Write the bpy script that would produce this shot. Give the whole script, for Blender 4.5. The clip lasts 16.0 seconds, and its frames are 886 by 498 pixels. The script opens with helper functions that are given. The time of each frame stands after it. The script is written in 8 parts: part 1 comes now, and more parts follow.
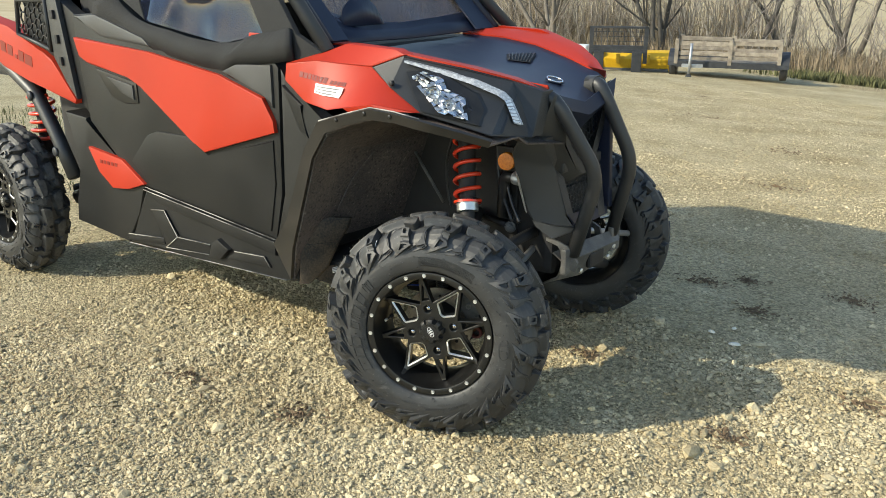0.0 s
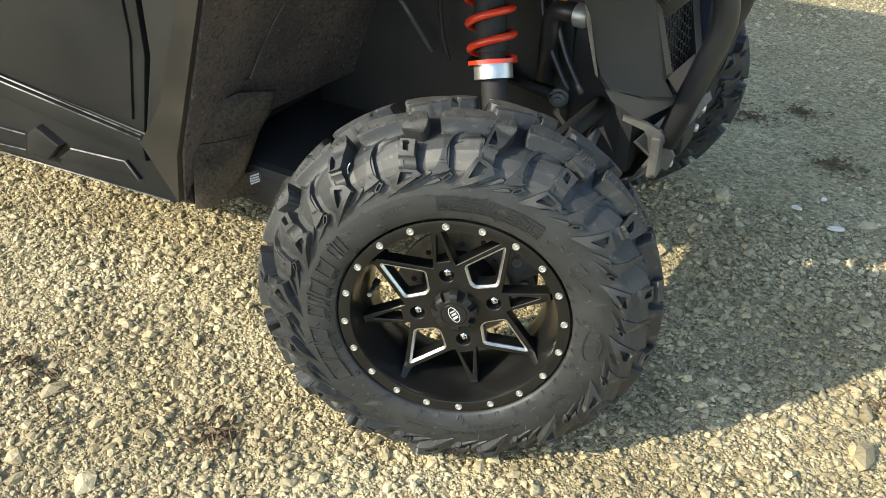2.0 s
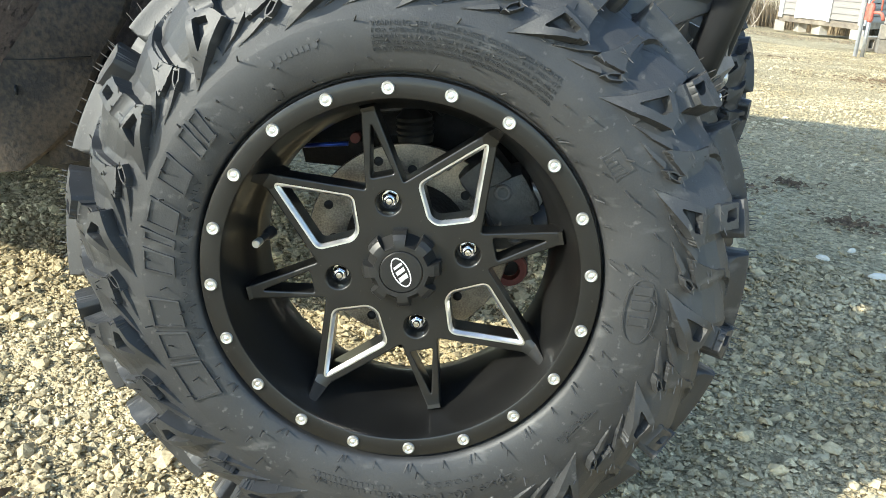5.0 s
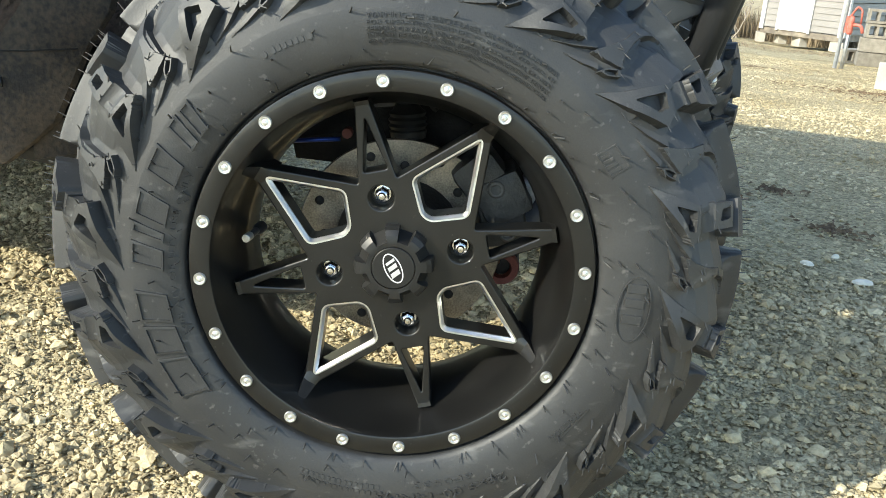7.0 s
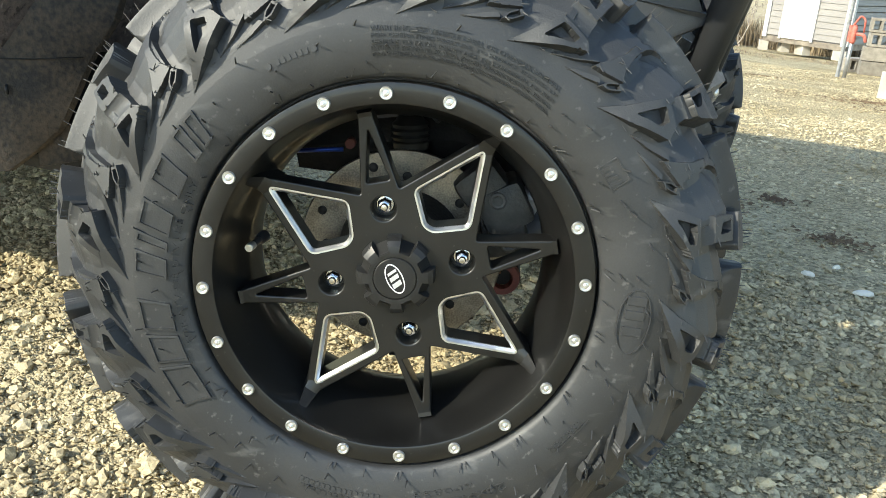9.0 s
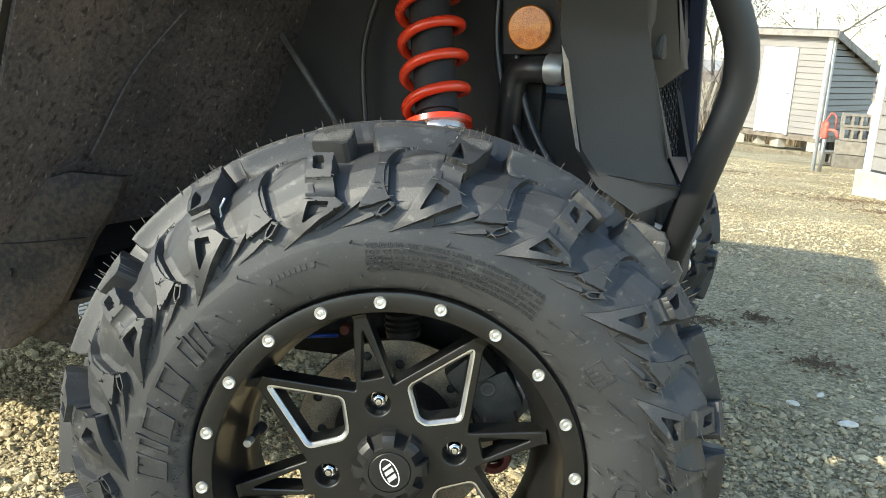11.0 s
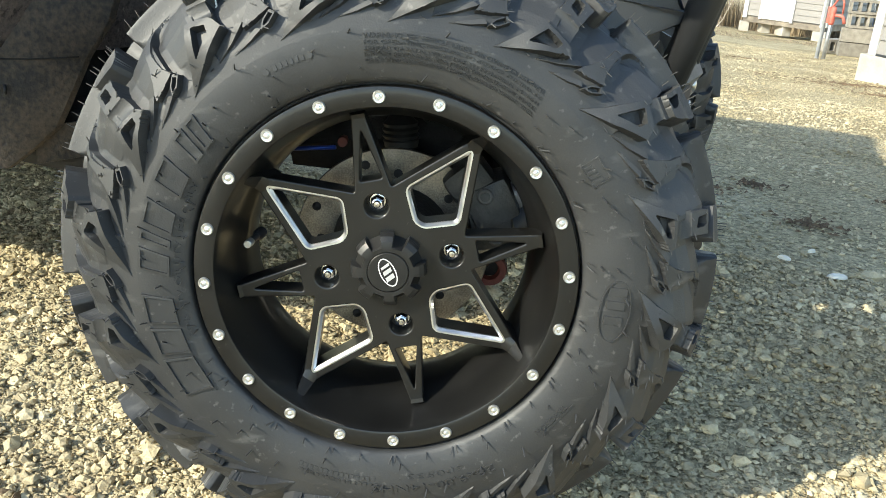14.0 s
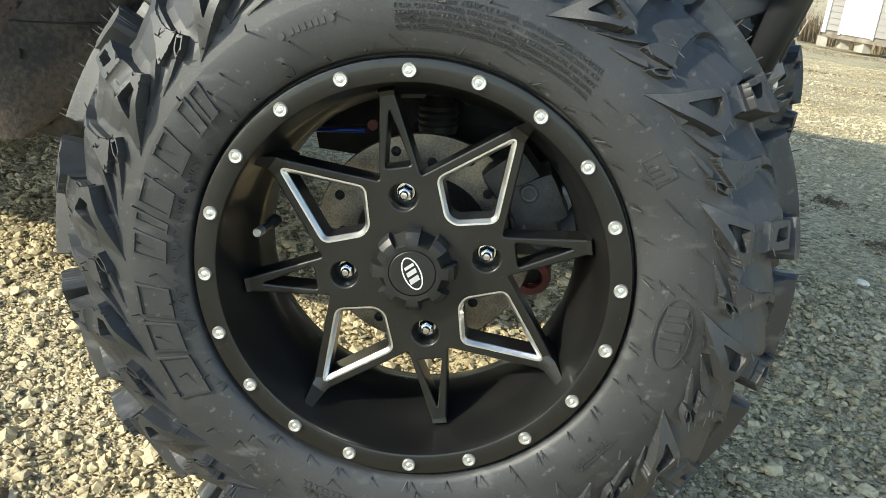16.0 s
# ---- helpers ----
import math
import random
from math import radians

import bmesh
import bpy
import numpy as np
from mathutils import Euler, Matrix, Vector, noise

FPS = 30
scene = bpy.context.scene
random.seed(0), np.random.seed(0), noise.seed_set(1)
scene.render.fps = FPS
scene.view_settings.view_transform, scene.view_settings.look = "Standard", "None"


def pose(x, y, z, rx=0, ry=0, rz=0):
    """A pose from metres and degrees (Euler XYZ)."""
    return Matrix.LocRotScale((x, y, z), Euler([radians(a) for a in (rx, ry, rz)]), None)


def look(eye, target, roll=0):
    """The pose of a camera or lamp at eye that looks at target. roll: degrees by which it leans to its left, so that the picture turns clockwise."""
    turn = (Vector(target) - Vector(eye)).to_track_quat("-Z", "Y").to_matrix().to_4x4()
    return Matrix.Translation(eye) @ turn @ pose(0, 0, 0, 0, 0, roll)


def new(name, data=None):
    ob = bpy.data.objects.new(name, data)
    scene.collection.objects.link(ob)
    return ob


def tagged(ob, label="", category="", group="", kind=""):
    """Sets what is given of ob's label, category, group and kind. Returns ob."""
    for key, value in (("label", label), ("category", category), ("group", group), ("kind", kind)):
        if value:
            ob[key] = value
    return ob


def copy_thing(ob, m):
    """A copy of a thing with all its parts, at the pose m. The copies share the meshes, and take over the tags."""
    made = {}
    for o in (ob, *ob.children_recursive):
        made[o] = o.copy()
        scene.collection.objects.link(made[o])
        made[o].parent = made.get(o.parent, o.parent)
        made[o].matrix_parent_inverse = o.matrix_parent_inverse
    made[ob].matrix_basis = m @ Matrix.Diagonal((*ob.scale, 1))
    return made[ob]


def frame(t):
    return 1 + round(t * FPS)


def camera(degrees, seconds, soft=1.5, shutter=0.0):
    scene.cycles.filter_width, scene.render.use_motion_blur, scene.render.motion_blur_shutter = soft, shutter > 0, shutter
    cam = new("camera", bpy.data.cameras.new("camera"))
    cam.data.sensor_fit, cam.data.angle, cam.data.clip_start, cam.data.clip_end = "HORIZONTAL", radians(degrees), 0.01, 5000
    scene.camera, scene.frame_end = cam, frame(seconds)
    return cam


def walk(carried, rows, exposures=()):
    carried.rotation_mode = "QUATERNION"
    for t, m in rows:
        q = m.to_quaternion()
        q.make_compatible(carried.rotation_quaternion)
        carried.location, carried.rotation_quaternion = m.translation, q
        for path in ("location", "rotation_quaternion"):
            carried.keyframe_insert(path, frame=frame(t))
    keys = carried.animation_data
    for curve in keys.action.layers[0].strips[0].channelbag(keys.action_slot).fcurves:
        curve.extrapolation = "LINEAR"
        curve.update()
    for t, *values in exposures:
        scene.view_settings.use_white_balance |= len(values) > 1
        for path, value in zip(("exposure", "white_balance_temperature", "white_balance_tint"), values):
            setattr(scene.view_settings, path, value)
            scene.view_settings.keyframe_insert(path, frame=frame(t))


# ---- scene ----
cam = camera(55.0, 16.0, soft=0.9)
PATH = [
    (0, (1.512, -1.825, 1.419), (0.33, -0.344, 0.779), 0.0),
    (0.5, (1.229, -1.694, 1.412), (0.154, -0.188, 0.654), -0.4),
    (1, (0.993, -1.473, 1.349), (-0.025, -0.038, 0.398), -1.5),
    (1.5, (0.758, -1.273, 1.326), (-0.192, 0.127, 0.261), -1.4),
    (2, (0.536, -0.992, 1.263), (-0.273, 0.448, 0.135), 0.8),
    (2.2, (0.494, -0.87, 1.192), (-0.313, 0.585, 0.082), 0.7),
    (2.5, (0.435, -0.666, 1.033), (-0.394, 0.824, -0.012), 2.1),
    (2.7, (0.389, -0.587, 0.879), (-0.495, 0.994, 0.031), 2.2),
    (3, (0.336, -0.554, 0.724), (-0.582, 1.093, 0.056), 1.9),
    (3.2, (0.328, -0.575, 0.678), (-0.57, 1.083, 0.013), 2.1),
    (3.5, (0.334, -0.614, 0.657), (-0.54, 1.057, -0.009), 2.2),
    (4, (0.346, -0.669, 0.666), (-0.453, 1.025, -0.037), 2.5),
    (4.5, (0.358, -0.687, 0.673), (-0.416, 1.012, -0.043), 2.5),
    (6.8, (0.347, -0.69, 0.662), (-0.395, 1.034, -0.029), 3.6),
    (7, (0.346, -0.69, 0.66), (-0.387, 1.035, -0.036), 3.6),
    (7.5, (0.35, -0.69, 0.661), (-0.381, 1.035, -0.039), 3.9),
    (8, (0.348, -0.693, 0.658), (-0.387, 1.036, -0.029), 3.9),
    (8.2, (0.347, -0.693, 0.66), (-0.392, 1.032, -0.029), 4.0),
    (10.3, (0.347, -0.692, 0.71), (-0.384, 1.068, 0.104), 3.7),
    (10.5, (0.341, -0.698, 0.739), (-0.397, 1.075, 0.179), 3.4),
    (11, (0.338, -0.701, 0.783), (-0.409, 1.09, 0.298), 3.2),
    (11.5, (0.342, -0.698, 0.78), (-0.39, 1.101, 0.303), 3.6),
    (12, (0.348, -0.692, 0.75), (-0.362, 1.109, 0.249), 4.0),
    (12.5, (0.344, -0.702, 0.712), (-0.35, 1.095, 0.175), 4.3),
    (13, (0.345, -0.718, 0.7), (-0.345, 1.049, 0.067), 4.6),
    (13.5, (0.351, -0.725, 0.691), (-0.341, 1.011, -0.021), 4.5),
    (14, (0.353, -0.728, 0.693), (-0.343, 1.003, -0.028), 3.9),
    (14.5, (0.356, -0.726, 0.699), (-0.35, 1.0, -0.024), 3.0),
    (15, (0.356, -0.724, 0.699), (-0.358, 0.999, -0.022), 2.6),
    (15.5, (0.359, -0.714, 0.696), (-0.377, 0.992, -0.043), 2.6),
    (16, (0.333, -0.621, 0.651), (-0.484, 1.055, -0.073), 5.6),
]
walk(cam, [(t, look(eye, target, roll)) for t, eye, target, roll in PATH],
     exposures=((0, 1.08, 7150, 4), (1.5, 1.18, 7100, 4), (2.0, 1.30, 7050, 4), (2.5, 1.38, 6900, 4), (3.0, 1.54, 6600, 3), (3.6, 1.67, 6500, 3), (4.6, 1.73, 6500, 3), (7.0, 1.53, 6750, 3), (14.5, 1.52, 6800, 3), (15.5, 1.50, 6800, 3), (16, 1.40, 6800, 3)))


# ---- sky, sun ----
TRAVEL = Vector((0.97, 1.38, -1.0))            # the way the sunlight goes
world = bpy.data.worlds.new("sky")
scene.world = world
world.use_nodes = True
wn = world.node_tree
sky = wn.nodes.new("ShaderNodeTexSky")
sky.sky_type = "NISHITA"
sky.sun_disc = False
sky.sun_elevation = radians(30.7)
sky.sun_rotation = radians(215.1)
sky.air_density, sky.dust_density, sky.ozone_density = 1.0, 0.7, 1.0
sky.altitude = 300
wn.links.new(sky.outputs[0], wn.nodes["Background"].inputs[0])
wn.nodes["Background"].inputs[1].default_value = 0.15
sun_data = bpy.data.lights.new("sun", "SUN")
sun_data.energy, sun_data.angle, sun_data.color = 2.5, radians(0.55), (1.0, 0.94, 0.82)
sun = new("sun", sun_data)
sun.matrix_world = look((-10.7, -13.0, 10.0), Vector((-10.7, -13.0, 10.0)) + TRAVEL)


# ---- materials ----
def mat(name, c1, c2, rough=0.5, scale=20.0, metal=0.0, bump=0.0, fine=200.0, rough_var=0.1, spread=0.25,
        per_piece=0.0, per_island=0.0, coat=0.0, contrast=(0.35, 0.7), spec=0.5):
    """Two colours mixed by a coarse and a fine noise, with roughness that varies and a fine relief."""
    m = bpy.data.materials.new(name)
    m.use_nodes = True
    t = m.node_tree
    n, l = t.nodes, t.links
    b = n["Principled BSDF"]
    co = n.new("ShaderNodeTexCoord")
    big, small = n.new("ShaderNodeTexNoise"), n.new("ShaderNodeTexNoise")
    big.inputs["Scale"].default_value, big.inputs["Detail"].default_value = scale, 5.0
    small.inputs["Scale"].default_value, small.inputs["Detail"].default_value = fine, 3.0
    for q in (big, small):
        l.new(co.outputs["Object"], q.inputs["Vector"])
    add = n.new("ShaderNodeMix")
    add.inputs[0].default_value = spread
    l.new(big.outputs["Fac"], add.inputs[2])
    l.new(small.outputs["Fac"], add.inputs[3])
    ramp = n.new("ShaderNodeMapRange")
    ramp.inputs[1].default_value, ramp.inputs[2].default_value = contrast
    l.new(add.outputs[0], ramp.inputs[0])
    mix = n.new("ShaderNodeMix")
    mix.data_type = "RGBA"
    mix.inputs[6].default_value, mix.inputs[7].default_value = (*c1, 1), (*c2, 1)
    l.new(ramp.outputs[0], mix.inputs[0])
    colour = mix.outputs[2]
    for amount, node, socket in ((per_piece, "ShaderNodeObjectInfo", "Random"), (per_island, "ShaderNodeNewGeometry", "Random Per Island")):
        if amount:
            src, hsv, rng = n.new(node), n.new("ShaderNodeHueSaturation"), n.new("ShaderNodeMapRange")
            rng.inputs[3].default_value, rng.inputs[4].default_value = 1 - amount, 1 + amount
            l.new(src.outputs[socket], rng.inputs[0])
            l.new(rng.outputs[0], hsv.inputs["Value"])
            l.new(colour, hsv.inputs["Color"])
            colour = hsv.outputs[0]
    l.new(colour, b.inputs["Base Color"])
    rr = n.new("ShaderNodeMapRange")
    rr.inputs[3].default_value, rr.inputs[4].default_value = max(0.02, rough - rough_var), min(1.0, rough + rough_var)
    l.new(add.outputs[0], rr.inputs[0])
    l.new(rr.outputs[0], b.inputs["Roughness"])
    b.inputs["Metallic"].default_value = metal
    b.inputs["Specular IOR Level"].default_value = spec
    b.inputs["Coat Weight"].default_value = coat
    b.inputs["Coat Roughness"].default_value = 0.08
    if bump:
        bp = n.new("ShaderNodeBump")
        bp.inputs["Strength"].default_value, bp.inputs["Distance"].default_value = bump, 0.003
        l.new(small.outputs["Fac"], bp.inputs["Height"])
        l.new(bp.outputs[0], b.inputs["Normal"])
    return m


def glass(name, tint, rough=0.03, alpha=0.35, wave=0.0):
    """A thin sheet: part clear, part tinted and glossy; wave: the slack of a soft window."""
    m = bpy.data.materials.new(name)
    m.use_nodes = True
    b = m.node_tree.nodes["Principled BSDF"]
    b.inputs["Base Color"].default_value = (*tint, 1)
    b.inputs["Roughness"].default_value = rough
    b.inputs["Alpha"].default_value = alpha
    b.inputs["IOR"].default_value = 1.5
    if wave:
        n, l = m.node_tree.nodes, m.node_tree.links
        co, nz, bp = n.new("ShaderNodeTexCoord"), n.new("ShaderNodeTexNoise"), n.new("ShaderNodeBump")
        nz.inputs["Scale"].default_value, nz.inputs["Detail"].default_value = 2.6, 1.5
        bp.inputs["Strength"].default_value, bp.inputs["Distance"].default_value = 1.0, wave
        l.new(co.outputs["Object"], nz.inputs["Vector"])
        l.new(nz.outputs["Fac"], bp.inputs["Height"])
        l.new(bp.outputs[0], b.inputs["Normal"])
    return m


def flecks(m, colour, scale, lo, hi, amount=0.8):
    """Adds pale scuffs, drawn out by unequal scales, over a material's own colour."""
    n, l = m.node_tree.nodes, m.node_tree.links
    b = n["Principled BSDF"]
    old = b.inputs["Base Color"].links[0].from_socket
    co, mp, nz = n.new("ShaderNodeTexCoord"), n.new("ShaderNodeMapping"), n.new("ShaderNodeTexNoise")
    mp.inputs["Scale"].default_value = scale
    nz.inputs["Scale"].default_value, nz.inputs["Detail"].default_value = 1.0, 6.0
    l.new(co.outputs["Object"], mp.inputs["Vector"])
    l.new(mp.outputs[0], nz.inputs["Vector"])
    cut, mix = n.new("ShaderNodeMapRange"), n.new("ShaderNodeMix")
    cut.inputs[1].default_value, cut.inputs[2].default_value, cut.inputs[4].default_value = lo, hi, amount
    l.new(nz.outputs["Fac"], cut.inputs[0])
    mix.data_type = "RGBA"
    mix.inputs[7].default_value = (*colour, 1)
    l.new(cut.outputs[0], mix.inputs[0])
    l.new(old, mix.inputs[6])
    l.new(mix.outputs[2], b.inputs["Base Color"])


RUBBER = mat("tyre_rubber", (0.0245, 0.0255, 0.0268), (0.0430, 0.0436, 0.0445), 0.52, 14, bump=0.09, fine=520, rough_var=0.12, contrast=(0.42, 0.78), spec=0.55)
flecks(RUBBER, (0.13, 0.13, 0.125), (18.0, 30.0, 46.0), 0.60, 0.74, 0.5)
flecks(RUBBER, (0.15, 0.148, 0.14), (120.0, 120.0, 120.0), 0.64, 0.74, 0.45)
RUBBER_SCUFFED = mat("scuffed_rubber", (0.030, 0.030, 0.0295), (0.105, 0.101, 0.095), 0.72, 45, bump=0.4, fine=500)
SATIN_BLACK = mat("satin_black_alloy", (0.0042, 0.0042, 0.0042), (0.0095, 0.0094, 0.0090), 0.40, 14, coat=0.32, spec=0.42, bump=0.05, fine=900, rough_var=0.08)
flecks(SATIN_BLACK, (0.08, 0.078, 0.07), (210.0, 210.0, 210.0), 0.68, 0.76, 0.4)
GLOSS_BLACK = mat("gloss_black_plastic", (0.010, 0.010, 0.010), (0.019, 0.019, 0.0185), 0.42, 20, fine=500, spec=0.4)
MACHINED = mat("machined_aluminium", (0.72, 0.72, 0.72), (0.86, 0.86, 0.86), 0.32, 60, metal=1.0, bump=0.08, fine=1500)
CHROME = mat("chrome", (0.72, 0.73, 0.74), (0.82, 0.82, 0.83), 0.20, 40, metal=1.0, rough_var=0.05)
ZINC = mat("zinc_steel", (0.62, 0.62, 0.60), (0.80, 0.80, 0.78), 0.38, 80, metal=0.9, bump=0.05, fine=900)
WHITE_MARK = mat("white_print", (0.72, 0.72, 0.72), (0.82, 0.82, 0.82), 0.4, 60)
DISC_STEEL = mat("brake_disc_steel", (0.13, 0.115, 0.098), (0.36, 0.315, 0.255), 0.38, 38, metal=0.9, bump=0.15, fine=500, contrast=(0.38, 0.66), spread=0.45)
CALIPER = mat("grey_cast_caliper", (0.035, 0.037, 0.038), (0.085, 0.084, 0.08), 0.5, 40, metal=0.3, bump=0.3, fine=260)
OXIDE = mat("dark_red_oxide", (0.10, 0.018, 0.012), (0.17, 0.035, 0.022), 0.6, 60, bump=0.2, fine=300)
RUSTY = mat("rusted_steel", (0.16, 0.07, 0.03), (0.30, 0.15, 0.07), 0.8, 70, bump=0.4, fine=300)
CAST = mat("dark_cast_iron", (0.012, 0.012, 0.013), (0.035, 0.033, 0.032), 0.6, 40, metal=0.4, bump=0.3, fine=260)
PLASTIC = mat("moulded_black_plastic", (0.0185, 0.0198, 0.0212), (0.032, 0.0328, 0.0335), 0.48, 6, bump=0.25, fine=700, rough_var=0.1)
PLASTIC_DUSTY = mat("dusty_black_plastic", (0.040, 0.036, 0.032), (0.20, 0.155, 0.11), 0.7, 7, bump=0.35, fine=160, spread=0.5, contrast=(0.42, 0.75))
GLINT = mat("worn_edge_glint", (0.07, 0.066, 0.06), (0.42, 0.40, 0.37), 0.5, 9, fine=60, contrast=(0.40, 0.62))
SHELL = mat("grey_black_shell", (0.030, 0.0315, 0.0335), (0.047, 0.0478, 0.0485), 0.46, 6, bump=0.2, fine=800, rough_var=0.1)
FLARE = mat("satin_black_flare", (0.011, 0.0105, 0.010), (0.034, 0.029, 0.024), 0.46, 8, bump=0.2, fine=240, contrast=(0.42, 0.8), rough_var=0.15)
DOOR_PLASTIC = mat("black_door_plastic", (0.0085, 0.0096, 0.0108), (0.0175, 0.0178, 0.0180), 0.44, 5, bump=0.12, fine=900, rough_var=0.14, spec=0.30)
LINER = mat("dust_caked_plastic", (0.052, 0.047, 0.050), (0.150, 0.122, 0.112), 0.5, 6, bump=0.8, fine=130, spread=0.5, contrast=(0.40, 0.66))
flecks(LINER, (0.30, 0.27, 0.25), (150.0, 120.0, 60.0), 0.64, 0.71)
flecks(LINER, (0.012, 0.011, 0.011), (140.0, 90.0, 70.0), 0.57, 0.64)
GUARD = mat("mud_stained_plastic", (0.022, 0.019, 0.017), (0.125, 0.090, 0.058), 0.62, 9, bump=0.5, fine=150, spread=0.4, contrast=(0.42, 0.68))
DARK = mat("dark_underbody", (0.011, 0.011, 0.0125), (0.026, 0.025, 0.025), 0.7, 9, bump=0.2, fine=120)
RED = mat("orange_red_paint", (0.36, 0.0205, 0.0055), (0.42, 0.0265, 0.0075), 0.52, 3, fine=700, rough_var=0.05, spec=0.4)
SPRING = mat("red_spring_enamel", (0.62, 0.035, 0.012), (0.74, 0.055, 0.018), 0.28, 14, coat=0.4, fine=300)
DECAL_DARK = mat("dark_red_decal", (0.16, 0.012, 0.008), (0.20, 0.018, 0.010), 0.4, 40)
STICKER = mat("white_label_paper", (0.72, 0.71, 0.68), (0.80, 0.79, 0.76), 0.5, 60)
INK = mat("grey_print", (0.10, 0.10, 0.10), (0.22, 0.20, 0.19), 0.6, 80)
AMBER = mat("amber_reflector", (0.55, 0.14, 0.008), (0.80, 0.26, 0.02), 0.2, 120, coat=0.6, bump=0.4, fine=500)
NAVY = mat("navy_satin_panel", (0.010, 0.014, 0.030), (0.016, 0.022, 0.044), 0.42, 6, fine=300, spec=0.35)
FABRIC = mat("black_soft_top_fabric", (0.0080, 0.0086, 0.0094), (0.0205, 0.0210, 0.0215), 0.85, 9, bump=0.5, fine=900)
BAR_PAINT = mat("black_powder_coat", (0.024, 0.025, 0.027), (0.036, 0.037, 0.039), 0.42, 12, bump=0.15, fine=700)
STEEL_PLATE = mat("worn_grey_plate", (0.075, 0.075, 0.074), (0.17, 0.166, 0.158), 0.5, 25, metal=0.15, bump=0.2, fine=300)
HOSE_BLACK = mat("black_hose_rubber", (0.016, 0.016, 0.018), (0.032, 0.032, 0.033), 0.34, 30, fine=300)
BLUE = mat("blue_anodised", (0.02, 0.05, 0.28), (0.03, 0.08, 0.40), 0.35, 40, metal=0.6)
LENS = glass("clear_lens", (0.02, 0.02, 0.022), 0.03, 0.10)
REFLECTOR = mat("lamp_reflector", (0.78, 0.78, 0.77), (0.90, 0.90, 0.89), 0.30, 60, metal=1.0, bump=0.6, fine=150)
LED = mat("clear_light_pipe", (0.30, 0.31, 0.32), (0.62, 0.63, 0.64), 0.25, 120, bump=0.5, fine=400, coat=0.4)
WINDOW = glass("smoked_window", (0.006, 0.009, 0.020), 0.02, 0.80, wave=0.16)
FAR_VINYL = glass("thin_clear_vinyl", (0.03, 0.04, 0.06), 0.08, 0.25)
CLEAR_VINYL = glass("clear_vinyl", (0.035, 0.037, 0.062), 0.08, 0.72, wave=0.05)


def gravel_sheet(name, dirt, pale, dark):
    """Packed fines: dirt in patches, cell-shaped grit of two sizes with its own relief and tone."""
    m = bpy.data.materials.new(name)
    m.use_nodes = True
    n, l = m.node_tree.nodes, m.node_tree.links
    b = n["Principled BSDF"]
    co = n.new("ShaderNodeTexCoord")
    patch, fines = n.new("ShaderNodeTexNoise"), n.new("ShaderNodeTexNoise")
    patch.inputs["Scale"].default_value, patch.inputs["Detail"].default_value = 1.6, 7.0
    fines.inputs["Scale"].default_value, fines.inputs["Detail"].default_value = 260.0, 4.0
    grit, sand = n.new("ShaderNodeTexVoronoi"), n.new("ShaderNodeTexVoronoi")
    grit.inputs["Scale"].default_value, sand.inputs["Scale"].default_value = 95.0, 210.0
    for q in (patch, fines, grit, sand):
        l.new(co.outputs["Object"], q.inputs["Vector"])
    ramp = n.new("ShaderNodeMapRange")
    ramp.inputs[1].default_value, ramp.inputs[2].default_value = 0.28, 0.72
    l.new(patch.outputs["Fac"], ramp.inputs[0])
    base = n.new("ShaderNodeMix")
    base.data_type = "RGBA"
    base.inputs[6].default_value, base.inputs[7].default_value = (*dirt, 1), (*pale, 1)
    l.new(ramp.outputs[0], base.inputs[0])
    tone = n.new("ShaderNodeSeparateColor")
    l.new(grit.outputs["Color"], tone.inputs[0])
    mid = n.new("ShaderNodeMapRange")
    mid.inputs[3].default_value, mid.inputs[4].default_value = 0.55, 1.35
    l.new(tone.outputs[0], mid.inputs[0])
    hsv = n.new("ShaderNodeHueSaturation")
    l.new(mid.outputs[0], hsv.inputs["Value"])
    l.new(base.outputs[2], hsv.inputs["Color"])
    fleck = n.new("ShaderNodeMix")
    fleck.data_type = "RGBA"
    fleck.inputs[7].default_value = (*dark, 1)
    cut = n.new("ShaderNodeMapRange")
    cut.inputs[1].default_value, cut.inputs[2].default_value = 0.56, 0.74
    cut.inputs[4].default_value = 0.7
    l.new(fines.outputs["Fac"], cut.inputs[0])
    l.new(cut.outputs[0], fleck.inputs[0])
    l.new(hsv.outputs[0], fleck.inputs[6])
    l.new(fleck.outputs[2], b.inputs["Base Color"])
    b.inputs["Roughness"].default_value, b.inputs["Specular IOR Level"].default_value = 0.95, 0.1
    last = None
    for src, dist in ((grit.outputs["Distance"], 0.008), (sand.outputs["Distance"], 0.004), (fines.outputs["Fac"], 0.003)):
        bp = n.new("ShaderNodeBump")
        bp.invert = src.name == "Distance"
        bp.inputs["Strength"].default_value, bp.inputs["Distance"].default_value = 0.9, dist
        l.new(src, bp.inputs["Height"])
        if last:
            l.new(last.outputs[0], bp.inputs["Normal"])
        last = bp
    l.new(last.outputs[0], b.inputs["Normal"])
    return m


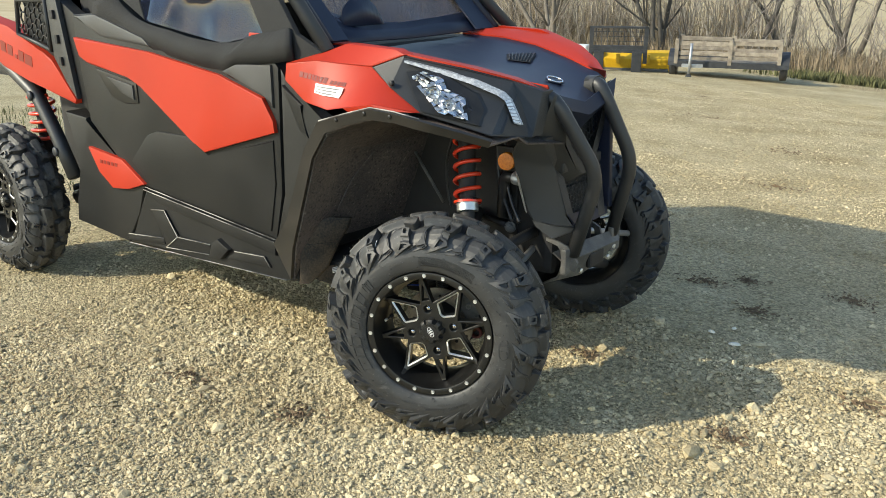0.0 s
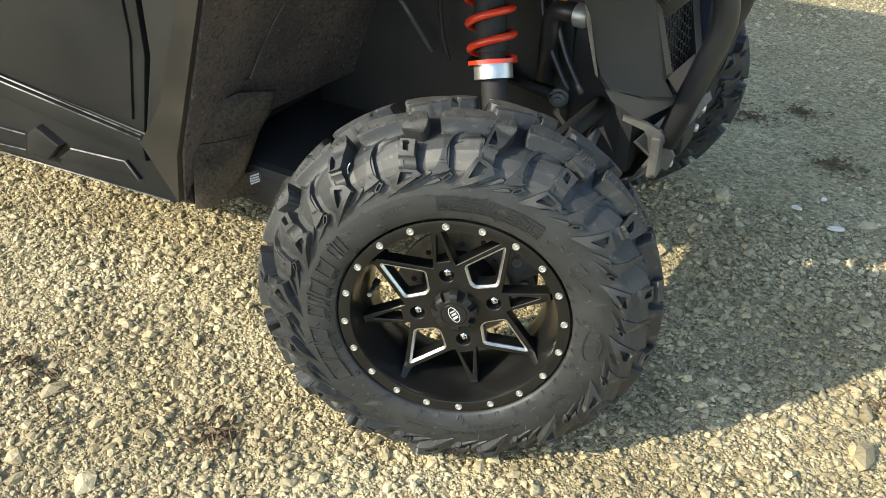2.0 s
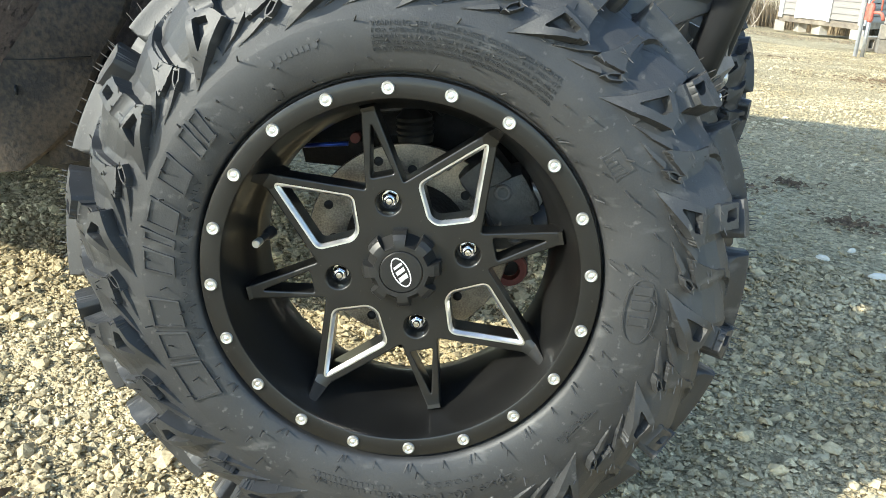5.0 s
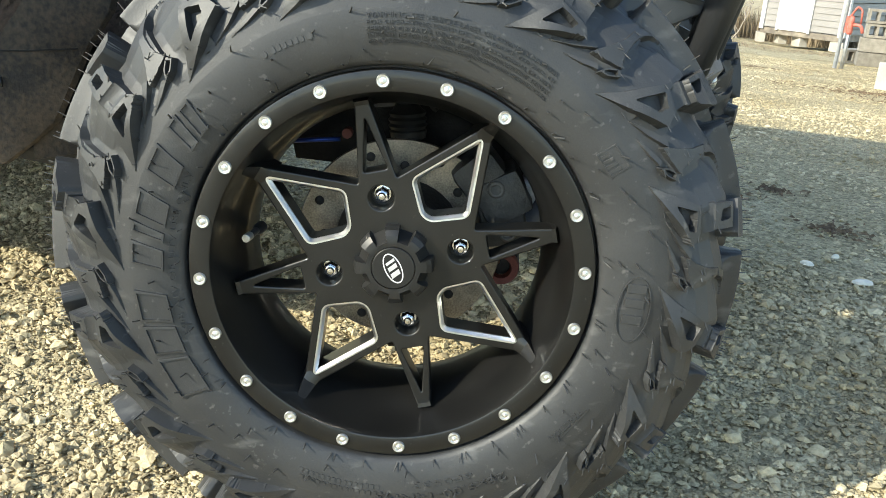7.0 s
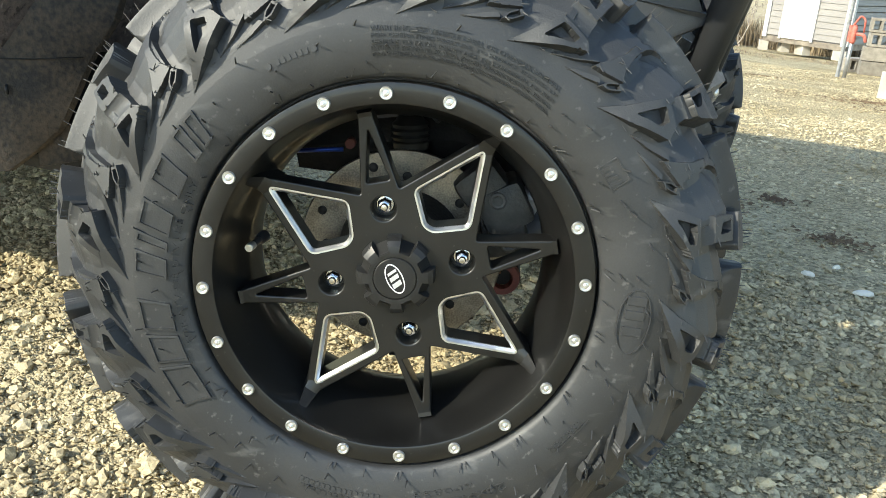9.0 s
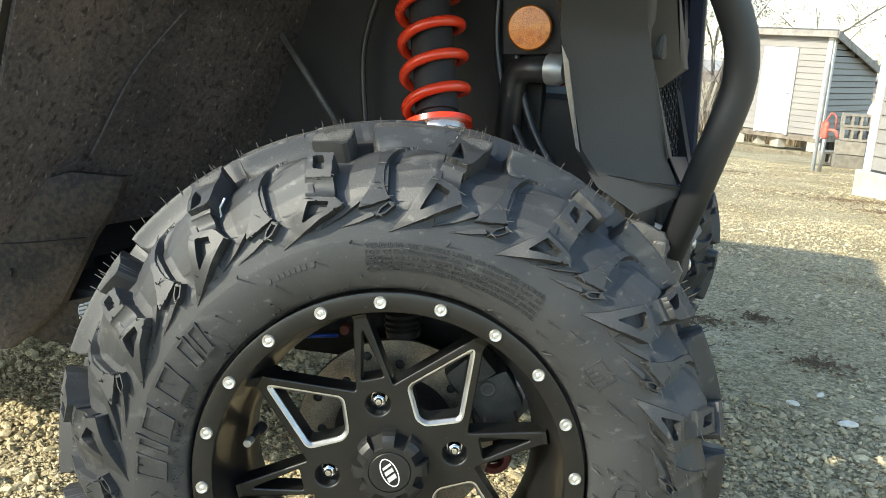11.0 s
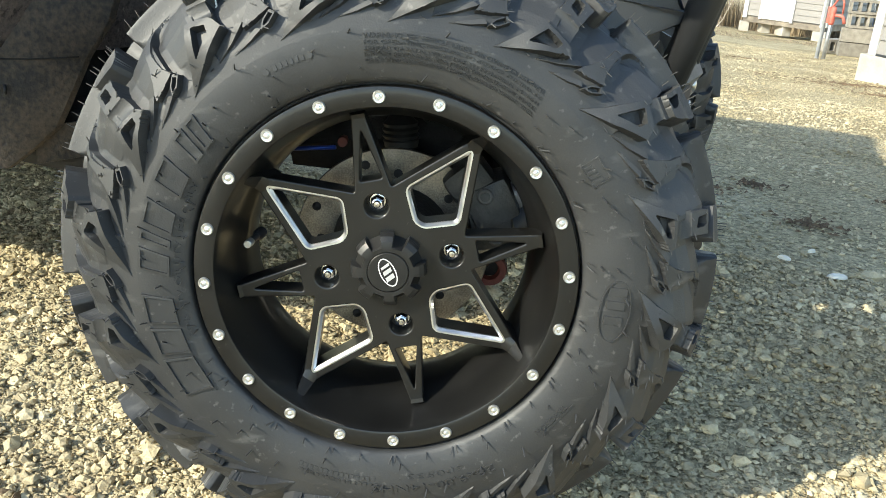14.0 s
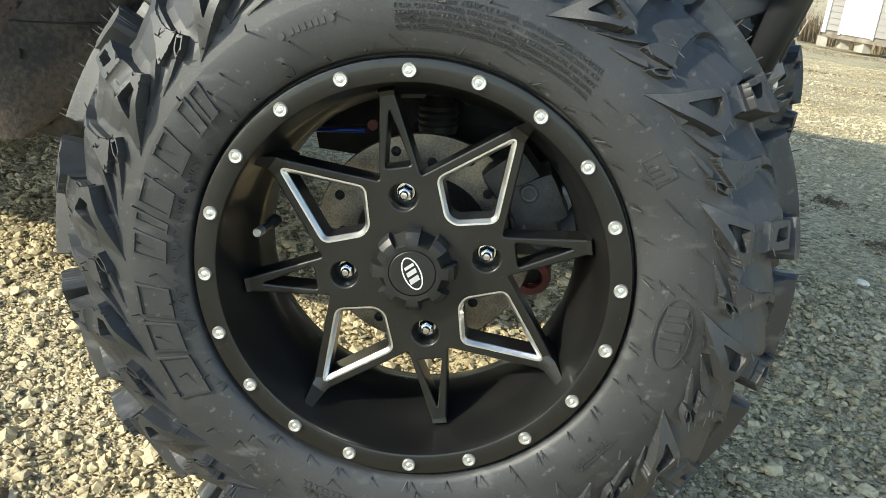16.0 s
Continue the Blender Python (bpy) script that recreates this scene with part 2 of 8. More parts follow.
GROUND = gravel_sheet("gravel_dirt", (0.40, 0.325, 0.190), (0.585, 0.50, 0.325), (0.16, 0.12, 0.066))
STONE = mat("limestone_gravel", (0.355, 0.282, 0.160), (0.60, 0.512, 0.338), 0.9, 2.2, bump=0.8, fine=160, per_island=0.30, spread=0.3, contrast=(0.34, 0.62), spec=0.15)
SUN_PATCH = mat("sunlit_ground", (0.70, 0.66, 0.55), (0.82, 0.78, 0.68), 0.8, 30, bump=0.4, fine=200)
STAIN = mat("oil_stained_dirt", (0.09, 0.058, 0.034), (0.21, 0.145, 0.085), 0.9, 30, bump=0.8, fine=150)
FIELD = mat("dry_field_grass", (0.36, 0.27, 0.14), (0.52, 0.42, 0.25), 0.95, 0.4, bump=0.5, fine=6)
DRY_GRASS = mat("dry_brush", (0.17, 0.13, 0.085), (0.31, 0.245, 0.16), 0.9, 2, per_island=0.4)
THICKET = mat("grey_brown_twigs", (0.21, 0.175, 0.14), (0.50, 0.44, 0.37), 0.9, 3, fine=30, per_island=0.35)
GREEN_GRASS = mat("green_weeds", (0.07, 0.080, 0.028), (0.16, 0.15, 0.07), 0.9, 2, per_island=0.4)
BARK = mat("grey_bark", (0.11, 0.095, 0.08), (0.22, 0.195, 0.165), 0.9, 5, bump=0.6, fine=40)
BARK_DARK = mat("dark_bark", (0.05, 0.045, 0.04), (0.12, 0.11, 0.095), 0.9, 5, bump=0.6, fine=40)
LEAF = mat("withered_leaf", (0.07, 0.06, 0.03), (0.16, 0.125, 0.065), 0.8, 4, per_island=0.4)
WOODS = mat("far_woods", (0.14, 0.12, 0.11), (0.22, 0.19, 0.17), 1.0, 0.08, fine=1.5, spread=0.5)
# blue-grey base colour carries the haze of distance
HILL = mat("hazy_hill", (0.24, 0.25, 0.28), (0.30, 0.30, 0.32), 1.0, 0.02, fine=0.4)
SIDING = mat("cream_vinyl_siding", (0.215, 0.20, 0.185), (0.27, 0.253, 0.232), 0.55, 1.5, bump=0.1, fine=60, per_piece=0.04)
TRIM = mat("white_trim", (0.50, 0.49, 0.47), (0.60, 0.59, 0.57), 0.5, 4)
ROOF_EDGE = mat("weathered_roof_board", (0.22, 0.20, 0.18), (0.38, 0.35, 0.31), 0.8, 8, bump=0.4, fine=60)
ROOFING = mat("dark_roofing", (0.06, 0.06, 0.06), (0.11, 0.11, 0.105), 0.9, 10, bump=0.6, fine=80)
CONCRETE = mat("grey_concrete", (0.36, 0.33, 0.28), (0.52, 0.48, 0.41), 0.9, 8, bump=0.5, fine=90)
GALV = mat("galvanised_steel", (0.34, 0.35, 0.36), (0.48, 0.49, 0.50), 0.45, 20, metal=0.7, fine=120)
BLOCK = mat("grey_block", (0.20, 0.18, 0.15), (0.33, 0.305, 0.26), 0.95, 12, bump=0.6, fine=90, per_piece=0.15)
RED_IRON = mat("faded_red_iron", (0.48, 0.10, 0.07), (0.60, 0.22, 0.17), 0.6, 20, bump=0.2, fine=120)
GREY_WOOD = mat("weathered_planks", (0.15, 0.125, 0.10), (0.36, 0.315, 0.25), 0.85, 6, bump=0.6, fine=70, per_piece=0.2)
YELLOW = mat("yellow_machine_paint", (0.55, 0.32, 0.01), (0.68, 0.42, 0.02), 0.5, 6, bump=0.1, fine=60)
BLACK_STEEL = mat("black_painted_steel", (0.018, 0.020, 0.024), (0.040, 0.042, 0.046), 0.5, 10, fine=90)
WHITE_PAINT = mat("white_enamel", (0.62, 0.62, 0.61), (0.72, 0.72, 0.71), 0.4, 5)
BLUE_PLASTIC = mat("blue_barrel_plastic", (0.02, 0.09, 0.30), (0.03, 0.12, 0.38), 0.45, 6)


# ---- building helpers ----
def mesh_object(name, bm, material, smooth=False, angle=None):
    me = bpy.data.meshes.new(name)
    bmesh.ops.recalc_face_normals(bm, faces=bm.faces[:])
    if smooth:
        for fc in bm.faces:
            fc.smooth = True
        if angle:
            lim = radians(angle)
            for ed in bm.edges:
                if len(ed.link_faces) == 2 and ed.calc_face_angle(0) > lim:
                    ed.smooth = False
    bm.to_mesh(me)
    bm.free()
    for q in (material if isinstance(material, (list, tuple)) else [material]):
        me.materials.append(q)
    return new(name, me)


def part(name, bm, material, parent, label="", smooth=False, angle=None):
    """One mesh object under a thing or a part; its points are given in the world (or in the parent's own space for local parts)."""
    ob = mesh_object(name, bm, material, smooth, angle)
    if parent is not None:
        ob.parent = parent
        if parent.get("own_space") is None:
            ob.matrix_parent_inverse = WORLD_OF[parent.name].inverted() if parent.name in WORLD_OF else Matrix()
    if label:
        ob["label"] = label
    return ob


WORLD_OF = {}


def thing(name, at, label, category, group="", kind="", turn=0.0, own=True):
    """An Empty at the base of a thing. With own=True its parts are given in its own space, else in the world."""
    ob = new(name)
    ob.empty_display_size = 0.1
    ob.matrix_world = pose(*at, 0, 0, turn)
    if own:
        ob["own_space"] = 1
    else:
        WORLD_OF[ob.name] = pose(*at, 0, 0, turn)
    return tagged(ob, label, category, group, kind)


def add_box(bm, centre, size, turn=None, bevel=0.0, taper=1.0):
    """A box with rounded edges, in bm."""
    sx, sy, sz = (v / 2 for v in size)
    b2 = bmesh.new()
    vs = [b2.verts.new((x * sx * (taper if z > 0 else 1), y * sy * (taper if z > 0 else 1), z * sz)) for z in (-1, 1) for y in (-1, 1) for x in (-1, 1)]
    for f4 in ((0, 2, 3, 1), (4, 5, 7, 6), (0, 1, 5, 4), (2, 6, 7, 3), (0, 4, 6, 2), (1, 3, 7, 5)):
        b2.faces.new([vs[i] for i in f4])
    if bevel:
        bmesh.ops.bevel(b2, geom=b2.edges[:], offset=bevel, segments=2, affect="EDGES", profile=0.6)
    m = Matrix.Translation(centre) @ (turn.to_4x4() if turn is not None else Matrix())
    join(bm, b2, m)


def join(bm, other, m=None):
    """Adds the faces of other to bm, moved by m, and frees other."""
    made = {}
    for v in other.verts:
        made[v] = bm.verts.new(m @ v.co if m is not None else v.co)
    for fc in other.faces:
        try:
            nf = bm.faces.new([made[v] for v in fc.verts])
            nf.smooth, nf.material_index = fc.smooth, fc.material_index
        except ValueError:
            pass
    other.free()


def box(centre, size, turn=None, bevel=0.0, taper=1.0):
    bm = bmesh.new()
    add_box(bm, centre, size, turn, bevel, taper)
    return bm


def add_tube(bm, pts, radius, n=12, closed=False):
    """A tube along points; radius is one number or one for each point. Ends are capped."""
    pts = [Vector(p) for p in pts]
    rad = radius if isinstance(radius, (list, tuple)) else [radius] * len(pts)
    rings, side = [], None
    for i, p in enumerate(pts):
        a, c = (pts[i - 1], pts[(i + 1) % len(pts)]) if closed else (pts[max(i - 1, 0)], pts[min(i + 1, len(pts) - 1)])
        way = (c - a).normalized()
        if side is None:
            side = way.orthogonal().normalized()
        side = (side - way * side.dot(way)).normalized()
        up = way.cross(side)
        rings.append([bm.verts.new(p + rad[i] * (math.cos(k * math.tau / n) * side + math.sin(k * math.tau / n) * up)) for k in range(n)])
    for i in range(len(rings) if closed else len(rings) - 1):
        a, b = rings[i], rings[(i + 1) % len(rings)]
        for k in range(n):
            bm.faces.new((a[k], a[(k + 1) % n], b[(k + 1) % n], b[k])).smooth = True
    if not closed:
        bm.faces.new(rings[0][::-1])
        bm.faces.new(rings[-1])


def tube(pts, radius, n=12, closed=False):
    bm = bmesh.new()
    add_tube(bm, pts, radius, n, closed)
    return bm


def curve_points(pts, steps=8):
    """A smooth line through points (Catmull-Rom)."""
    pts = [Vector(p) for p in pts]
    full = [2 * pts[0] - pts[1], *pts, 2 * pts[-1] - pts[-2]]
    out = []
    for i in range(1, len(full) - 2):
        p0, p1, p2, p3 = full[i - 1:i + 3]
        for k in range(steps):
            t = k / steps
            out.append(0.5 * (2 * p1 + (p2 - p0) * t + (2 * p0 - 5 * p1 + 4 * p2 - p3) * t * t + (3 * p1 - p0 - 3 * p2 + p3) * t ** 3))
    return out + [pts[-1]]


def bent(pts, r=0.05, steps=6):
    """A line through points with its corners rounded off."""
    pts = [Vector(p) for p in pts]
    out = [pts[0]]
    for a, b, c in zip(pts, pts[1:], pts[2:]):
        u, w = (a - b), (c - b)
        d = min(r, u.length * 0.45, w.length * 0.45)
        p, q = b + u.normalized() * d, b + w.normalized() * d
        out += [(1 - t) ** 2 * p + 2 * t * (1 - t) * b + t * t * q for t in (k / steps for k in range(steps + 1))]
    return out + [pts[-1]]


def lathe(profile, n=48, axis="y", closed=False, caps=True):
    """Turns points (radius, height) round an axis."""
    bm = bmesh.new()
    rings = []
    for r, h in profile:
        ring = []
        for k in range(n):
            s, c = math.sin(k * math.tau / n) * r, math.cos(k * math.tau / n) * r
            ring.append(bm.verts.new((s, h, c) if axis == "y" else (s, c, h)))
        rings.append(ring)
    for a, b in zip(rings, rings[1:] + ([rings[0]] if closed else [])):
        for k in range(n):
            bm.faces.new((a[k], a[(k + 1) % n], b[(k + 1) % n], b[k])).smooth = True
    if not closed and caps:
        for ring in (rings[0], rings[-1]):
            if (ring[0].co - ring[n // 2].co).length > 1e-5:
                bm.faces.new(ring)
    return bm


def sheet(pts, thick, bevel=0.004, crown=0.0):
    """A panel with the outline pts (points in space, seen from -y), thick metres deep towards +y, with softened front edges."""
    bm = bmesh.new()
    front = [bm.verts.new(p) for p in pts]
    back = [bm.verts.new(Vector(p) + Vector((0, thick, 0))) for p in pts]
    ff = bm.faces.new(front)
    bm.faces.new(back[::-1])
    k = len(pts)
    for i in range(k):
        bm.faces.new((front[i], front[(i + 1) % k], back[(i + 1) % k], back[i]))
    if bevel:
        bmesh.ops.bevel(bm, geom=list(ff.edges), offset=bevel, segments=2, affect="EDGES", profile=0.6)
    bmesh.ops.triangulate(bm, faces=[q for q in bm.faces if len(q.verts) > 4])
    return bm


def hull_skin(rows):
    """A skin over rows of points, each row with as many points, one row after another."""
    bm = bmesh.new()
    g = [[bm.verts.new(p) for p in row] for row in rows]
    for a, b in zip(g, g[1:]):
        for i in range(len(a) - 1):
            bm.faces.new((a[i], a[i + 1], b[i + 1], b[i]))
    return bm


def thicken(bm, depth):
    """Gives a skin a thickness."""
    bmesh.ops.recalc_face_normals(bm, faces=bm.faces[:])
    bmesh.ops.solidify(bm, geom=bm.faces[:], thickness=depth)
    return bm


def text_mesh(body, size):
    """The outline of a line of writing as a flat mesh in x and y."""
    cu = bpy.data.curves.new("writing", "FONT")
    cu.body, cu.size, cu.resolution_u = body, size, 2
    ob = bpy.data.objects.new("writing", cu)
    scene.collection.objects.link(ob)
    me = bpy.data.meshes.new_from_object(ob.evaluated_get(bpy.context.evaluated_depsgraph_get()))
    bpy.data.objects.remove(ob)
    bpy.data.curves.remove(cu)
    bm = bmesh.new()
    bm.from_mesh(me)
    bpy.data.meshes.remove(me)
    return bm


def fall(y, x=0.8):
    """The height of the ground: level round the vehicle, then falling away gently, more so towards the shed."""
    steep = 0.058 + 0.013 * min(1.0, max(0.0, (x + 5.5) / 5.0))
    s = max(0.0, min(y, 28.0) - 1.2)
    return -steep * (s * s / (s + 1.0)) - 0.031 * max(0.0, y - 28)


# ---- ground ----
def ground_z(x, y):
    """Height of the yard: its fall, with soft bumps and clods where the camera goes."""
    z = fall(y, x)
    if abs(x) < 7 and -4 < y < 9:
        z += 0.010 * noise.noise(Vector((x * 1.3, y * 1.3, 0))) + 0.006 * noise.noise(Vector((x * 4.0, y * 4.0, 3)))
        if -1.9 < x < 1.6 and -1.4 < y < 1.4:
            k = min(1.0, (1.9 + x) * 5, (1.6 - x) * 5, (1.4 - abs(y)) * 5)
            z += k * (0.010 * noise.noise(Vector((x * 10, y * 10, 7))) + 0.0065 * noise.noise(Vector((x * 23, y * 23, 9))))
    return z


def build_ground():
    """One sheet from the vehicle to the horizon; finer where the camera goes."""
    xs = sorted({round(v, 3) for v in (*np.arange(-1.92, 1.62, 0.02), *np.arange(-6, 6.01, 0.12), *np.arange(-30, 30.1, 2.0), *np.arange(-400, 401, 40.0), -1500, -900, 900, 1500)})
    ys = sorted({round(v, 3) for v in (*np.arange(-1.4, 1.42, 0.02), *np.arange(-3, 8.01, 0.12), *np.arange(-30, 60.1, 1.5), *np.arange(-400, 401, 40.0), 700, 1200, 1800, -900, -1500)})
    verts, faces = [], []
    for y in ys:
        for x in xs:
            z = ground_z(x, y)
            if y > 30:
                z += 0.5 * noise.noise(Vector((x * 0.02, y * 0.02, 5))) * min(1.0, (y - 30) / 60)
            verts.append((x, y, z - 0.005))
    w = len(xs)
    for j in range(len(ys) - 1):
        for i in range(w - 1):
            faces.append((j * w + i, j * w + i + 1, (j + 1) * w + i + 1, (j + 1) * w + i))
    me = bpy.data.meshes.new("ground")
    me.from_pydata(verts, [], faces)
    for p in me.polygons:
        p.use_smooth = True
    me.materials.append(GROUND)
    me.materials.append(FIELD)
    for p in me.polygons:
        c = p.center
        if c.y > 24 + 0.3 * c.x or c.y < -30 or abs(c.x) > 40:
            p.material_index = 1
    return new("ground", me)


tagged(build_ground(), "pale limestone gravel yard with dry field beyond", "ground", kind="structure")


def scatter_stones(count, xr, yr, size, seed, spread=1.0, fine=False):
    """Loose stones: lumpy eight- to twenty-sided pieces, joined into one mesh."""
    rng = np.random.default_rng(seed)
    t = (1 + 5 ** 0.5) / 2
    ico = np.array([(-1, t, 0), (1, t, 0), (-1, -t, 0), (1, -t, 0), (0, -1, t), (0, 1, t), (0, -1, -t), (0, 1, -t), (t, 0, -1), (t, 0, 1), (-t, 0, -1), (-t, 0, 1)]) / math.hypot(1, t)
    tri = np.array([(0, 11, 5), (0, 5, 1), (0, 1, 7), (0, 7, 10), (0, 10, 11), (1, 5, 9), (5, 11, 4), (11, 10, 2), (10, 7, 6), (7, 1, 8),
                    (3, 9, 4), (3, 4, 2), (3, 2, 6), (3, 6, 8), (3, 8, 9), (4, 9, 5), (2, 4, 11), (6, 2, 10), (8, 6, 7), (9, 8, 1)])
    if fine:
        ico = np.array([(1, 0, 0), (-1, 0, 0), (0, 1, 0), (0, -1, 0), (0, 0, 1), (0, 0, -1)], float)
        tri = np.array([(0, 2, 4), (2, 1, 4), (1, 3, 4), (3, 0, 4), (2, 0, 5), (1, 2, 5), (3, 1, 5), (0, 3, 5)])
    nv = len(ico)
    x, y = rng.uniform(*xr, count), rng.uniform(*yr, count)
    patch = np.array([noise.noise(Vector((a * 1.7, b * 1.7, seed))) for a, b in zip(x, y)])
    ok = patch > rng.uniform(-0.75, 0.25, count) if spread else np.ones(count, bool)
    x, y = x[ok], y[ok]
    count = len(x)
    s = size * np.exp(rng.normal(0, 0.5, count)).clip(0.35, 2.3)
    z = np.array([ground_z(a, b) for a, b in zip(x, y)]) - 0.003
    v = ico[None] * (1 + rng.uniform(-0.33, 0.33, (count, nv, 1)))
    v = v * np.stack([s * rng.uniform(0.8, 1.35, count), s * rng.uniform(0.7, 1.1, count), s * rng.uniform(0.4, 0.8, count)], -1)[:, None]
    a, b = rng.uniform(0, math.tau, count), rng.normal(0, 0.35, count)
    ca, sa, cb, sb = np.cos(a), np.sin(a), np.cos(b), np.sin(b)
    one, nil = np.ones(count), np.zeros(count)
    ra = np.stack([np.stack([ca, -sa, nil], -1), np.stack([sa, ca, nil], -1), np.stack([nil, nil, one], -1)], 1)
    rb = np.stack([np.stack([one, nil, nil], -1), np.stack([nil, cb, -sb], -1), np.stack([nil, sb, cb], -1)], 1)
    v = np.einsum("nij,nkj->nki", ra @ rb, v)
    v += np.stack([x, y, z + s * rng.uniform(-0.25, 0.3, count)], -1)[:, None]
    me = bpy.data.meshes.new("gravel")
    me.vertices.add(count * nv)
    me.vertices.foreach_set("co", v.ravel())
    f = (tri[None] + nv * np.arange(count)[:, None, None]).reshape(-1)
    me.loops.add(len(f))
    me.loops.foreach_set("vertex_index", f.astype(np.int32))
    me.polygons.add(len(f) // 3)
    me.polygons.foreach_set("loop_start", np.arange(0, len(f), 3, dtype=np.int32))
    me.polygons.foreach_set("use_smooth", np.zeros(len(f) // 3, dtype=bool))
    me.update(calc_edges=True)
    me.materials.append(STONE)
    ob = new("gravel", me)
    return tagged(ob, "loose crushed limestone gravel over the yard", "gravel", kind="stuff")


scatter_stones(30000, (-1.9, 1.5), (-1.3, 1.3), 0.0050, 1)
scatter_stones(80000, (-1.9, 1.5), (-1.3, 1.3), 0.0032, 5, spread=0.0, fine=True)
scatter_stones(30000, (-4.2, 3.0), (-1.2, 5.2), 0.0054, 2)
scatter_stones(50000, (-4.2, 3.0), (-1.2, 5.2), 0.0042, 6, spread=0.0, fine=True)
scatter_stones(2400, (-1.9, 1.5), (-1.3, 1.3), 0.0076, 8, spread=0.0)
scatter_stones(130, (-1.9, 1.5), (-1.3, 1.3), 0.0125, 9, spread=0.0)
scatter_stones(260, (-3.2, 2.6), (0.2, 5.0), 0.0105, 3, spread=0.0)
scatter_stones(70000, (-7.0, 4.5), (4.4, 13.0), 0.0058, 4, fine=True)


def dirt_spots(spots, seed):
    """Dark crumbs of dirt and dead grass lying in small spots on the gravel."""
    rnd = random.Random(seed)
    verts, faces = [], []
    for x, y, r, n in spots:
        for _ in range(n * 2 // 3):
            a, d = rnd.uniform(0, math.tau), abs(rnd.gauss(0, r))
            cx, cy = x + 1.5 * d * math.cos(a), y + d * math.sin(a)
            s, t = rnd.uniform(0.002, 0.006), rnd.uniform(0, math.tau)
            z = ground_z(cx, cy) + 0.001
            b = len(verts)
            ux, uy = s * rnd.uniform(1, 4) * math.cos(t), s * rnd.uniform(1, 4) * math.sin(t)
            verts += [(cx - ux, cy - uy, z), (cx + uy * 0.3, cy - ux * 0.3, z + s * 0.6), (cx + ux, cy + uy, z + s * 0.5), (cx - uy * 0.3, cy + ux * 0.3, z), (cx, cy, z + s * 1.6)]
            faces += [(b, b + 1, b + 4), (b + 1, b + 2, b + 4), (b + 2, b + 3, b + 4), (b + 3, b, b + 4)]
    me = bpy.data.meshes.new("dark_dirt")
    me.from_pydata(verts, [], faces)
    me.materials.append(STAIN)
    return tagged(new("dark_dirt", me), "dark crumbs of dirt and dead grass on the gravel", "dirt", kind="stuff")


# flat pale discs stand in for spots of sunlight within the vehicle's shadow
for _x, _y, _s, _a in ((0.512, 1.254, 0.024, 20), (0.396, 1.313, 0.016, -10), (0.455, 1.40, 0.011, 40)):
    _st = lathe([(0.001, 0.006), (0.6, 0.005), (0.95, 0.001), (1.0, -0.003)], 9, "z", caps=False)
    bmesh.ops.transform(_st, matrix=pose(_x, _y, 0.004, 0, 0, _a) @ Matrix.Diagonal((_s, _s * 0.5, 1, 1)), verts=_st.verts[:])
    tagged(mesh_object("pale_stone", _st, SUN_PATCH), "flat pale disc standing in for a spot of sunlight on the gravel", "stone", group="pale stones")

dirt_spots([(-0.43, -0.17, 0.04, 150), (-0.92, -0.23, 0.05, 110), (0.10, 0.82, 0.025, 120), (0.74, 0.58, 0.035, 150), (1.03, 1.07, 0.045, 170), (0.46, 1.66, 0.05, 170), (0.74, 2.10, 0.06, 170),
            (0.13, 1.90, 0.05, 140), (0.28, 2.06, 0.04, 110), (0.75, 7.0, 0.25, 1200), (0.9, 6.2, 0.12, 400), (-0.4, 4.6, 0.12, 200), (-0.9, 6.5, 0.3, 300), (-2.5, 8.5, 0.5, 500), (-3.6, 11.0, 0.6, 500), (-0.3, 9.3, 0.4, 400)], 31)


# ---- the vehicle ----
vehicle = thing("side_by_side_vehicle", (-1.15, 0.645, 0.0),
                "orange-red and black off-road buggy with soft cab on gravel", "vehicle", own=False)

# ---- wheel, in its own space: y is the axle (outer side at -y), angles go clockwise from the top ----
RIVET_R = 0.188
STAR = -9.0                                     # turn of the spokes
PITCH = 22.5                                    # sixteen tread lugs
LUG0 = 2.4
SIDE = [(0.1975, 0.012), (0.2008, 0.0115), (0.2022, -0.0010), (0.2040, -0.0046), (0.2075, -0.0068), (0.218, -0.0105), (0.235, -0.0135), (0.252, -0.0125), (0.268, -0.0085),
        (0.283, -0.0025), (0.298, 0.0055), (0.312, 0.017), (0.322, 0.031), (0.329, 0.050), (0.333, 0.070), (0.335, 0.092)]
WIDE = 0.184                                    # y of the far bead


def polar(a, r, y):
    return Vector((r * math.sin(radians(a)), y, r * math.cos(radians(a))))


def side_at(r):
    """y of the outer flank at radius r, and the outward slope (radial, axial)."""
    for (r0, y0), (r1, y1) in zip(SIDE, SIDE[1:]):
        if r <= r1 or (r1, y1) == SIDE[-1]:
            k = (r - r0) / (r1 - r0)
            dr, dy = r1 - r0, y1 - y0
            ln = math.hypot(dr, dy)
            return y0 + k * dy, (dy / ln, -dr / ln)
    return SIDE[-1][1], (1.0, 0.0)


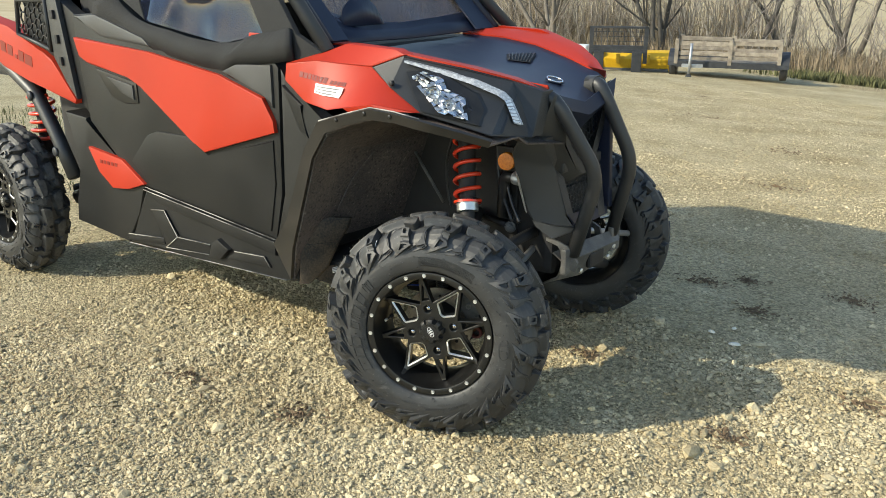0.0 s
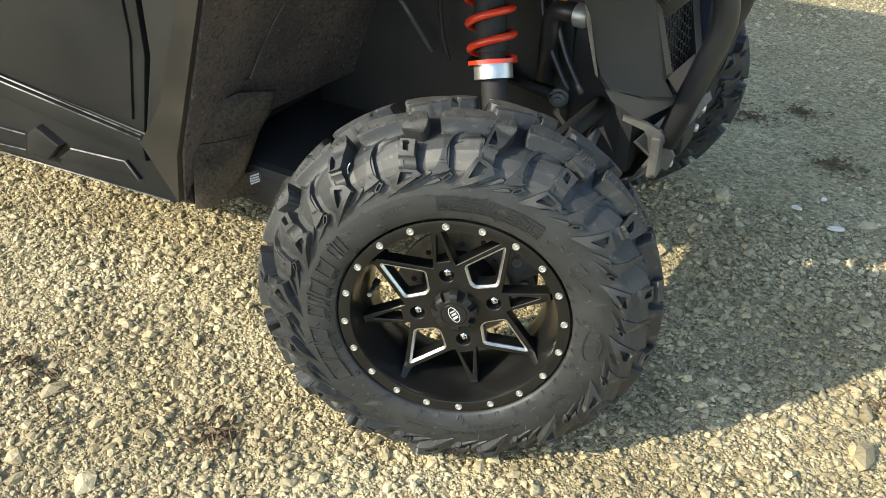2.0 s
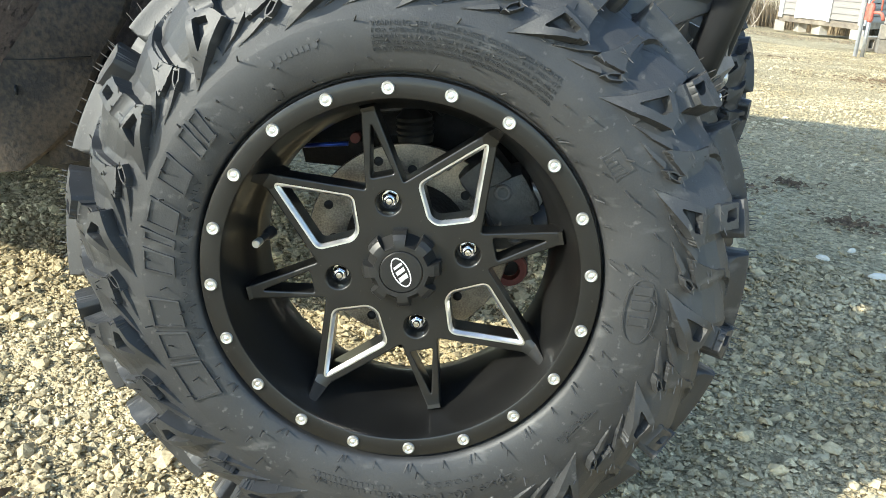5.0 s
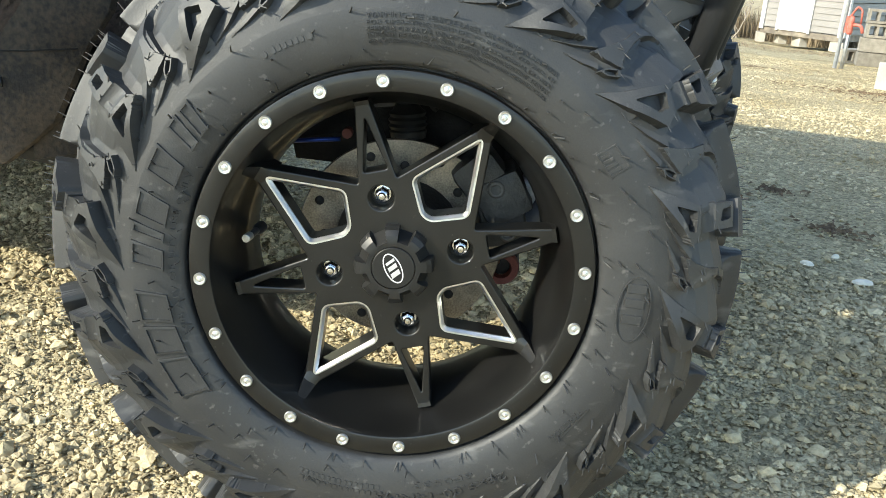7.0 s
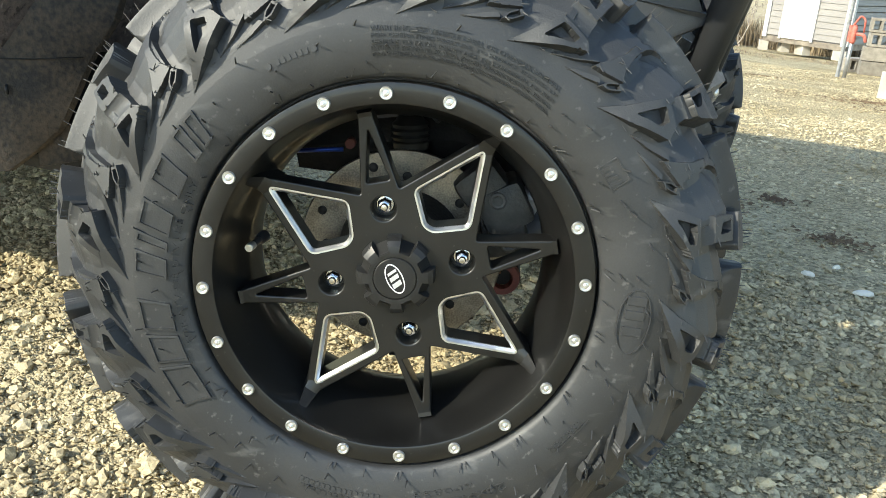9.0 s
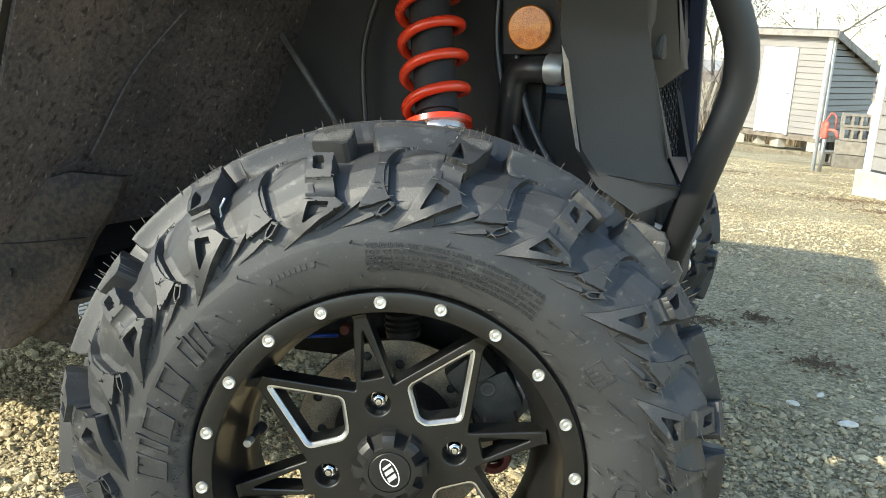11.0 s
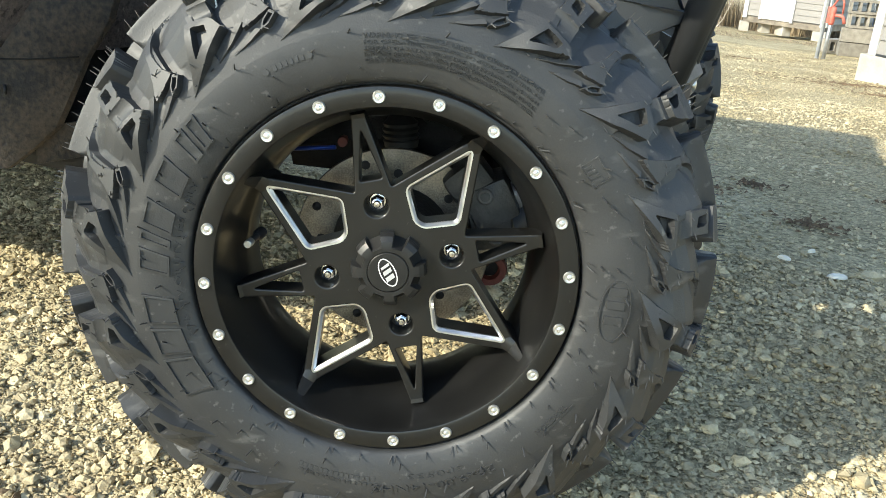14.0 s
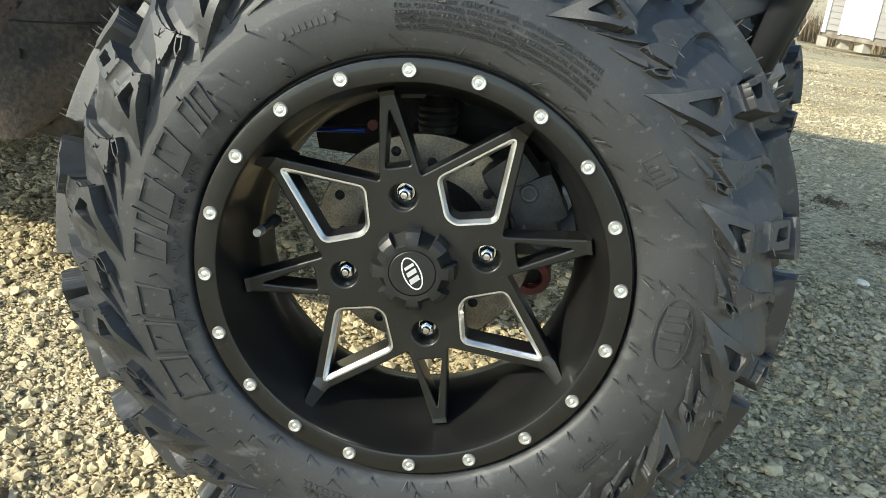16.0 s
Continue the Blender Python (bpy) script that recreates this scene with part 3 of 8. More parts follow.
def raised(bm, poly, h, hole=None, taper=0.0012, deep=0.004, sink=0.0):
    """A lug on the flank: outline of (angle, radius), raised by h; hole: a smaller outline with as many corners."""
    def at(a, r, up):
        y, (nr, na) = side_at(r)
        return polar(a, r + nr * up, y + na * up)
    ca, cr = sum(p[0] for p in poly) / len(poly), sum(p[1] for p in poly) / len(poly)

    def shrink(p, d):
        va, vr = (p[0] - ca) * math.radians(1) * cr, p[1] - cr
        ln = max(math.hypot(va, vr), 1e-6)
        k = max(0.0, 1 - d / ln)
        return ca + (p[0] - ca) * k, cr + (p[1] - cr) * k
    low = [bm.verts.new(at(*shrink(p, -taper * 1.5), -deep)) for p in poly]
    mid = [bm.verts.new(at(*p, h - 0.0008)) for p in poly]
    top = [bm.verts.new(at(*shrink(p, taper * 0.8), h)) for p in poly]
    k = len(poly)
    for i in range(k):
        j = (i + 1) % k
        bm.faces.new((low[i], low[j], mid[j], mid[i]))
        bm.faces.new((mid[i], mid[j], top[j], top[i]))
    if hole:
        rim_ = [bm.verts.new(at(*p, h)) for p in hole]
        bed = [bm.verts.new(at(*p, sink)) for p in hole]
        for i in range(k):
            j = (i + 1) % k
            bm.faces.new((top[i], top[j], rim_[j], rim_[i]))
            bm.faces.new((rim_[i], rim_[j], bed[j], bed[i]))
        bm.faces.new(bed)
    else:
        bm.faces.new(top)


# relief of one pitch of the flank and tread: u is the angle past the lug's tip, s the way along the casing in millimetres
MM = 5.4                                        # millimetres to a degree
RELIEF_FROM = 0.252
_path = [(r, y) for r, y in SIDE if r >= RELIEF_FROM]
_len = np.concatenate([[0.0], np.cumsum([1000 * math.hypot(q[0] - p[0], q[1] - p[1]) for p, q in zip(_path, _path[1:])])])


def casing_at(s):
    """Radius, y and outward normal of the casing at s."""
    r, y = np.interp(s, _len, [p[0] for p in _path]), np.interp(s, _len, [p[1] for p in _path])
    r0, y0 = np.interp(s - 6, _len, [p[0] for p in _path]), np.interp(s - 6, _len, [p[1] for p in _path])
    r1, y1 = np.interp(s + 6, _len, [p[0] for p in _path]), np.interp(s + 6, _len, [p[1] for p in _path])
    n = np.hypot(r1 - r0, y1 - y0)
    return r, y, (y1 - y0) / n, -(r1 - r0) / n


def outline_distance(x, s, poly):
    """Signed distance to an outline of (u, s), negative within, and the nearest point of it."""
    pts = [(u * MM, v) for u, v in poly]
    dist, sign = np.full(x.shape, 1e9), np.ones(x.shape)
    px, ps = np.zeros(x.shape), np.zeros(x.shape)
    for (ax, ay), (bx, by) in zip(pts, pts[1:] + pts[:1]):
        ex, ey = bx - ax, by - ay
        k = np.clip(((x - ax) * ex + (s - ay) * ey) / (ex * ex + ey * ey), 0, 1)
        d = np.hypot(x - ax - k * ex, s - ay - k * ey)
        px, ps = np.where(d < dist, ax + k * ex, px), np.where(d < dist, ay + k * ey, ps)
        dist = np.minimum(dist, d)
        up = (ay > s) != (by > s)
        cross = x < ax + (s - ay) * ex / (ey if abs(ey) > 1e-9 else 1e-9)
        sign = np.where(up & cross, -sign, sign)
    return sign * dist, px, ps


def inside(x, s, poly, soft=0.3):
    """1 within an outline of (u, s), 0 outside, with a short slope between."""
    k = np.clip(0.5 - 0.5 * outline_distance(x, s, poly)[0] / soft, 0, 1)
    return k * k * (3 - 2 * k)


def snapped(x, s, poly, cell, gap=0.32):
    """Draws grid points that lie beside an outline onto its two lips."""
    d, px, ps = outline_distance(x, s, poly)
    near = (np.abs(d) < 0.9 * cell) & (np.abs(d) > 1e-6)
    k = np.where(near, gap / np.where(near, np.abs(d), 1.0), 0.0)
    return np.where(near, px + (x - px) * k, x), np.where(near, ps + (s - ps) * k, s)


def ease(v, a, b):
    k = np.clip((v - a) / (b - a), 0, 1)
    return k * k * (3 - 2 * k)


WEDGE = [(-5.9, 28.5), (-5.0, 36), (-3.9, 44), (-2.6, 57), (-1.9, 74), (-0.8, 86), (0.6, 93), (2.6, 97), (5.0, 99.5), (3.0, 95), (1.3, 90), (-0.1, 79), (-0.75, 68), (-0.9, 57), (-0.7, 47), (-0.2, 41), (0.5, 36.5), (-3.0, 31)]
BAR = [(-2.9, 100), (-2.2, 95), (-0.8, 93), (4.0, 95), (8.6, 97), (10.0, 100), (11.4, 116), (10.4, 134), (4.0, 142), (-0.6, 143), (-2.6, 129), (-3.2, 110)]
BAR_TOP = [(-2.7, 104.5), (-1.0, 105.4), (4.0, 108.4), (10.9, 112.5), (11.3, 116), (10.3, 133), (4.0, 141), (-0.7, 142), (-2.6, 128), (-3.1, 111)]
LUG_BLOCK = ([(9.4, 97), (10.6, 93), (12.8, 88), (14.6, 84), (15.6, 85), (16.1, 93), (16.6, 105), (16.0, 126), (12.0, 133), (10.6, 114)],
             [(9.2, 74), (10.5, 72), (13.0, 70), (13.8, 72), (14.6, 80), (15.8, 92), (16.5, 102), (16.6, 110), (15.8, 126), (11.6, 134), (10.9, 114), (10.4, 98)])
BLOCK_TOP = ([(9.5, 98), (10.8, 95), (12.9, 91), (14.6, 87.5), (15.4, 88), (15.9, 95), (16.4, 106), (15.8, 125), (12.0, 132), (10.7, 114)],
             [(11.0, 101), (12.0, 98), (14.0, 92), (15.2, 90), (15.7, 95), (16.3, 103), (16.4, 110), (15.6, 125), (11.6, 133), (11.2, 114)])
LEVELS = ((41.7, 60, 82.5), (52, 69, 99))       # saddle's foot, square lug's foot and head
SADDLE = ((7.4, 12.8), (8.4, 12.6))
TRI = ([(0.1, 6), (3.6, 24), (7.2, 45), (10.0, 42), (13.2, 38), (14.3, 31), (7.6, 18)], [(0.1, 6), (3.6, 25), (7.7, 58), (10.0, 54.5), (12.5, 50), (13.7, 38), (7.4, 20)])
HOLE = ([(5.7, 23), (7.9, 39.5), (11.6, 35.5), (11.0, 29.5)], [(6.0, 27), (8.4, 51), (10.9, 46.5), (10.5, 37.5)])
POCKET = ([(9.6, 68), (9.8, 79.5), (11.5, 77.5), (11.4, 65)], [(10.1, 74), (11.2, 95), (12.4, 82), (12.0, 74)])
SPEARS = ((((8.4, 14), (15.9, 37.5), (17.4, 34.5), (13.5, 23.2)), 8.0), (((12.0, 12.5), (19.0, 25.5), (20.0, 21.5), (16.6, 16.0)), 5.5))
GEM = [(-2.7, 19), (-1.6, 28), (0.3, 34.5), (1.4, 30.5), (-0.6, 22)]
GEM_HOLE = [(-1.9, 22.0), (-1.3, 26.8), (0.0, 31.5), (0.6, 29.4), (-0.6, 24.2)]
BOWL = [(3.1 + 21.5 / MM * math.cos(q), 58.5 + 22.4 * math.sin(q)) for q in (i * math.tau / 40 for i in range(40))]


def leaning(pts):
    """Outline given on the lugs' slant, set out straight."""
    return [(u, v - 1.1 * (u - 10)) for u, v in pts]


def square_of(odd):
    s0, s1, s2 = LEVELS[odd]
    q0, q1 = (8.9, 13.0) if odd else (8.0, 12.5)
    return leaning([(q0, s1), (q0 + (1.7 if odd else 1.1), s2), (q1 + 0.9, s2), (q1, s1)])


def saddle_of(odd):
    s0, s1, s2 = LEVELS[odd]
    u0, u1 = SADDLE[odd]
    return leaning([(u0, s0 - 2), (u0 + 0.4, s1 + 2), (u1, s1 + 2), (u1, s0 - 2)])


def moved(pts, du):
    return [(u + du, v) for u, v in pts]


def outlines(odd):
    out = [TRI[odd], HOLE[odd], square_of(odd), POCKET[odd], LUG_BLOCK[odd], BLOCK_TOP[odd], saddle_of(odd), *[list(q) for q, _ in SPEARS]]
    for du in (0.0, 22.5):
        out += [moved(q, du) for q in (BAR, BAR_TOP, GEM, GEM_HOLE, WEDGE)]
    return out


def relief(x, s, odd):
    """Height over the casing in millimetres, and where the rubber is worn, for one pitch; x = u * MM."""
    odd = int(odd)
    r, y, nr, na = casing_at(s)
    top = np.minimum(25.0, (356.0 - 1000 * r) / np.maximum(nr, 0.45))
    h = np.zeros(x.shape)
    grow = ease(s, 26, 44)
    # the trough after the lug rises towards the next wedge
    h = np.where((x > 12.5 * MM), grow * (-1.5 + 8.5 * np.clip((x - 14.0 * MM) / (6.5 * MM), 0, 1)) * (1 - 0.9 * ease(s, 88, 102)), h)
    # shelf under the tread bars
    h = np.maximum(h, 7.0 * ease(s, 82, 96) * (1 - ease(x, 7.5 * MM, 9.5 * MM)) + 6.0 * ease(s, 84, 98) * ease(x, 19.2 * MM, 19.8 * MM))
    for du in (0.0, 22.5):
        h = np.maximum(h, inside(x, s, moved(WEDGE, du)) * (8.0 + 1.2 * ease(s, 40, 70)))
    # scooped pad between wedge and lug, climbing to the lug's edge
    k = np.clip(0.5 - outline_distance(x, s, BOWL)[0] / 1.2, 0, 1)
    ramp = -3.0 + 13.5 * np.clip((x + 1.0 * MM) / (9.0 * MM), 0, 1) ** 1.2 + 2.5 * ease(s, 62, 84)
    left = (x < 9.2 * MM)
    blend = ease(x, 0.5 * MM, 4.0 * MM)          # the pad's rim fades out towards the lug
    out = ease(s, 16, 40) * (1 - ease(s, 84, 96)) * left * blend
    h = h + out * np.maximum(0.0, ramp - h)
    h = np.where(left, h + k * (ramp - h), h)
    worn = np.zeros(x.shape, bool)
    # long tread bar with its hollow front
    for du in (0.0, 22.5):
        sl = s - 0.6 * (x / MM - du)
        f = 0.28 * ease(sl, 89, 95) + 0.72 * np.clip((sl - 92) / 14, 0, 1) ** 2
        h = np.maximum(h, inside(x, s, moved(BAR, du), 0.9) * top * f)
        worn |= outline_distance(x, s, moved(BAR_TOP, du))[0] < 0
    # block behind the lug
    h = np.maximum(h, inside(x, s, LUG_BLOCK[odd]) * top * (0.88 + 0.12 * ease(s, 92, 108)))
    worn |= outline_distance(x, s, BLOCK_TOP[odd])[0] < 0
    # saddle, square lug with its pocket
    lean = s + 1.1 * (x / MM - 10)
    s0, s1, s2 = LEVELS[odd]
    dip = 1 - np.sin(np.clip((lean - s0) / (s1 - s0), 0, 1) * math.pi)
    h = np.maximum(h, inside(x, s, saddle_of(odd)) * (9.0 + 4.5 * dip))
    face = 14.5 + (8.5 if odd else 5.5) * np.clip((lean - s1) / (s2 - s1), 0, 1)
    h = np.maximum(h, inside(x, s, square_of(odd)) * face)
    h = h - inside(x, s, POCKET[odd]) * 9.0
    # triangular lug with its pocket, falling away to a long tip
    reach = np.clip((0.75 * x / MM / 13.0 + 0.25 * (s - 7) / 45), 0, 1)
    h = np.maximum(h, inside(x, s, TRI[odd]) * (1.0 + 14.5 * ease(reach, 0.0, 0.70)))
    h = h - inside(x, s, HOLE[odd]) * 10.0 * ease(s, 20, 32)
    # spears and the small hollow diamond
    for pts, tall in SPEARS:
        t = np.clip((x / MM - pts[0][0]) / (pts[2][0] - pts[0][0]), 0, 1)
        h = np.maximum(h, inside(x, s, list(pts)) * tall * t)
    for du in (0.0, 22.5):
        h = np.maximum(h, inside(x, s, moved(GEM, du)) * 9.0)
        h = h - inside(x, s, moved(GEM_HOLE, du)) * 6.0
    # the crown's open middle
    return h * (1 - ease(s, 141, 146)), worn


def relief_mesh(cols, rows, mirrored):
    """Half a tyre: cols columns to a pitch; rows: the s of each row."""
    x0, s0 = np.meshgrid(np.arange(cols) / cols * 22.5 * MM, rows)
    cell = 22.5 * MM / cols
    pitches = []
    for odd in (0, 1):
        x, s = x0, s0
        for q in outlines(odd):
            x, s = snapped(x, s, q, cell, min(0.32, 0.3 * cell))
        s = np.where((s0 <= 0) | (s0 >= 147.6), s0, s)
        pitches.append((x, s, *relief(x, s, odd)))
    vs, hs = [], []
    for k in range(16):
        x, s, h, worn = pitches[(k + 1) % 2]
        r, y, nr, na = casing_at(s)
        a = np.radians(LUG0 + (11.25 if mirrored else 0.0) + k * PITCH + x / MM)
        rr, yy = r + nr * h / 1000, y + na * h / 1000
        if mirrored:
            yy = WIDE - yy
        vs.append(np.stack([rr * np.sin(a), yy, rr * np.cos(a)], -1))
        hs.append(worn)
    v, worn = np.concatenate(vs, 1), np.concatenate(hs, 1)
    n = v.shape[1]
    i = np.arange(len(rows) - 1)[:, None] * n
    j = np.arange(n)[None]
    a, b = i + j, i + (j + 1) % n
    high = np.concatenate([pitches[(k + 1) % 2][2] for k in range(16)], 1).reshape(-1)
    p, q, t, w = (v_.reshape(-1) for v_ in np.broadcast_arrays(a, b, b + n, a + n))
    split = (np.abs(high[p] - high[t]) <= np.abs(high[q] - high[w]))[:, None]   # each cell is cut along its more level diagonal
    tris = np.stack([np.where(split, np.stack([p, q, t], -1), np.stack([p, q, w], -1)), np.where(split, np.stack([p, t, w], -1), np.stack([q, t, w], -1))], 1).reshape(-1, 3)
    if mirrored:
        tris = tris[:, ::-1]
    right = np.roll(worn, -1, 1)
    tag = (worn[:-1] & worn[1:] & right[:-1] & right[1:]).reshape(-1)
    return v.reshape(-1, 3), tris, np.repeat(tag, 2)


def build_tyre(fine=True):
    """Inner flank, relief of both sides, and the far flank, as one skin."""
    cols = 112 if fine else 34
    near = np.concatenate([np.arange(0, 112, 1.05), np.arange(112, 148, 2.5), [147.7]]) if fine else np.concatenate([np.arange(0, 147, 3.2), [147.7]])
    far = np.concatenate([np.arange(0, 147, 3.2), [147.7]])
    verts, faces, tags = [], [], []

    def add(v, q, t):
        base = sum(len(w) for w in verts)
        verts.append(v)
        faces.append(q + base)
        tags.append(t)
    add(*relief_mesh(cols, near, False))
    add(*relief_mesh(34, far, True))
    inner = [(r, y) for r, y in SIDE if r <= RELIEF_FROM]
    for flip in (False, True):
        n = 16 * (34 if flip else cols)
        ang = np.radians(LUG0 + (11.25 if flip else 0.0) + np.arange(n) * 360 / n)
        v = np.stack([np.stack([r * np.sin(ang), np.full(n, WIDE - y if flip else y), r * np.cos(ang)], -1) for r, y in inner]).reshape(-1, 3)
        i, j = np.arange(len(inner) - 1)[:, None] * n, np.arange(n)[None]
        q = np.stack([i + j, i + (j + 1) % n, i + n + (j + 1) % n, i + n + j], -1).reshape(-1, 4)
        add(v, q[:, ::-1] if flip else q, np.zeros(len(q), bool))
    me = bpy.data.meshes.new("tyre")
    me.from_pydata(np.concatenate(verts).tolist(), [], [f for q in faces for f in q.tolist()])
    me.materials.append(RUBBER)
    me.materials.append(RUBBER_SCUFFED)
    me.polygons.foreach_set("material_index", np.concatenate(tags).astype(np.int32))
    me.polygons.foreach_set("use_smooth", np.ones(len(me.polygons), bool))
    bm = bmesh.new()
    bm.from_mesh(me)
    bmesh.ops.remove_doubles(bm, verts=bm.verts[:], dist=1e-6)
    for ed in bm.edges:
        if len(ed.link_faces) == 2 and ed.calc_face_angle(0) > 0.62:
            ed.smooth = False
    bm.to_mesh(me)
    bm.free()
    me.update()
    return me


def on_relief(u, s, k, lift=0.0):
    """A point of the relief on pitch k, and the casing's normal there."""
    x, ss = np.array([[u * MM]]), np.array([[float(s)]])
    h, _ = relief(x, ss, (k + 1) % 2 == 1)
    r, y, nr, na = (float(q[0, 0]) for q in casing_at(ss))
    a = LUG0 + k * PITCH + u
    hh = float(h[0, 0]) / 1000 + lift
    return polar(a, r + nr * hh, y + na * hh), polar(a, nr, na)


def build_whiskers():
    """Moulding hairs on the tread edges and flank."""
    rnd = random.Random(8)
    bm = bmesh.new()

    def hair(p, d, ln, w=0.0008, mi=0):
        d = d.normalized()
        s = d.orthogonal().normalized() * w
        t = d.cross(s)
        tip = p + d * ln + Vector((rnd.uniform(-1, 1), rnd.uniform(-1, 1), rnd.uniform(-1, 1))) * ln * 0.14
        a = [bm.verts.new(p + q) for q in (s, t, -s, -t)]
        b = [bm.verts.new(tip + q * 0.7) for q in (s, t, -s, -t)]
        for i in range(4):
            bm.faces.new((a[i], a[(i + 1) % 4], b[(i + 1) % 4], b[i])).material_index = mi
        bm.faces.new(b).material_index = mi
    for k in range(16):
        odd = (k + 1) % 2 == 1
        s1, s2 = (69, 96) if odd else (60, 81)
        for u, s in ((-3.0, 110), (-2.0, 109), (0.6, 109), (3.0, 109), (5.6, 109), (8.4, 110), (10.6, 109), (12.0, 104), (13.4, 106), (14.6, 108), (15.6, 107), (11.4, 118), (14.8, 118), (9.4, 104)):
            p, n = on_relief(u + rnd.uniform(-0.3, 0.3), s, k)
            hair(p, n + polar(LUG0 + k * PITCH + u + rnd.uniform(-40, 40), 0.35, 0), rnd.uniform(0.006, 0.010), 0.0007, 1)
        for u, s in ((1.4, 14), (4.4, 29), (7.4, 43 if not odd else 55), (12.6, 37 if not odd else 48), (13.5, 31.5 if not odd else 38), (9.0, s1 + 2), (12.0, s1 + 2), (9.4, s2 - 2), (12.3, s2 - 2),
                     (-5.2, 32), (-2.9, 51), (-1.8, 72), (0.4, 91), (-1.1, 48), (-0.2, 38.5), (15.4, 36), (18.4, 24.5), (-2.0, 22), (0.6, 32), (3.4, 96), (6.5, 15), (19.8, 47)):
            p, n = on_relief(u, s, k, -0.0005)
            t = math.radians(LUG0 + k * PITCH + u + 90)
            hair(p, n * 0.35 + Vector((math.sin(t), 0, math.cos(t))) * rnd.uniform(0.4, 1.0) + Vector((0, 0, rnd.uniform(-0.7, 0.1))), rnd.uniform(0.004, 0.008), 0.0007)
        for a, r in ((4, 0.243), (12, 0.250), (20, 0.233), (16, 0.218)):
            o = LUG0 + k * PITCH
            y, (nr, na) = side_at(r)
            hair(polar(o + a + rnd.uniform(-3, 3), r + rnd.uniform(-0.005, 0.005), y), Vector(polar(o + a + rnd.uniform(20, 80), nr + 0.5, na)), rnd.uniform(0.008, 0.012), 0.0010)
    for k in range(38):
        a = k * 360 / 38 + rnd.uniform(-1, 1)
        hair(polar(a, 0.2055, -0.006), polar(a, 0.35, -1), 0.009, 0.0009)
        if k % 2:
            hair(polar(a + 1.2, 0.2055, -0.0062), polar(a + 30, 0.8, -0.7), 0.010, 0.0009)
    return bm


def arc_writing(bm_text, r_base, a_start, outward=True, h=0.0012, width=None, span=None):
    """Bends flat writing round the flank. outward: the letters' heads point away from the axle."""
    xs = [v.co.x for v in bm_text.verts]
    x0, x1 = min(xs), max(xs)
    k = (radians(span) * r_base / (x1 - x0)) if span else 1.0
    src = [v.co.copy() for v in bm_text.verts]
    faces = [[v.index for v in fc.verts] for fc in bm_text.faces]
    rim_edges = [[v.index for v in e.verts] for e in bm_text.edges if len(e.link_faces) == 1]
    bm_text.free()
    bm = bmesh.new()

    def at(p, up):
        r = r_base + (p.y if outward else -p.y)
        a = a_start + math.degrees((p.x - x0) * k / r_base) * (1 if outward else -1)
        y, (nr, na) = side_at(r)
        return polar(a, r + nr * up, y + na * up)
    top = [bm.verts.new(at(p, h)) for p in src]
    low = [bm.verts.new(at(p, -0.0006)) for p in src]
    for f3 in faces:
        bm.faces.new([top[i] for i in f3])
    for i, j in rim_edges:
        bm.faces.new((low[i], low[j], top[j], top[i]))
    return bm


def block_mark(a, r0, width, height, slant, h=0.0030, frame_w=0.0022):
    """A raised slanted plate with a sunk face: stands for a lettered mark."""
    bm = bmesh.new()
    s = slant
    da = math.degrees(width / (r0 + height / 2))
    ds = math.degrees(s / (r0 + height / 2))
    fa = math.degrees(frame_w / (r0 + height / 2))
    outer = [(a, r0), (a + ds, r0 + height), (a + da + ds, r0 + height), (a + da, r0)]
    inner = [(a + fa * 1.5, r0 + frame_w), (a + ds + fa * 0.6, r0 + height - frame_w), (a + da + ds - fa * 1.5, r0 + height - frame_w), (a + da - fa * 0.6, r0 + frame_w)]
    raised(bm, outer, h, inner, taper=0.0001, deep=0.001, sink=h * 0.35)
    return bm


def offset_loop(pts, d):
    """An outline of (x, z) moved inwards by d (anticlockwise or clockwise alike)."""
    k = len(pts)
    area = sum(pts[i][0] * pts[(i + 1) % k][1] - pts[(i + 1) % k][0] * pts[i][1] for i in range(k))
    sg = 1 if area > 0 else -1
    out = []
    for i in range(k):
        p, q, r = (Vector(pts[(i + j) % k]) for j in (-1, 0, 1))
        u, w = (q - p).normalized(), (r - q).normalized()
        n1, n2 = Vector((-u.y, u.x)) * sg, Vector((-w.y, w.x)) * sg
        m = (n1 + n2)
        m = m / max(m.length_squared / 2, 0.35)
        out.append(tuple(q + m * d))
    return out


def rounded(corners, r, steps=4):
    """A closed outline of (x, z) with its corners rounded."""
    out, k = [], len(corners)
    for i in range(k):
        a, b, c = (Vector(corners[(i + j) % k]) for j in (-1, 0, 1))
        u, w = a - b, c - b
        d = min(r, u.length * 0.45, w.length * 0.45)
        p, q = b + u.normalized() * d, b + w.normalized() * d
        out += [tuple((1 - t) ** 2 * p + 2 * t * (1 - t) * b + t * t * q) for t in (j / steps for j in range(steps + 1))]
    return out


def pol2(r, a):
    return (r * math.sin(radians(a + STAR)), r * math.cos(radians(a + STAR)))


FACE, BACK = 0.039, 0.066


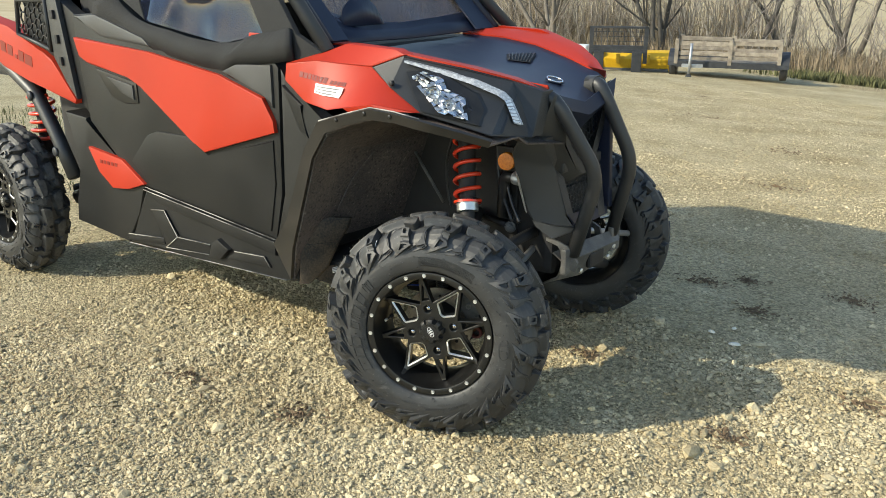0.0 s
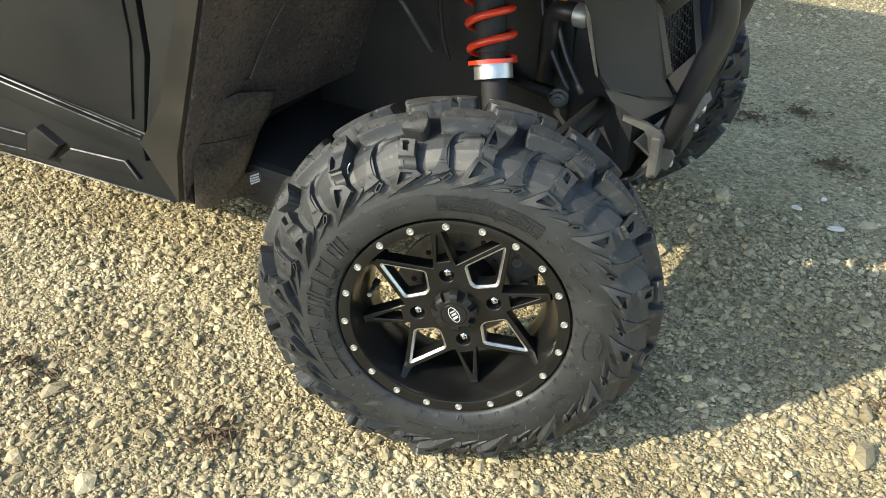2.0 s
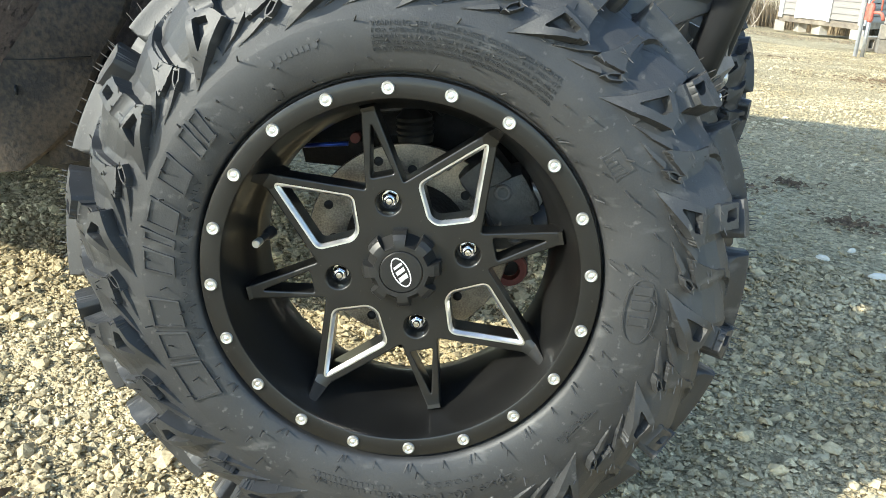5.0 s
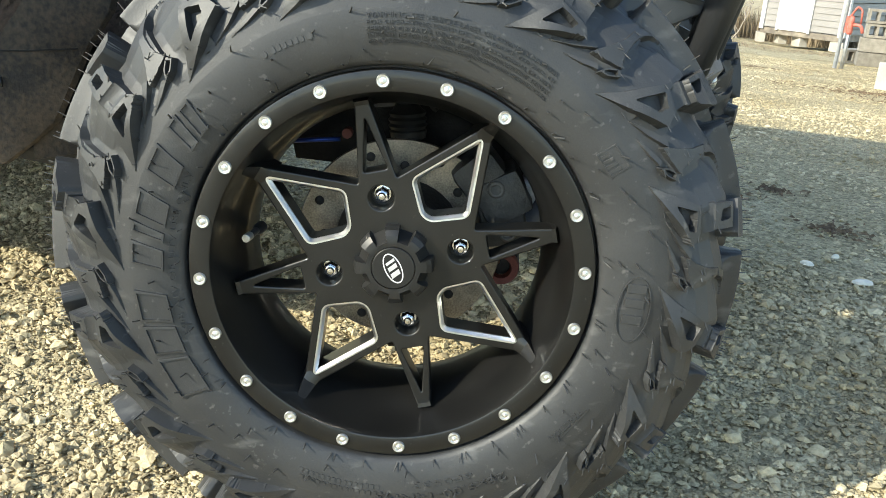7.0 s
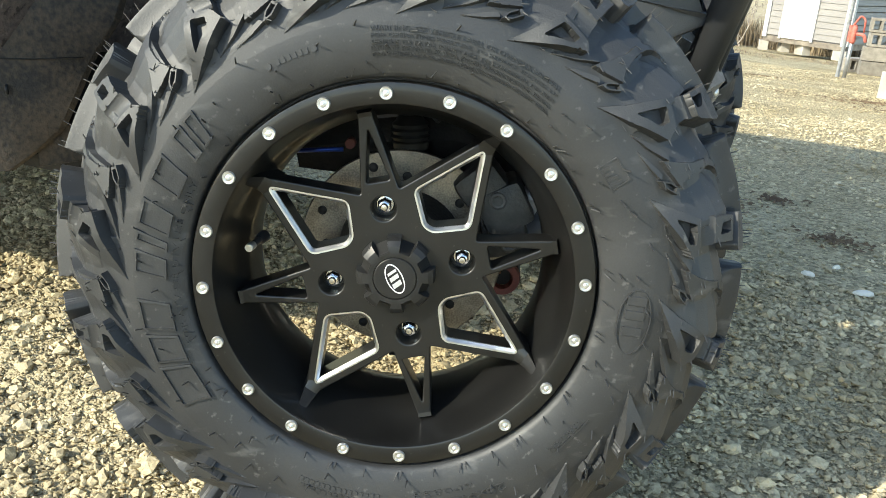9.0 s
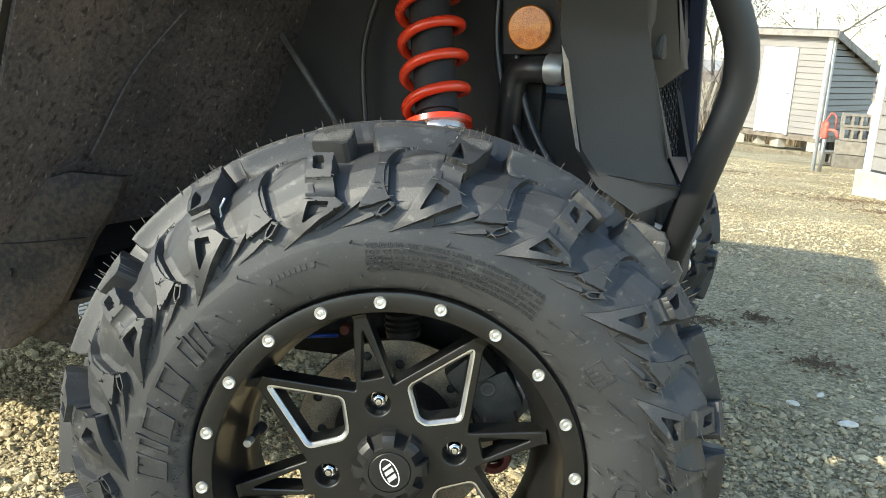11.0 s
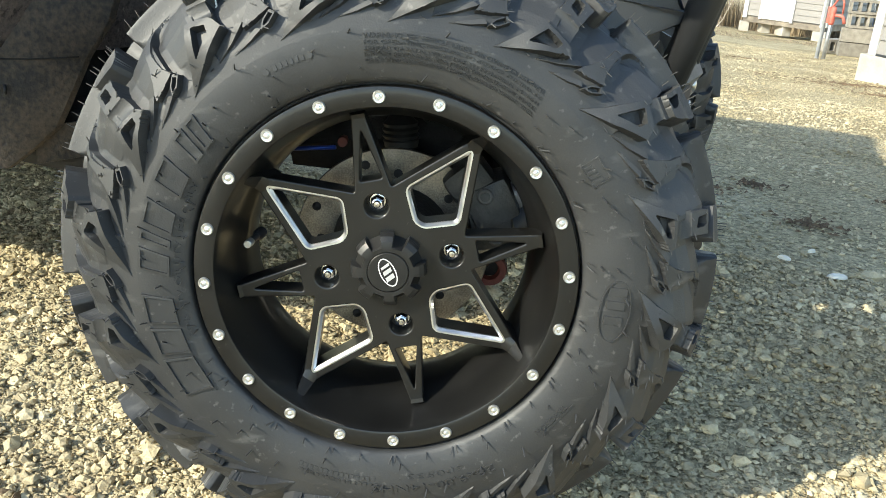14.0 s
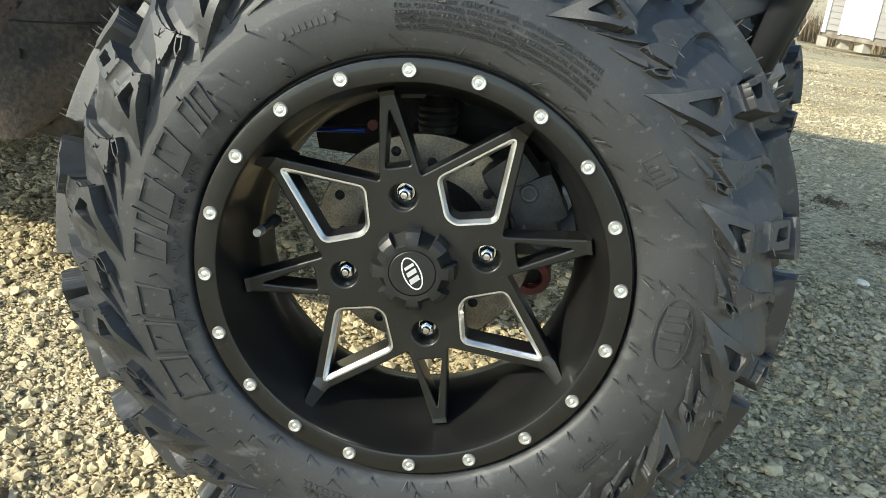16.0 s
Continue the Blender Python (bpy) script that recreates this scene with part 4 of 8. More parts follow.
def build_star():
    """The spoke face: one plate with windows, slots and bolt holes."""
    outline = []
    for q in range(4):
        b = 90 * q
        outline += [pol2(0.166, b - 2.4), pol2(0.166, b + 2.4), pol2(0.0885, b + 12.8), pol2(0.163, b + 42.6), pol2(0.166, b + 45.0), pol2(0.163, b + 47.4), pol2(0.0885, b + 77.2)]
    outline = rounded(outline, 0.003, 3)
    holes = []
    for q in range(4):
        b = 90 * q
        holes.append(rounded(window_corners(b + 45), 0.007, 5))
        holes.append(rounded([pol2(0.150, b), pol2(0.0975, b + 7.2), pol2(0.0975, b - 7.2)], 0.003, 3))
        c = Vector(pol2(0.0685, b))
        holes.append([(c.x + 0.0128 * math.cos(t * math.tau / 24), c.y + 0.0128 * math.sin(t * math.tau / 24)) for t in range(24)])
    bm = bmesh.new()
    edges = []
    soft = 0.0019                               # rounding of the edges
    for lp, sg in [(outline, 1)] + [(h, -1) for h in holes]:
        vs = [bm.verts.new((x, FACE, z)) for x, z in offset_loop(lp, soft * sg)]
        k = len(vs)
        edges += [bm.edges.new((vs[i], vs[(i + 1) % k])) for i in range(k)]
        rows = []
        for q in range(6):
            w = radians(18 * q)
            rows.append([bm.verts.new((x, FACE + soft * (1 - math.cos(w)), z)) for x, z in offset_loop(lp, soft * sg * (1 - math.sin(w)))])
        rows.append([bm.verts.new((x, BACK, z)) for x, z in lp])
        for p, q in zip(rows, rows[1:]):
            for i in range(k):
                bm.faces.new((p[i], p[(i + 1) % k], q[(i + 1) % k], q[i]))
    bmesh.ops.triangle_fill(bm, use_beauty=True, use_dissolve=False, edges=edges, normal=(0, -1, 0))
    # ribs from the spoke tips up to the ring, bolt pockets
    for q in range(4):
        u = Vector((math.sin(radians(90 * q + 45 + STAR)), 0, math.cos(radians(90 * q + 45 + STAR))))
        s = Vector((u.z, 0, -u.x))
        rows = []
        for r, y, w in ((0.150, FACE + 0.001, 0.009), (0.163, FACE - 0.003, 0.0075), (0.1785, 0.010, 0.0035)):
            c = u * r
            rows.append([c + s * w * 1.5 + Vector((0, BACK + 0.004, 0)), c + s * w + Vector((0, y + 0.001, 0)), c + s * w * 0.6 + Vector((0, y, 0)),
                         c - s * w * 0.6 + Vector((0, y, 0)), c - s * w + Vector((0, y + 0.001, 0)), c - s * w * 1.5 + Vector((0, BACK + 0.004, 0))])
        join(bm, hull_skin(rows))
        u = Vector((math.sin(radians(90 * q + STAR)), 0, math.cos(radians(90 * q + STAR))))
        s = Vector((u.z, 0, -u.x))
        rows = [[u * r + s * w * sg + Vector((0, yy, 0)) for sg, yy in ((1.2, BACK), (1, y), (-1, y), (-1.2, BACK))] for r, y, w in ((0.160, FACE + 0.0005, 0.0066), (0.1665, FACE - 0.001, 0.0072), (0.1695, FACE + 0.006, 0.0085))]
        join(bm, hull_skin(rows))
        c = pol2(0.0685, 90 * q)
        join(bm, lathe([(0.0128, FACE + 0.002), (0.0120, BACK - 0.006), (0.0005, BACK - 0.006)], 24, caps=False), Matrix.Translation((c[0], 0, c[1])))
    return bm


def window_corners(axis):
    return [pol2(0.1555, axis), pol2(0.0890, axis + 22.4), pol2(0.0575, axis + 5.5), pol2(0.0575, axis - 5.5), pol2(0.0890, axis - 22.4)]


def machined_edge(axis):
    """The bright bevelled band round one window."""
    lp = rounded(window_corners(axis), 0.007, 5)
    a, b, c = offset_loop(lp, -0.0014), offset_loop(lp, 0.0004), offset_loop(lp, 0.0032)
    bm = bmesh.new()
    rows = [[bm.verts.new((x, y, z)) for x, z in q] for q, y in ((a, FACE - 0.0004), (b, FACE - 0.0003), (c, FACE + 0.0030), (c, FACE + 0.006))]
    k = len(lp)
    for p, q in zip(rows, rows[1:]):
        for i in range(k):
            bm.faces.new((p[i], p[(i + 1) % k], q[(i + 1) % k], q[i])).smooth = True
    return bm


def window_well(axis):
    """The walls of a window's opening, behind the bright band."""
    lp = offset_loop(rounded(window_corners(axis), 0.007, 5), 0.0032)
    bm = bmesh.new()
    rows = [[bm.verts.new((x, y, z)) for x, z in lp] for y in (FACE + 0.005, BACK + 0.004)]
    k = len(lp)
    for i in range(k):
        bm.faces.new((rows[0][i], rows[0][(i + 1) % k], rows[1][(i + 1) % k], rows[1][i])).smooth = True
    return bm


def build_cap():
    """The centre cap: a flat disc in a fine groove, and a crown with eight flat-floored notches."""
    bm = bmesh.new()
    middle = [(0.0210, 0.0196), (0.0216, 0.0201), (0.0217, 0.0222), (0.0224, 0.0222), (0.0226, 0.0200)]
    tooth = [(0.0275, 0.0198), (0.0335, 0.0212), (0.0385, 0.0248), (0.0408, 0.0300), (0.0414, 0.0480)]
    notch = [(0.0275, 0.0198), (0.0285, 0.0212), (0.0292, 0.0250), (0.0365, 0.0385), (0.0385, 0.0480)]
    steps = [(0.0, 0), (0.125, 0), (0.23, 0), (0.26, 1), (0.5, 1), (0.74, 1), (0.77, 0), (0.875, 0)]
    rows = [[] for _ in range(len(middle) + len(tooth))]
    for t in range(8):
        for ph, cut in steps:
            a = radians(45 * (t + ph))
            for i, (r, y) in enumerate(middle):
                rows[i].append(bm.verts.new((r * math.sin(a), y, r * math.cos(a))))
            flat_r = math.cos(radians(45 * 0.24)) if ph == 0.5 else 1.0
            for i, (r, y) in enumerate(notch if cut else tooth):
                r *= flat_r
                rows[len(middle) + i].append(bm.verts.new((r * math.sin(a), y, r * math.cos(a))))
    n = len(rows[0])
    for p, q in zip(rows, rows[1:]):
        for k in range(n):
            bm.faces.new((p[k], p[(k + 1) % n], q[(k + 1) % n], q[k]))
    bm.faces.new(rows[0])
    return bm


def oval_band(rx, rz, w, y, h):
    bm = bmesh.new()
    n = 48
    rows = []
    for k, yy in ((1.0, y), (1.0, y - h), (1 - w / rz, y - h), (1 - w / rz, y)):
        rows.append([bm.verts.new((rx * (k if k == 1 else 1 - w / rx) * math.cos(i * math.tau / n), yy, rz * k * math.sin(i * math.tau / n))) for i in range(n)])
    for p, q in zip(rows, rows[1:]):
        for i in range(n):
            bm.faces.new((p[i], p[(i + 1) % n], q[(i + 1) % n], q[i]))
    return bm


RIM = [(0.1986, 0.012), (0.1986, -0.0005), (0.1976, -0.0024), (0.1955, -0.003), (0.1800, -0.003), (0.1782, -0.0022), (0.1772, 0.0005), (0.1762, 0.006), (0.1735, 0.020),
       (0.1700, 0.040), (0.1655, 0.055), (0.1600, 0.066), (0.1568, 0.080), (0.1560, 0.110), (0.1570, 0.122), (0.1640, 0.140), (0.1760, 0.158), (0.1840, 0.168), (0.1995, 0.176), (0.1995, 0.184),
       (0.184, 0.176), (0.170, 0.156), (0.163, 0.130), (0.1625, 0.085), (0.175, 0.055), (0.182, 0.020), (0.186, 0.006)]


def build_wheel(parent, full=True):
    rim = part("wheel", lathe(RIM, 128, closed=True), SATIN_BLACK, parent, "satin black alloy wheel with a bright-edged star of spokes", smooth=True, angle=40)
    rim["own_space"] = 1
    tyre = new("tyre", build_tyre())
    tyre.parent = rim
    tyre["label"] = "new black mud tyre with deep angular lugs"
    part("spoke_star", build_star(), SATIN_BLACK, rim, smooth=True, angle=25)
    for q in range(4):
        part("machined_edge", machined_edge(90 * q + 45), MACHINED, rim, "bright machined window edge", smooth=True, angle=30)
        part("window_wall", window_well(90 * q + 45), SATIN_BLACK, rim, smooth=True, angle=30)
    rv = None
    for k in range(20):
        p = polar(18 * k, RIVET_R, -0.003)
        if rv is None:
            rv = part("rivet", lathe([(0.0064, 0.001), (0.0064, -0.0012), (0.0056, -0.0024), (0.0040, -0.0022), (0.0034, -0.0016), (0.0018, -0.0020), (0.0012, -0.0028), (0.0001, -0.0030)], 20), ZINC, rim, "bright domed rivet", smooth=True, angle=35)
            ob = rv
        else:
            ob = new("rivet", rv.data)
            ob.parent = rim
        ob.location = p
    nut = None
    for q in range(4):
        c = pol2(0.0685, 90 * q)
        if nut is None:
            bm = lathe([(0.0078, 0.064), (0.0078, 0.0490), (0.0072, 0.0470), (0.0056, 0.0462)], 6, caps=False)
            join(bm, lathe([(0.0058, 0.0470), (0.0055, 0.0458), (0.0042, 0.0452), (0.0040, 0.0440), (0.0030, 0.0428), (0.0001, 0.0424)], 20))
            join(bm, lathe([(0.0104, 0.0625), (0.0104, 0.0595), (0.0086, 0.0580), (0.0070, 0.0580)], 24))
            nut = ob = part("lug_nut", bm, CHROME, rim, "chrome lug nut", smooth=True, angle=15)
        else:
            ob = new("lug_nut", nut.data)
            ob.parent = rim
        ob.location = (c[0], 0.001, c[1])
    cap = part("centre_cap", build_cap(), GLOSS_BLACK, rim, "black notched plastic centre cap", smooth=True, angle=20)
    logo = oval_band(0.0165, 0.0086, 0.0011, 0.0197, 0.0006)
    bmesh.ops.transform(logo, matrix=Matrix.Rotation(radians(68), 4, "Y"), verts=logo.verts[:])
    part("oval_mark", logo, WHITE_MARK, cap, "white oval ring mark")
    bars = bmesh.new()
    for x0, w in ((-0.0088, 0.0030), (-0.0035, 0.0046), (0.0035, 0.0052)):
        b2 = bmesh.new()
        vs = [b2.verts.new(p) for p in ((x0 + 0.0012, 0.0190, -0.0050), (x0 + w + 0.0012, 0.0190, -0.0050), (x0 + w - 0.0012, 0.0190, 0.0050), (x0 - 0.0012, 0.0190, 0.0050))]
        b2.faces.new(vs)
        bmesh.ops.solidify(b2, geom=b2.faces[:], thickness=0.0006)
        join(bars, b2, Matrix.Rotation(radians(68), 4, "Y"))
    part("mark_bars", bars, WHITE_MARK, cap)
    p = polar(-79, 0.152, 0.034)
    lean = Matrix.Translation(p) @ Matrix.Rotation(radians(-8), 4, "Z")
    bm = lathe([(0.0038, 0.011), (0.0036, 0.030), (0.006, 0.034), (0.0065, 0.045)], 16)
    bmesh.ops.transform(bm, matrix=lean, verts=bm.verts[:])
    valve = part("valve_stem", bm, HOSE_BLACK, rim, "short valve stem with a metal cap", smooth=True, angle=30)
    bm = lathe([(0.0001, 0), (0.0038, 0.0), (0.0044, 0.0008), (0.0044, 0.0115), (0.0036, 0.012)], 16)
    bmesh.ops.transform(bm, matrix=lean, verts=bm.verts[:])
    part("valve_cap", bm, ZINC, valve, smooth=True, angle=30)
    if full:
        tagged(part("moulding_hairs", build_whiskers(), [RUBBER, RUBBER_SCUFFED], rim), kind="stuff")
        rows = ["WARNING: SEE VEHICLE LABEL OR OWNER'S MANUAL", "FOR OPERATING PRESSURE. TO REDUCE THE RISK OF", "SERIOUS OR FATAL INJURY DUE TO EXPLOSION, DO NOT",
                "INFLATE BEYOND 250KPA (36PSI) WHEN SEATING BEADS.", "ONLY SPECIALLY TRAINED PERSONS SHOULD MOUNT TIRES."]
        for i, row in enumerate(rows):
            part("warning_line", arc_writing(text_mesh(row, 0.0052 if i else 0.0066), 0.2445 - 0.0056 * i, -2.8, h=0.0014, span=42.5 + 0.3 * i), RUBBER, rim)
        part("use_line", arc_writing(text_mesh("FOR ATV OR UTV USE ONLY", 0.0080), 0.2098, -105.5, h=0.0011, span=46), RUBBER, rim)
        part("size_line", arc_writing(text_mesh("28x9.00-14NHS", 0.0130), 0.2385, 153.0, h=0.0013, span=33), RUBBER, rim)
        part("code_line", arc_writing(text_mesh("6P0533", 0.0085), 0.2265, 160.5, h=0.0011, span=16), RUBBER, rim)
        part("turn_line", arc_writing(text_mesh("TRACTION", 0.0078), 0.2320, 127.5, h=0.0011, span=11), RUBBER, rim)
        bm = bmesh.new()
        raised(bm, [(126.0, 0.2400), (137.0, 0.2395), (138.0, 0.2405), (137.0, 0.2420), (126.0, 0.2415)], 0.0010, taper=0.0001, deep=0.001)
        part("turn_arrow", bm, RUBBER, rim)
        part("white_thread", tube([polar(a, r, 0.018) for a, r in ((-27.0, 0.3260), (-28.7, 0.3200), (-29.2, 0.3130), (-30.8, 0.3090))], 0.0011, 5), WHITE_MARK, rim, "scrap of white thread")
        # large slanted marks in three groups
        for a, w in ((-121.5, 0.044), (-109.6, 0.030), (-101.0, 0.031), (-87.0, 0.022), (-79.6, 0.010), (-75.6, 0.025), (-65.2, 0.026), (-54.6, 0.013), (-50.4, 0.013)):
            part("raised_mark", block_mark(a, 0.2200, w, 0.030, 0.008), RUBBER, rim)
        # oval mark, round-ended date mark, shield
        bm = oval_band(0.034, 0.0165, 0.0010, 0.0, 0.0014)
        for x0 in (-0.022, -0.007, 0.010):
            add_box(bm, (x0, -0.0005, 0), (0.009, 0.0022, 0.019), bevel=0.0004)
        bmesh.ops.transform(bm, matrix=Matrix.Translation(polar(98.5, 0.2365, -0.0128)) @ Matrix.Rotation(radians(98), 4, "Y"), verts=bm.verts[:])
        part("oval_emboss", bm, RUBBER, rim)
        bm = bmesh.new()
        for i in range(6):
            raised(bm, [(-24.2 + i * 1.35, 0.2350), (-24.2 + i * 1.35, 0.2405), (-23.3 + i * 1.35, 0.2405), (-23.3 + i * 1.35, 0.2350)], 0.0008, taper=0.0001, deep=0.001)
        for a in (-26.0, -15.2):
            raised(bm, [(a + 0.75 * math.sin(t), 0.2378 + 0.0032 * math.cos(t)) for t in (k * math.tau / 12 for k in range(12))], 0.001, taper=0.0001, deep=0.001)
        part("date_mark", bm, RUBBER, rim)
        bm = bmesh.new()
        raised(bm, [(58.6, 0.2265), (58.6, 0.2470), (64.6, 0.2500), (65.4, 0.2290)], 0.0012, [(58.9, 0.2278), (58.9, 0.2458), (64.3, 0.2485), (65.0, 0.2303)], taper=0.0001, deep=0.001, sink=0.0003)
        for i in range(4):
            raised(bm, [(59.6 + i * 1.3, 0.2295), (59.6 + i * 1.3, 0.2370 + 0.0015 * i), (60.3 + i * 1.3, 0.2370 + 0.0015 * i), (60.3 + i * 1.3, 0.2295)], 0.0011, taper=0.0001, deep=0.001)
        part("shield_mark", bm, RUBBER, rim)
        for i in range(2):
            bm = bmesh.new()
            for k in range(15):
                a = 184.5 + k * 1.45 + i * 0.8
                raised(bm, [(a, 0.2360 - i * 0.007), (a, 0.2405 - i * 0.007), (a + 0.9, 0.2405 - i * 0.007), (a + 0.9, 0.2360 - i * 0.007)], 0.0008, taper=0.0001, deep=0.001)
            part("small_print", bm, RUBBER, rim)
    return rim


WHEEL_TURN = Matrix(((0.91596, -0.39030, -0.09320), (0.39297, 0.91948, 0.01149), (0.08121, -0.04715, 0.99558)))
AXLE = 0.3435
front_wheel = build_wheel(vehicle)
front_tyre = next(q for q in front_wheel.children if q.name.startswith("tyre"))
front_wheel.matrix_basis = Matrix.Translation((0, 0, AXLE)) @ WHEEL_TURN.to_4x4()
plain_tyre = build_tyre(False)                  # a lighter mesh of the same tyre for the wheels seen from afar
for spot in (pose(-0.19, 1.29, AXLE, 0, 37, 180 + 21), pose(-2.56, -0.10, AXLE, 0, 21, 0), pose(-2.46, 1.36, AXLE, 0, 64, 180)):
    for piece in copy_thing(front_wheel, spot).children:
        if piece.data == front_tyre.data:
            piece.data = plain_tyre


from mathutils.bvhtree import BVHTree

# ---- bodywork ----
MID = 0.645                                     # the vehicle's centre line


def far_side(p):
    return (p[0] - 0.16 * (MID - p[1]), 2 * MID - p[1], p[2])


def both(name, pts, thick, material, label="", bevel=0.004, angle=25):
    """A panel on the near flank and its mirror on the far one."""
    return [part(name, sheet(q, d, bevel), material, vehicle, label, smooth=True, angle=angle) for q, d in ((pts, thick), ([far_side(p) for p in pts], -thick))]


def flat(pts, y):
    return [(x, y, z) for x, z in pts]


# chassis, floor, rear bed
part("floor_pan", box((-1.41, MID, 0.36), (1.9, 0.96, 0.10), bevel=0.02), DARK, vehicle)
part("floor_pan", box((-0.26, MID, 0.37), (0.40, 0.22, 0.09), bevel=0.02), DARK, vehicle)
# this front piece is an unseen blocker, sized to trim the sun patch below
part("floor_pan", box((-0.045, MID, 0.372), (0.17, 0.62, 0.08), bevel=0.02), DARK, vehicle)
part("chassis_nose", box((-0.10, MID, 0.56), (0.44, 0.28, 0.30), bevel=0.03), DARK, vehicle)
part("firewall", box((-0.68, MID, 0.84), (0.10, 1.05, 0.52), bevel=0.02), DARK, vehicle)
part("rear_frame", box((-2.25, MID, 0.62), (0.9, 0.62, 0.5), bevel=0.03), DARK, vehicle)
part("cargo_bed", box((-2.38, MID, 0.98), (0.95, 1.10, 0.16), bevel=0.02), PLASTIC, vehicle)
part("seat_bench", box((-1.65, MID, 0.72), (0.55, 1.0, 0.30), bevel=0.05), DARK, vehicle)
part("seat_back", box((-1.95, MID, 1.10), (0.14, 1.0, 0.65), Matrix.Rotation(radians(-12), 3, "Y"), 0.05), DARK, vehicle)
part("dashboard", box((-0.74, MID, 1.02), (0.22, 1.02, 0.22), bevel=0.05), DARK, vehicle)

# doors
DOOR = [(-1.93, 1.215), (-1.74, 1.228), (-1.41, 1.152), (-1.15, 1.095), (-0.98, 1.066), (-0.88, 1.096), (-0.69, 1.108), (-0.672, 1.09), (-0.690, 0.66), (-0.735, 0.486), (-1.523, 0.552), (-1.72, 0.66), (-1.89, 0.78), (-1.915, 1.05)]
door, door_far = both("door", flat(DOOR, 0.046), 0.05, DOOR_PLASTIC, "black moulded door with an orange-red panel", 0.012)
RED_DOOR = [(-1.915, 1.125), (-1.388, 1.097), (-0.979, 1.046), (-0.746, 0.986), (-0.697, 0.914), (-0.692, 0.874), (-1.092, 0.754), (-1.160, 0.788), (-1.460, 0.970), (-1.542, 0.992), (-1.825, 1.026), (-1.887, 1.051)]
part("red_panel", sheet(flat(RED_DOOR, 0.030), 0.03, 0.007), RED, door, "orange-red painted door panel", smooth=True, angle=25)
part("red_panel", sheet([far_side(p) for p in flat(RED_DOOR, 0.030)], -0.03, 0.007), RED, door_far, "orange-red painted door panel", smooth=True, angle=25)
# a raised lower field on the door
FIELD_D = [(-1.47, 0.770), (-1.40, 0.795), (-1.18, 0.800), (-1.085, 0.738), (-0.715, 0.845), (-0.715, 0.690), (-0.755, 0.515), (-1.50, 0.575), (-1.60, 0.65)]
part("lower_field", sheet(flat(FIELD_D, 0.040), 0.02, 0.006), DOOR_PLASTIC, door, smooth=True, angle=25)
HANDLE = [(-1.79, 1.010), (-1.505, 0.974), (-1.502, 0.892), (-1.600, 0.880), (-1.690, 0.900)]
part("handle_cup", sheet(flat(HANDLE, 0.0395), 0.02, 0.010), GLOSS_BLACK, door, "dark recessed door handle", smooth=True, angle=25)
# SHELL's lighter grey on handle and mouldings stands in for sheen on these facets
part("handle", sheet(flat([(-1.70, 0.985), (-1.52, 0.962), (-1.52, 0.905), (-1.60, 0.925)], 0.032), 0.015, 0.006), SHELL, door, smooth=True, angle=25)
TOP_D = [(-1.905, 1.210), (-1.74, 1.222), (-1.42, 1.148), (-1.38, 1.118), (-1.72, 1.138), (-1.80, 1.175)]
part("top_moulding", sheet(flat(TOP_D, 0.034), 0.03, 0.010), SHELL, door, smooth=True, angle=25)
part("front_moulding", sheet(flat([(-0.96, 1.058), (-0.88, 1.088), (-0.70, 1.098), (-0.70, 0.955), (-0.745, 1.005), (-0.93, 1.045)], 0.036), 0.02, 0.008), SHELL, door, smooth=True, angle=25)

# soft upper half of the cab: fabric band, window, roof
band = [[(-1.78, 0.060, 1.19), (-1.42, 0.058, 1.118), (-1.00, 0.056, 1.062), (-0.86, 0.056, 1.085), (-0.60, 0.06, 1.12)],
        [(-1.74, 0.050, 1.265), (-1.42, 0.046, 1.165), (-1.00, 0.045, 1.105), (-0.86, 0.045, 1.125), (-0.60, 0.05, 1.165)],
        [(-1.66, 0.075, 1.31), (-1.44, 0.062, 1.205), (-0.98, 0.062, 1.150), (-0.76, 0.062, 1.190), (-0.62, 0.065, 1.215)]]
rows = []
for r in band:
    pts = curve_points(r, 8)
    rows.append([p + Vector((0, 0.010 * noise.noise(p * 9) + 0.005 * noise.noise(p * 25), 0.004 * noise.noise(p * 14))) for p in pts])
soft_upper = part("soft_cab_side", thicken(hull_skin(rows), 0.012), FABRIC, vehicle, "black fabric cab side with wrinkles", smooth=True)
part("fabric_front", sheet([(-0.76, 0.062, 1.19), (-0.62, 0.062, 1.21), (-0.505, 0.09, 1.145), (-0.53, 0.07, 1.11), (-0.66, 0.05, 1.12)], 0.02, 0.006), FABRIC, vehicle, smooth=True, angle=30)
part("fabric_pillar", sheet([(-0.76, 0.064, 1.19), (-1.16, 0.18, 1.66), (-1.08, 0.18, 1.69), (-0.60, 0.066, 1.20)], 0.02, 0.006), FABRIC, vehicle, smooth=True, angle=30)
part("fabric_pillar", sheet([(-1.66, 0.078, 1.31), (-1.98, 0.20, 1.68), (-1.80, 0.20, 1.70), (-1.44, 0.066, 1.21)][::-1], 0.02, 0.006), FABRIC, vehicle, smooth=True, angle=30)
part("side_window", sheet([(-1.44, 0.07, 1.207), (-1.80, 0.20, 1.68), (-1.16, 0.19, 1.66), (-0.76, 0.07, 1.19), (-0.98, 0.066, 1.15)], 0.004, 0.0), WINDOW, soft_upper, "smoked soft window")
part("pull_tab", box((-0.79, 0.055, 1.185), (0.05, 0.008, 0.02), bevel=0.003), RED, soft_upper, "small red pull tab")
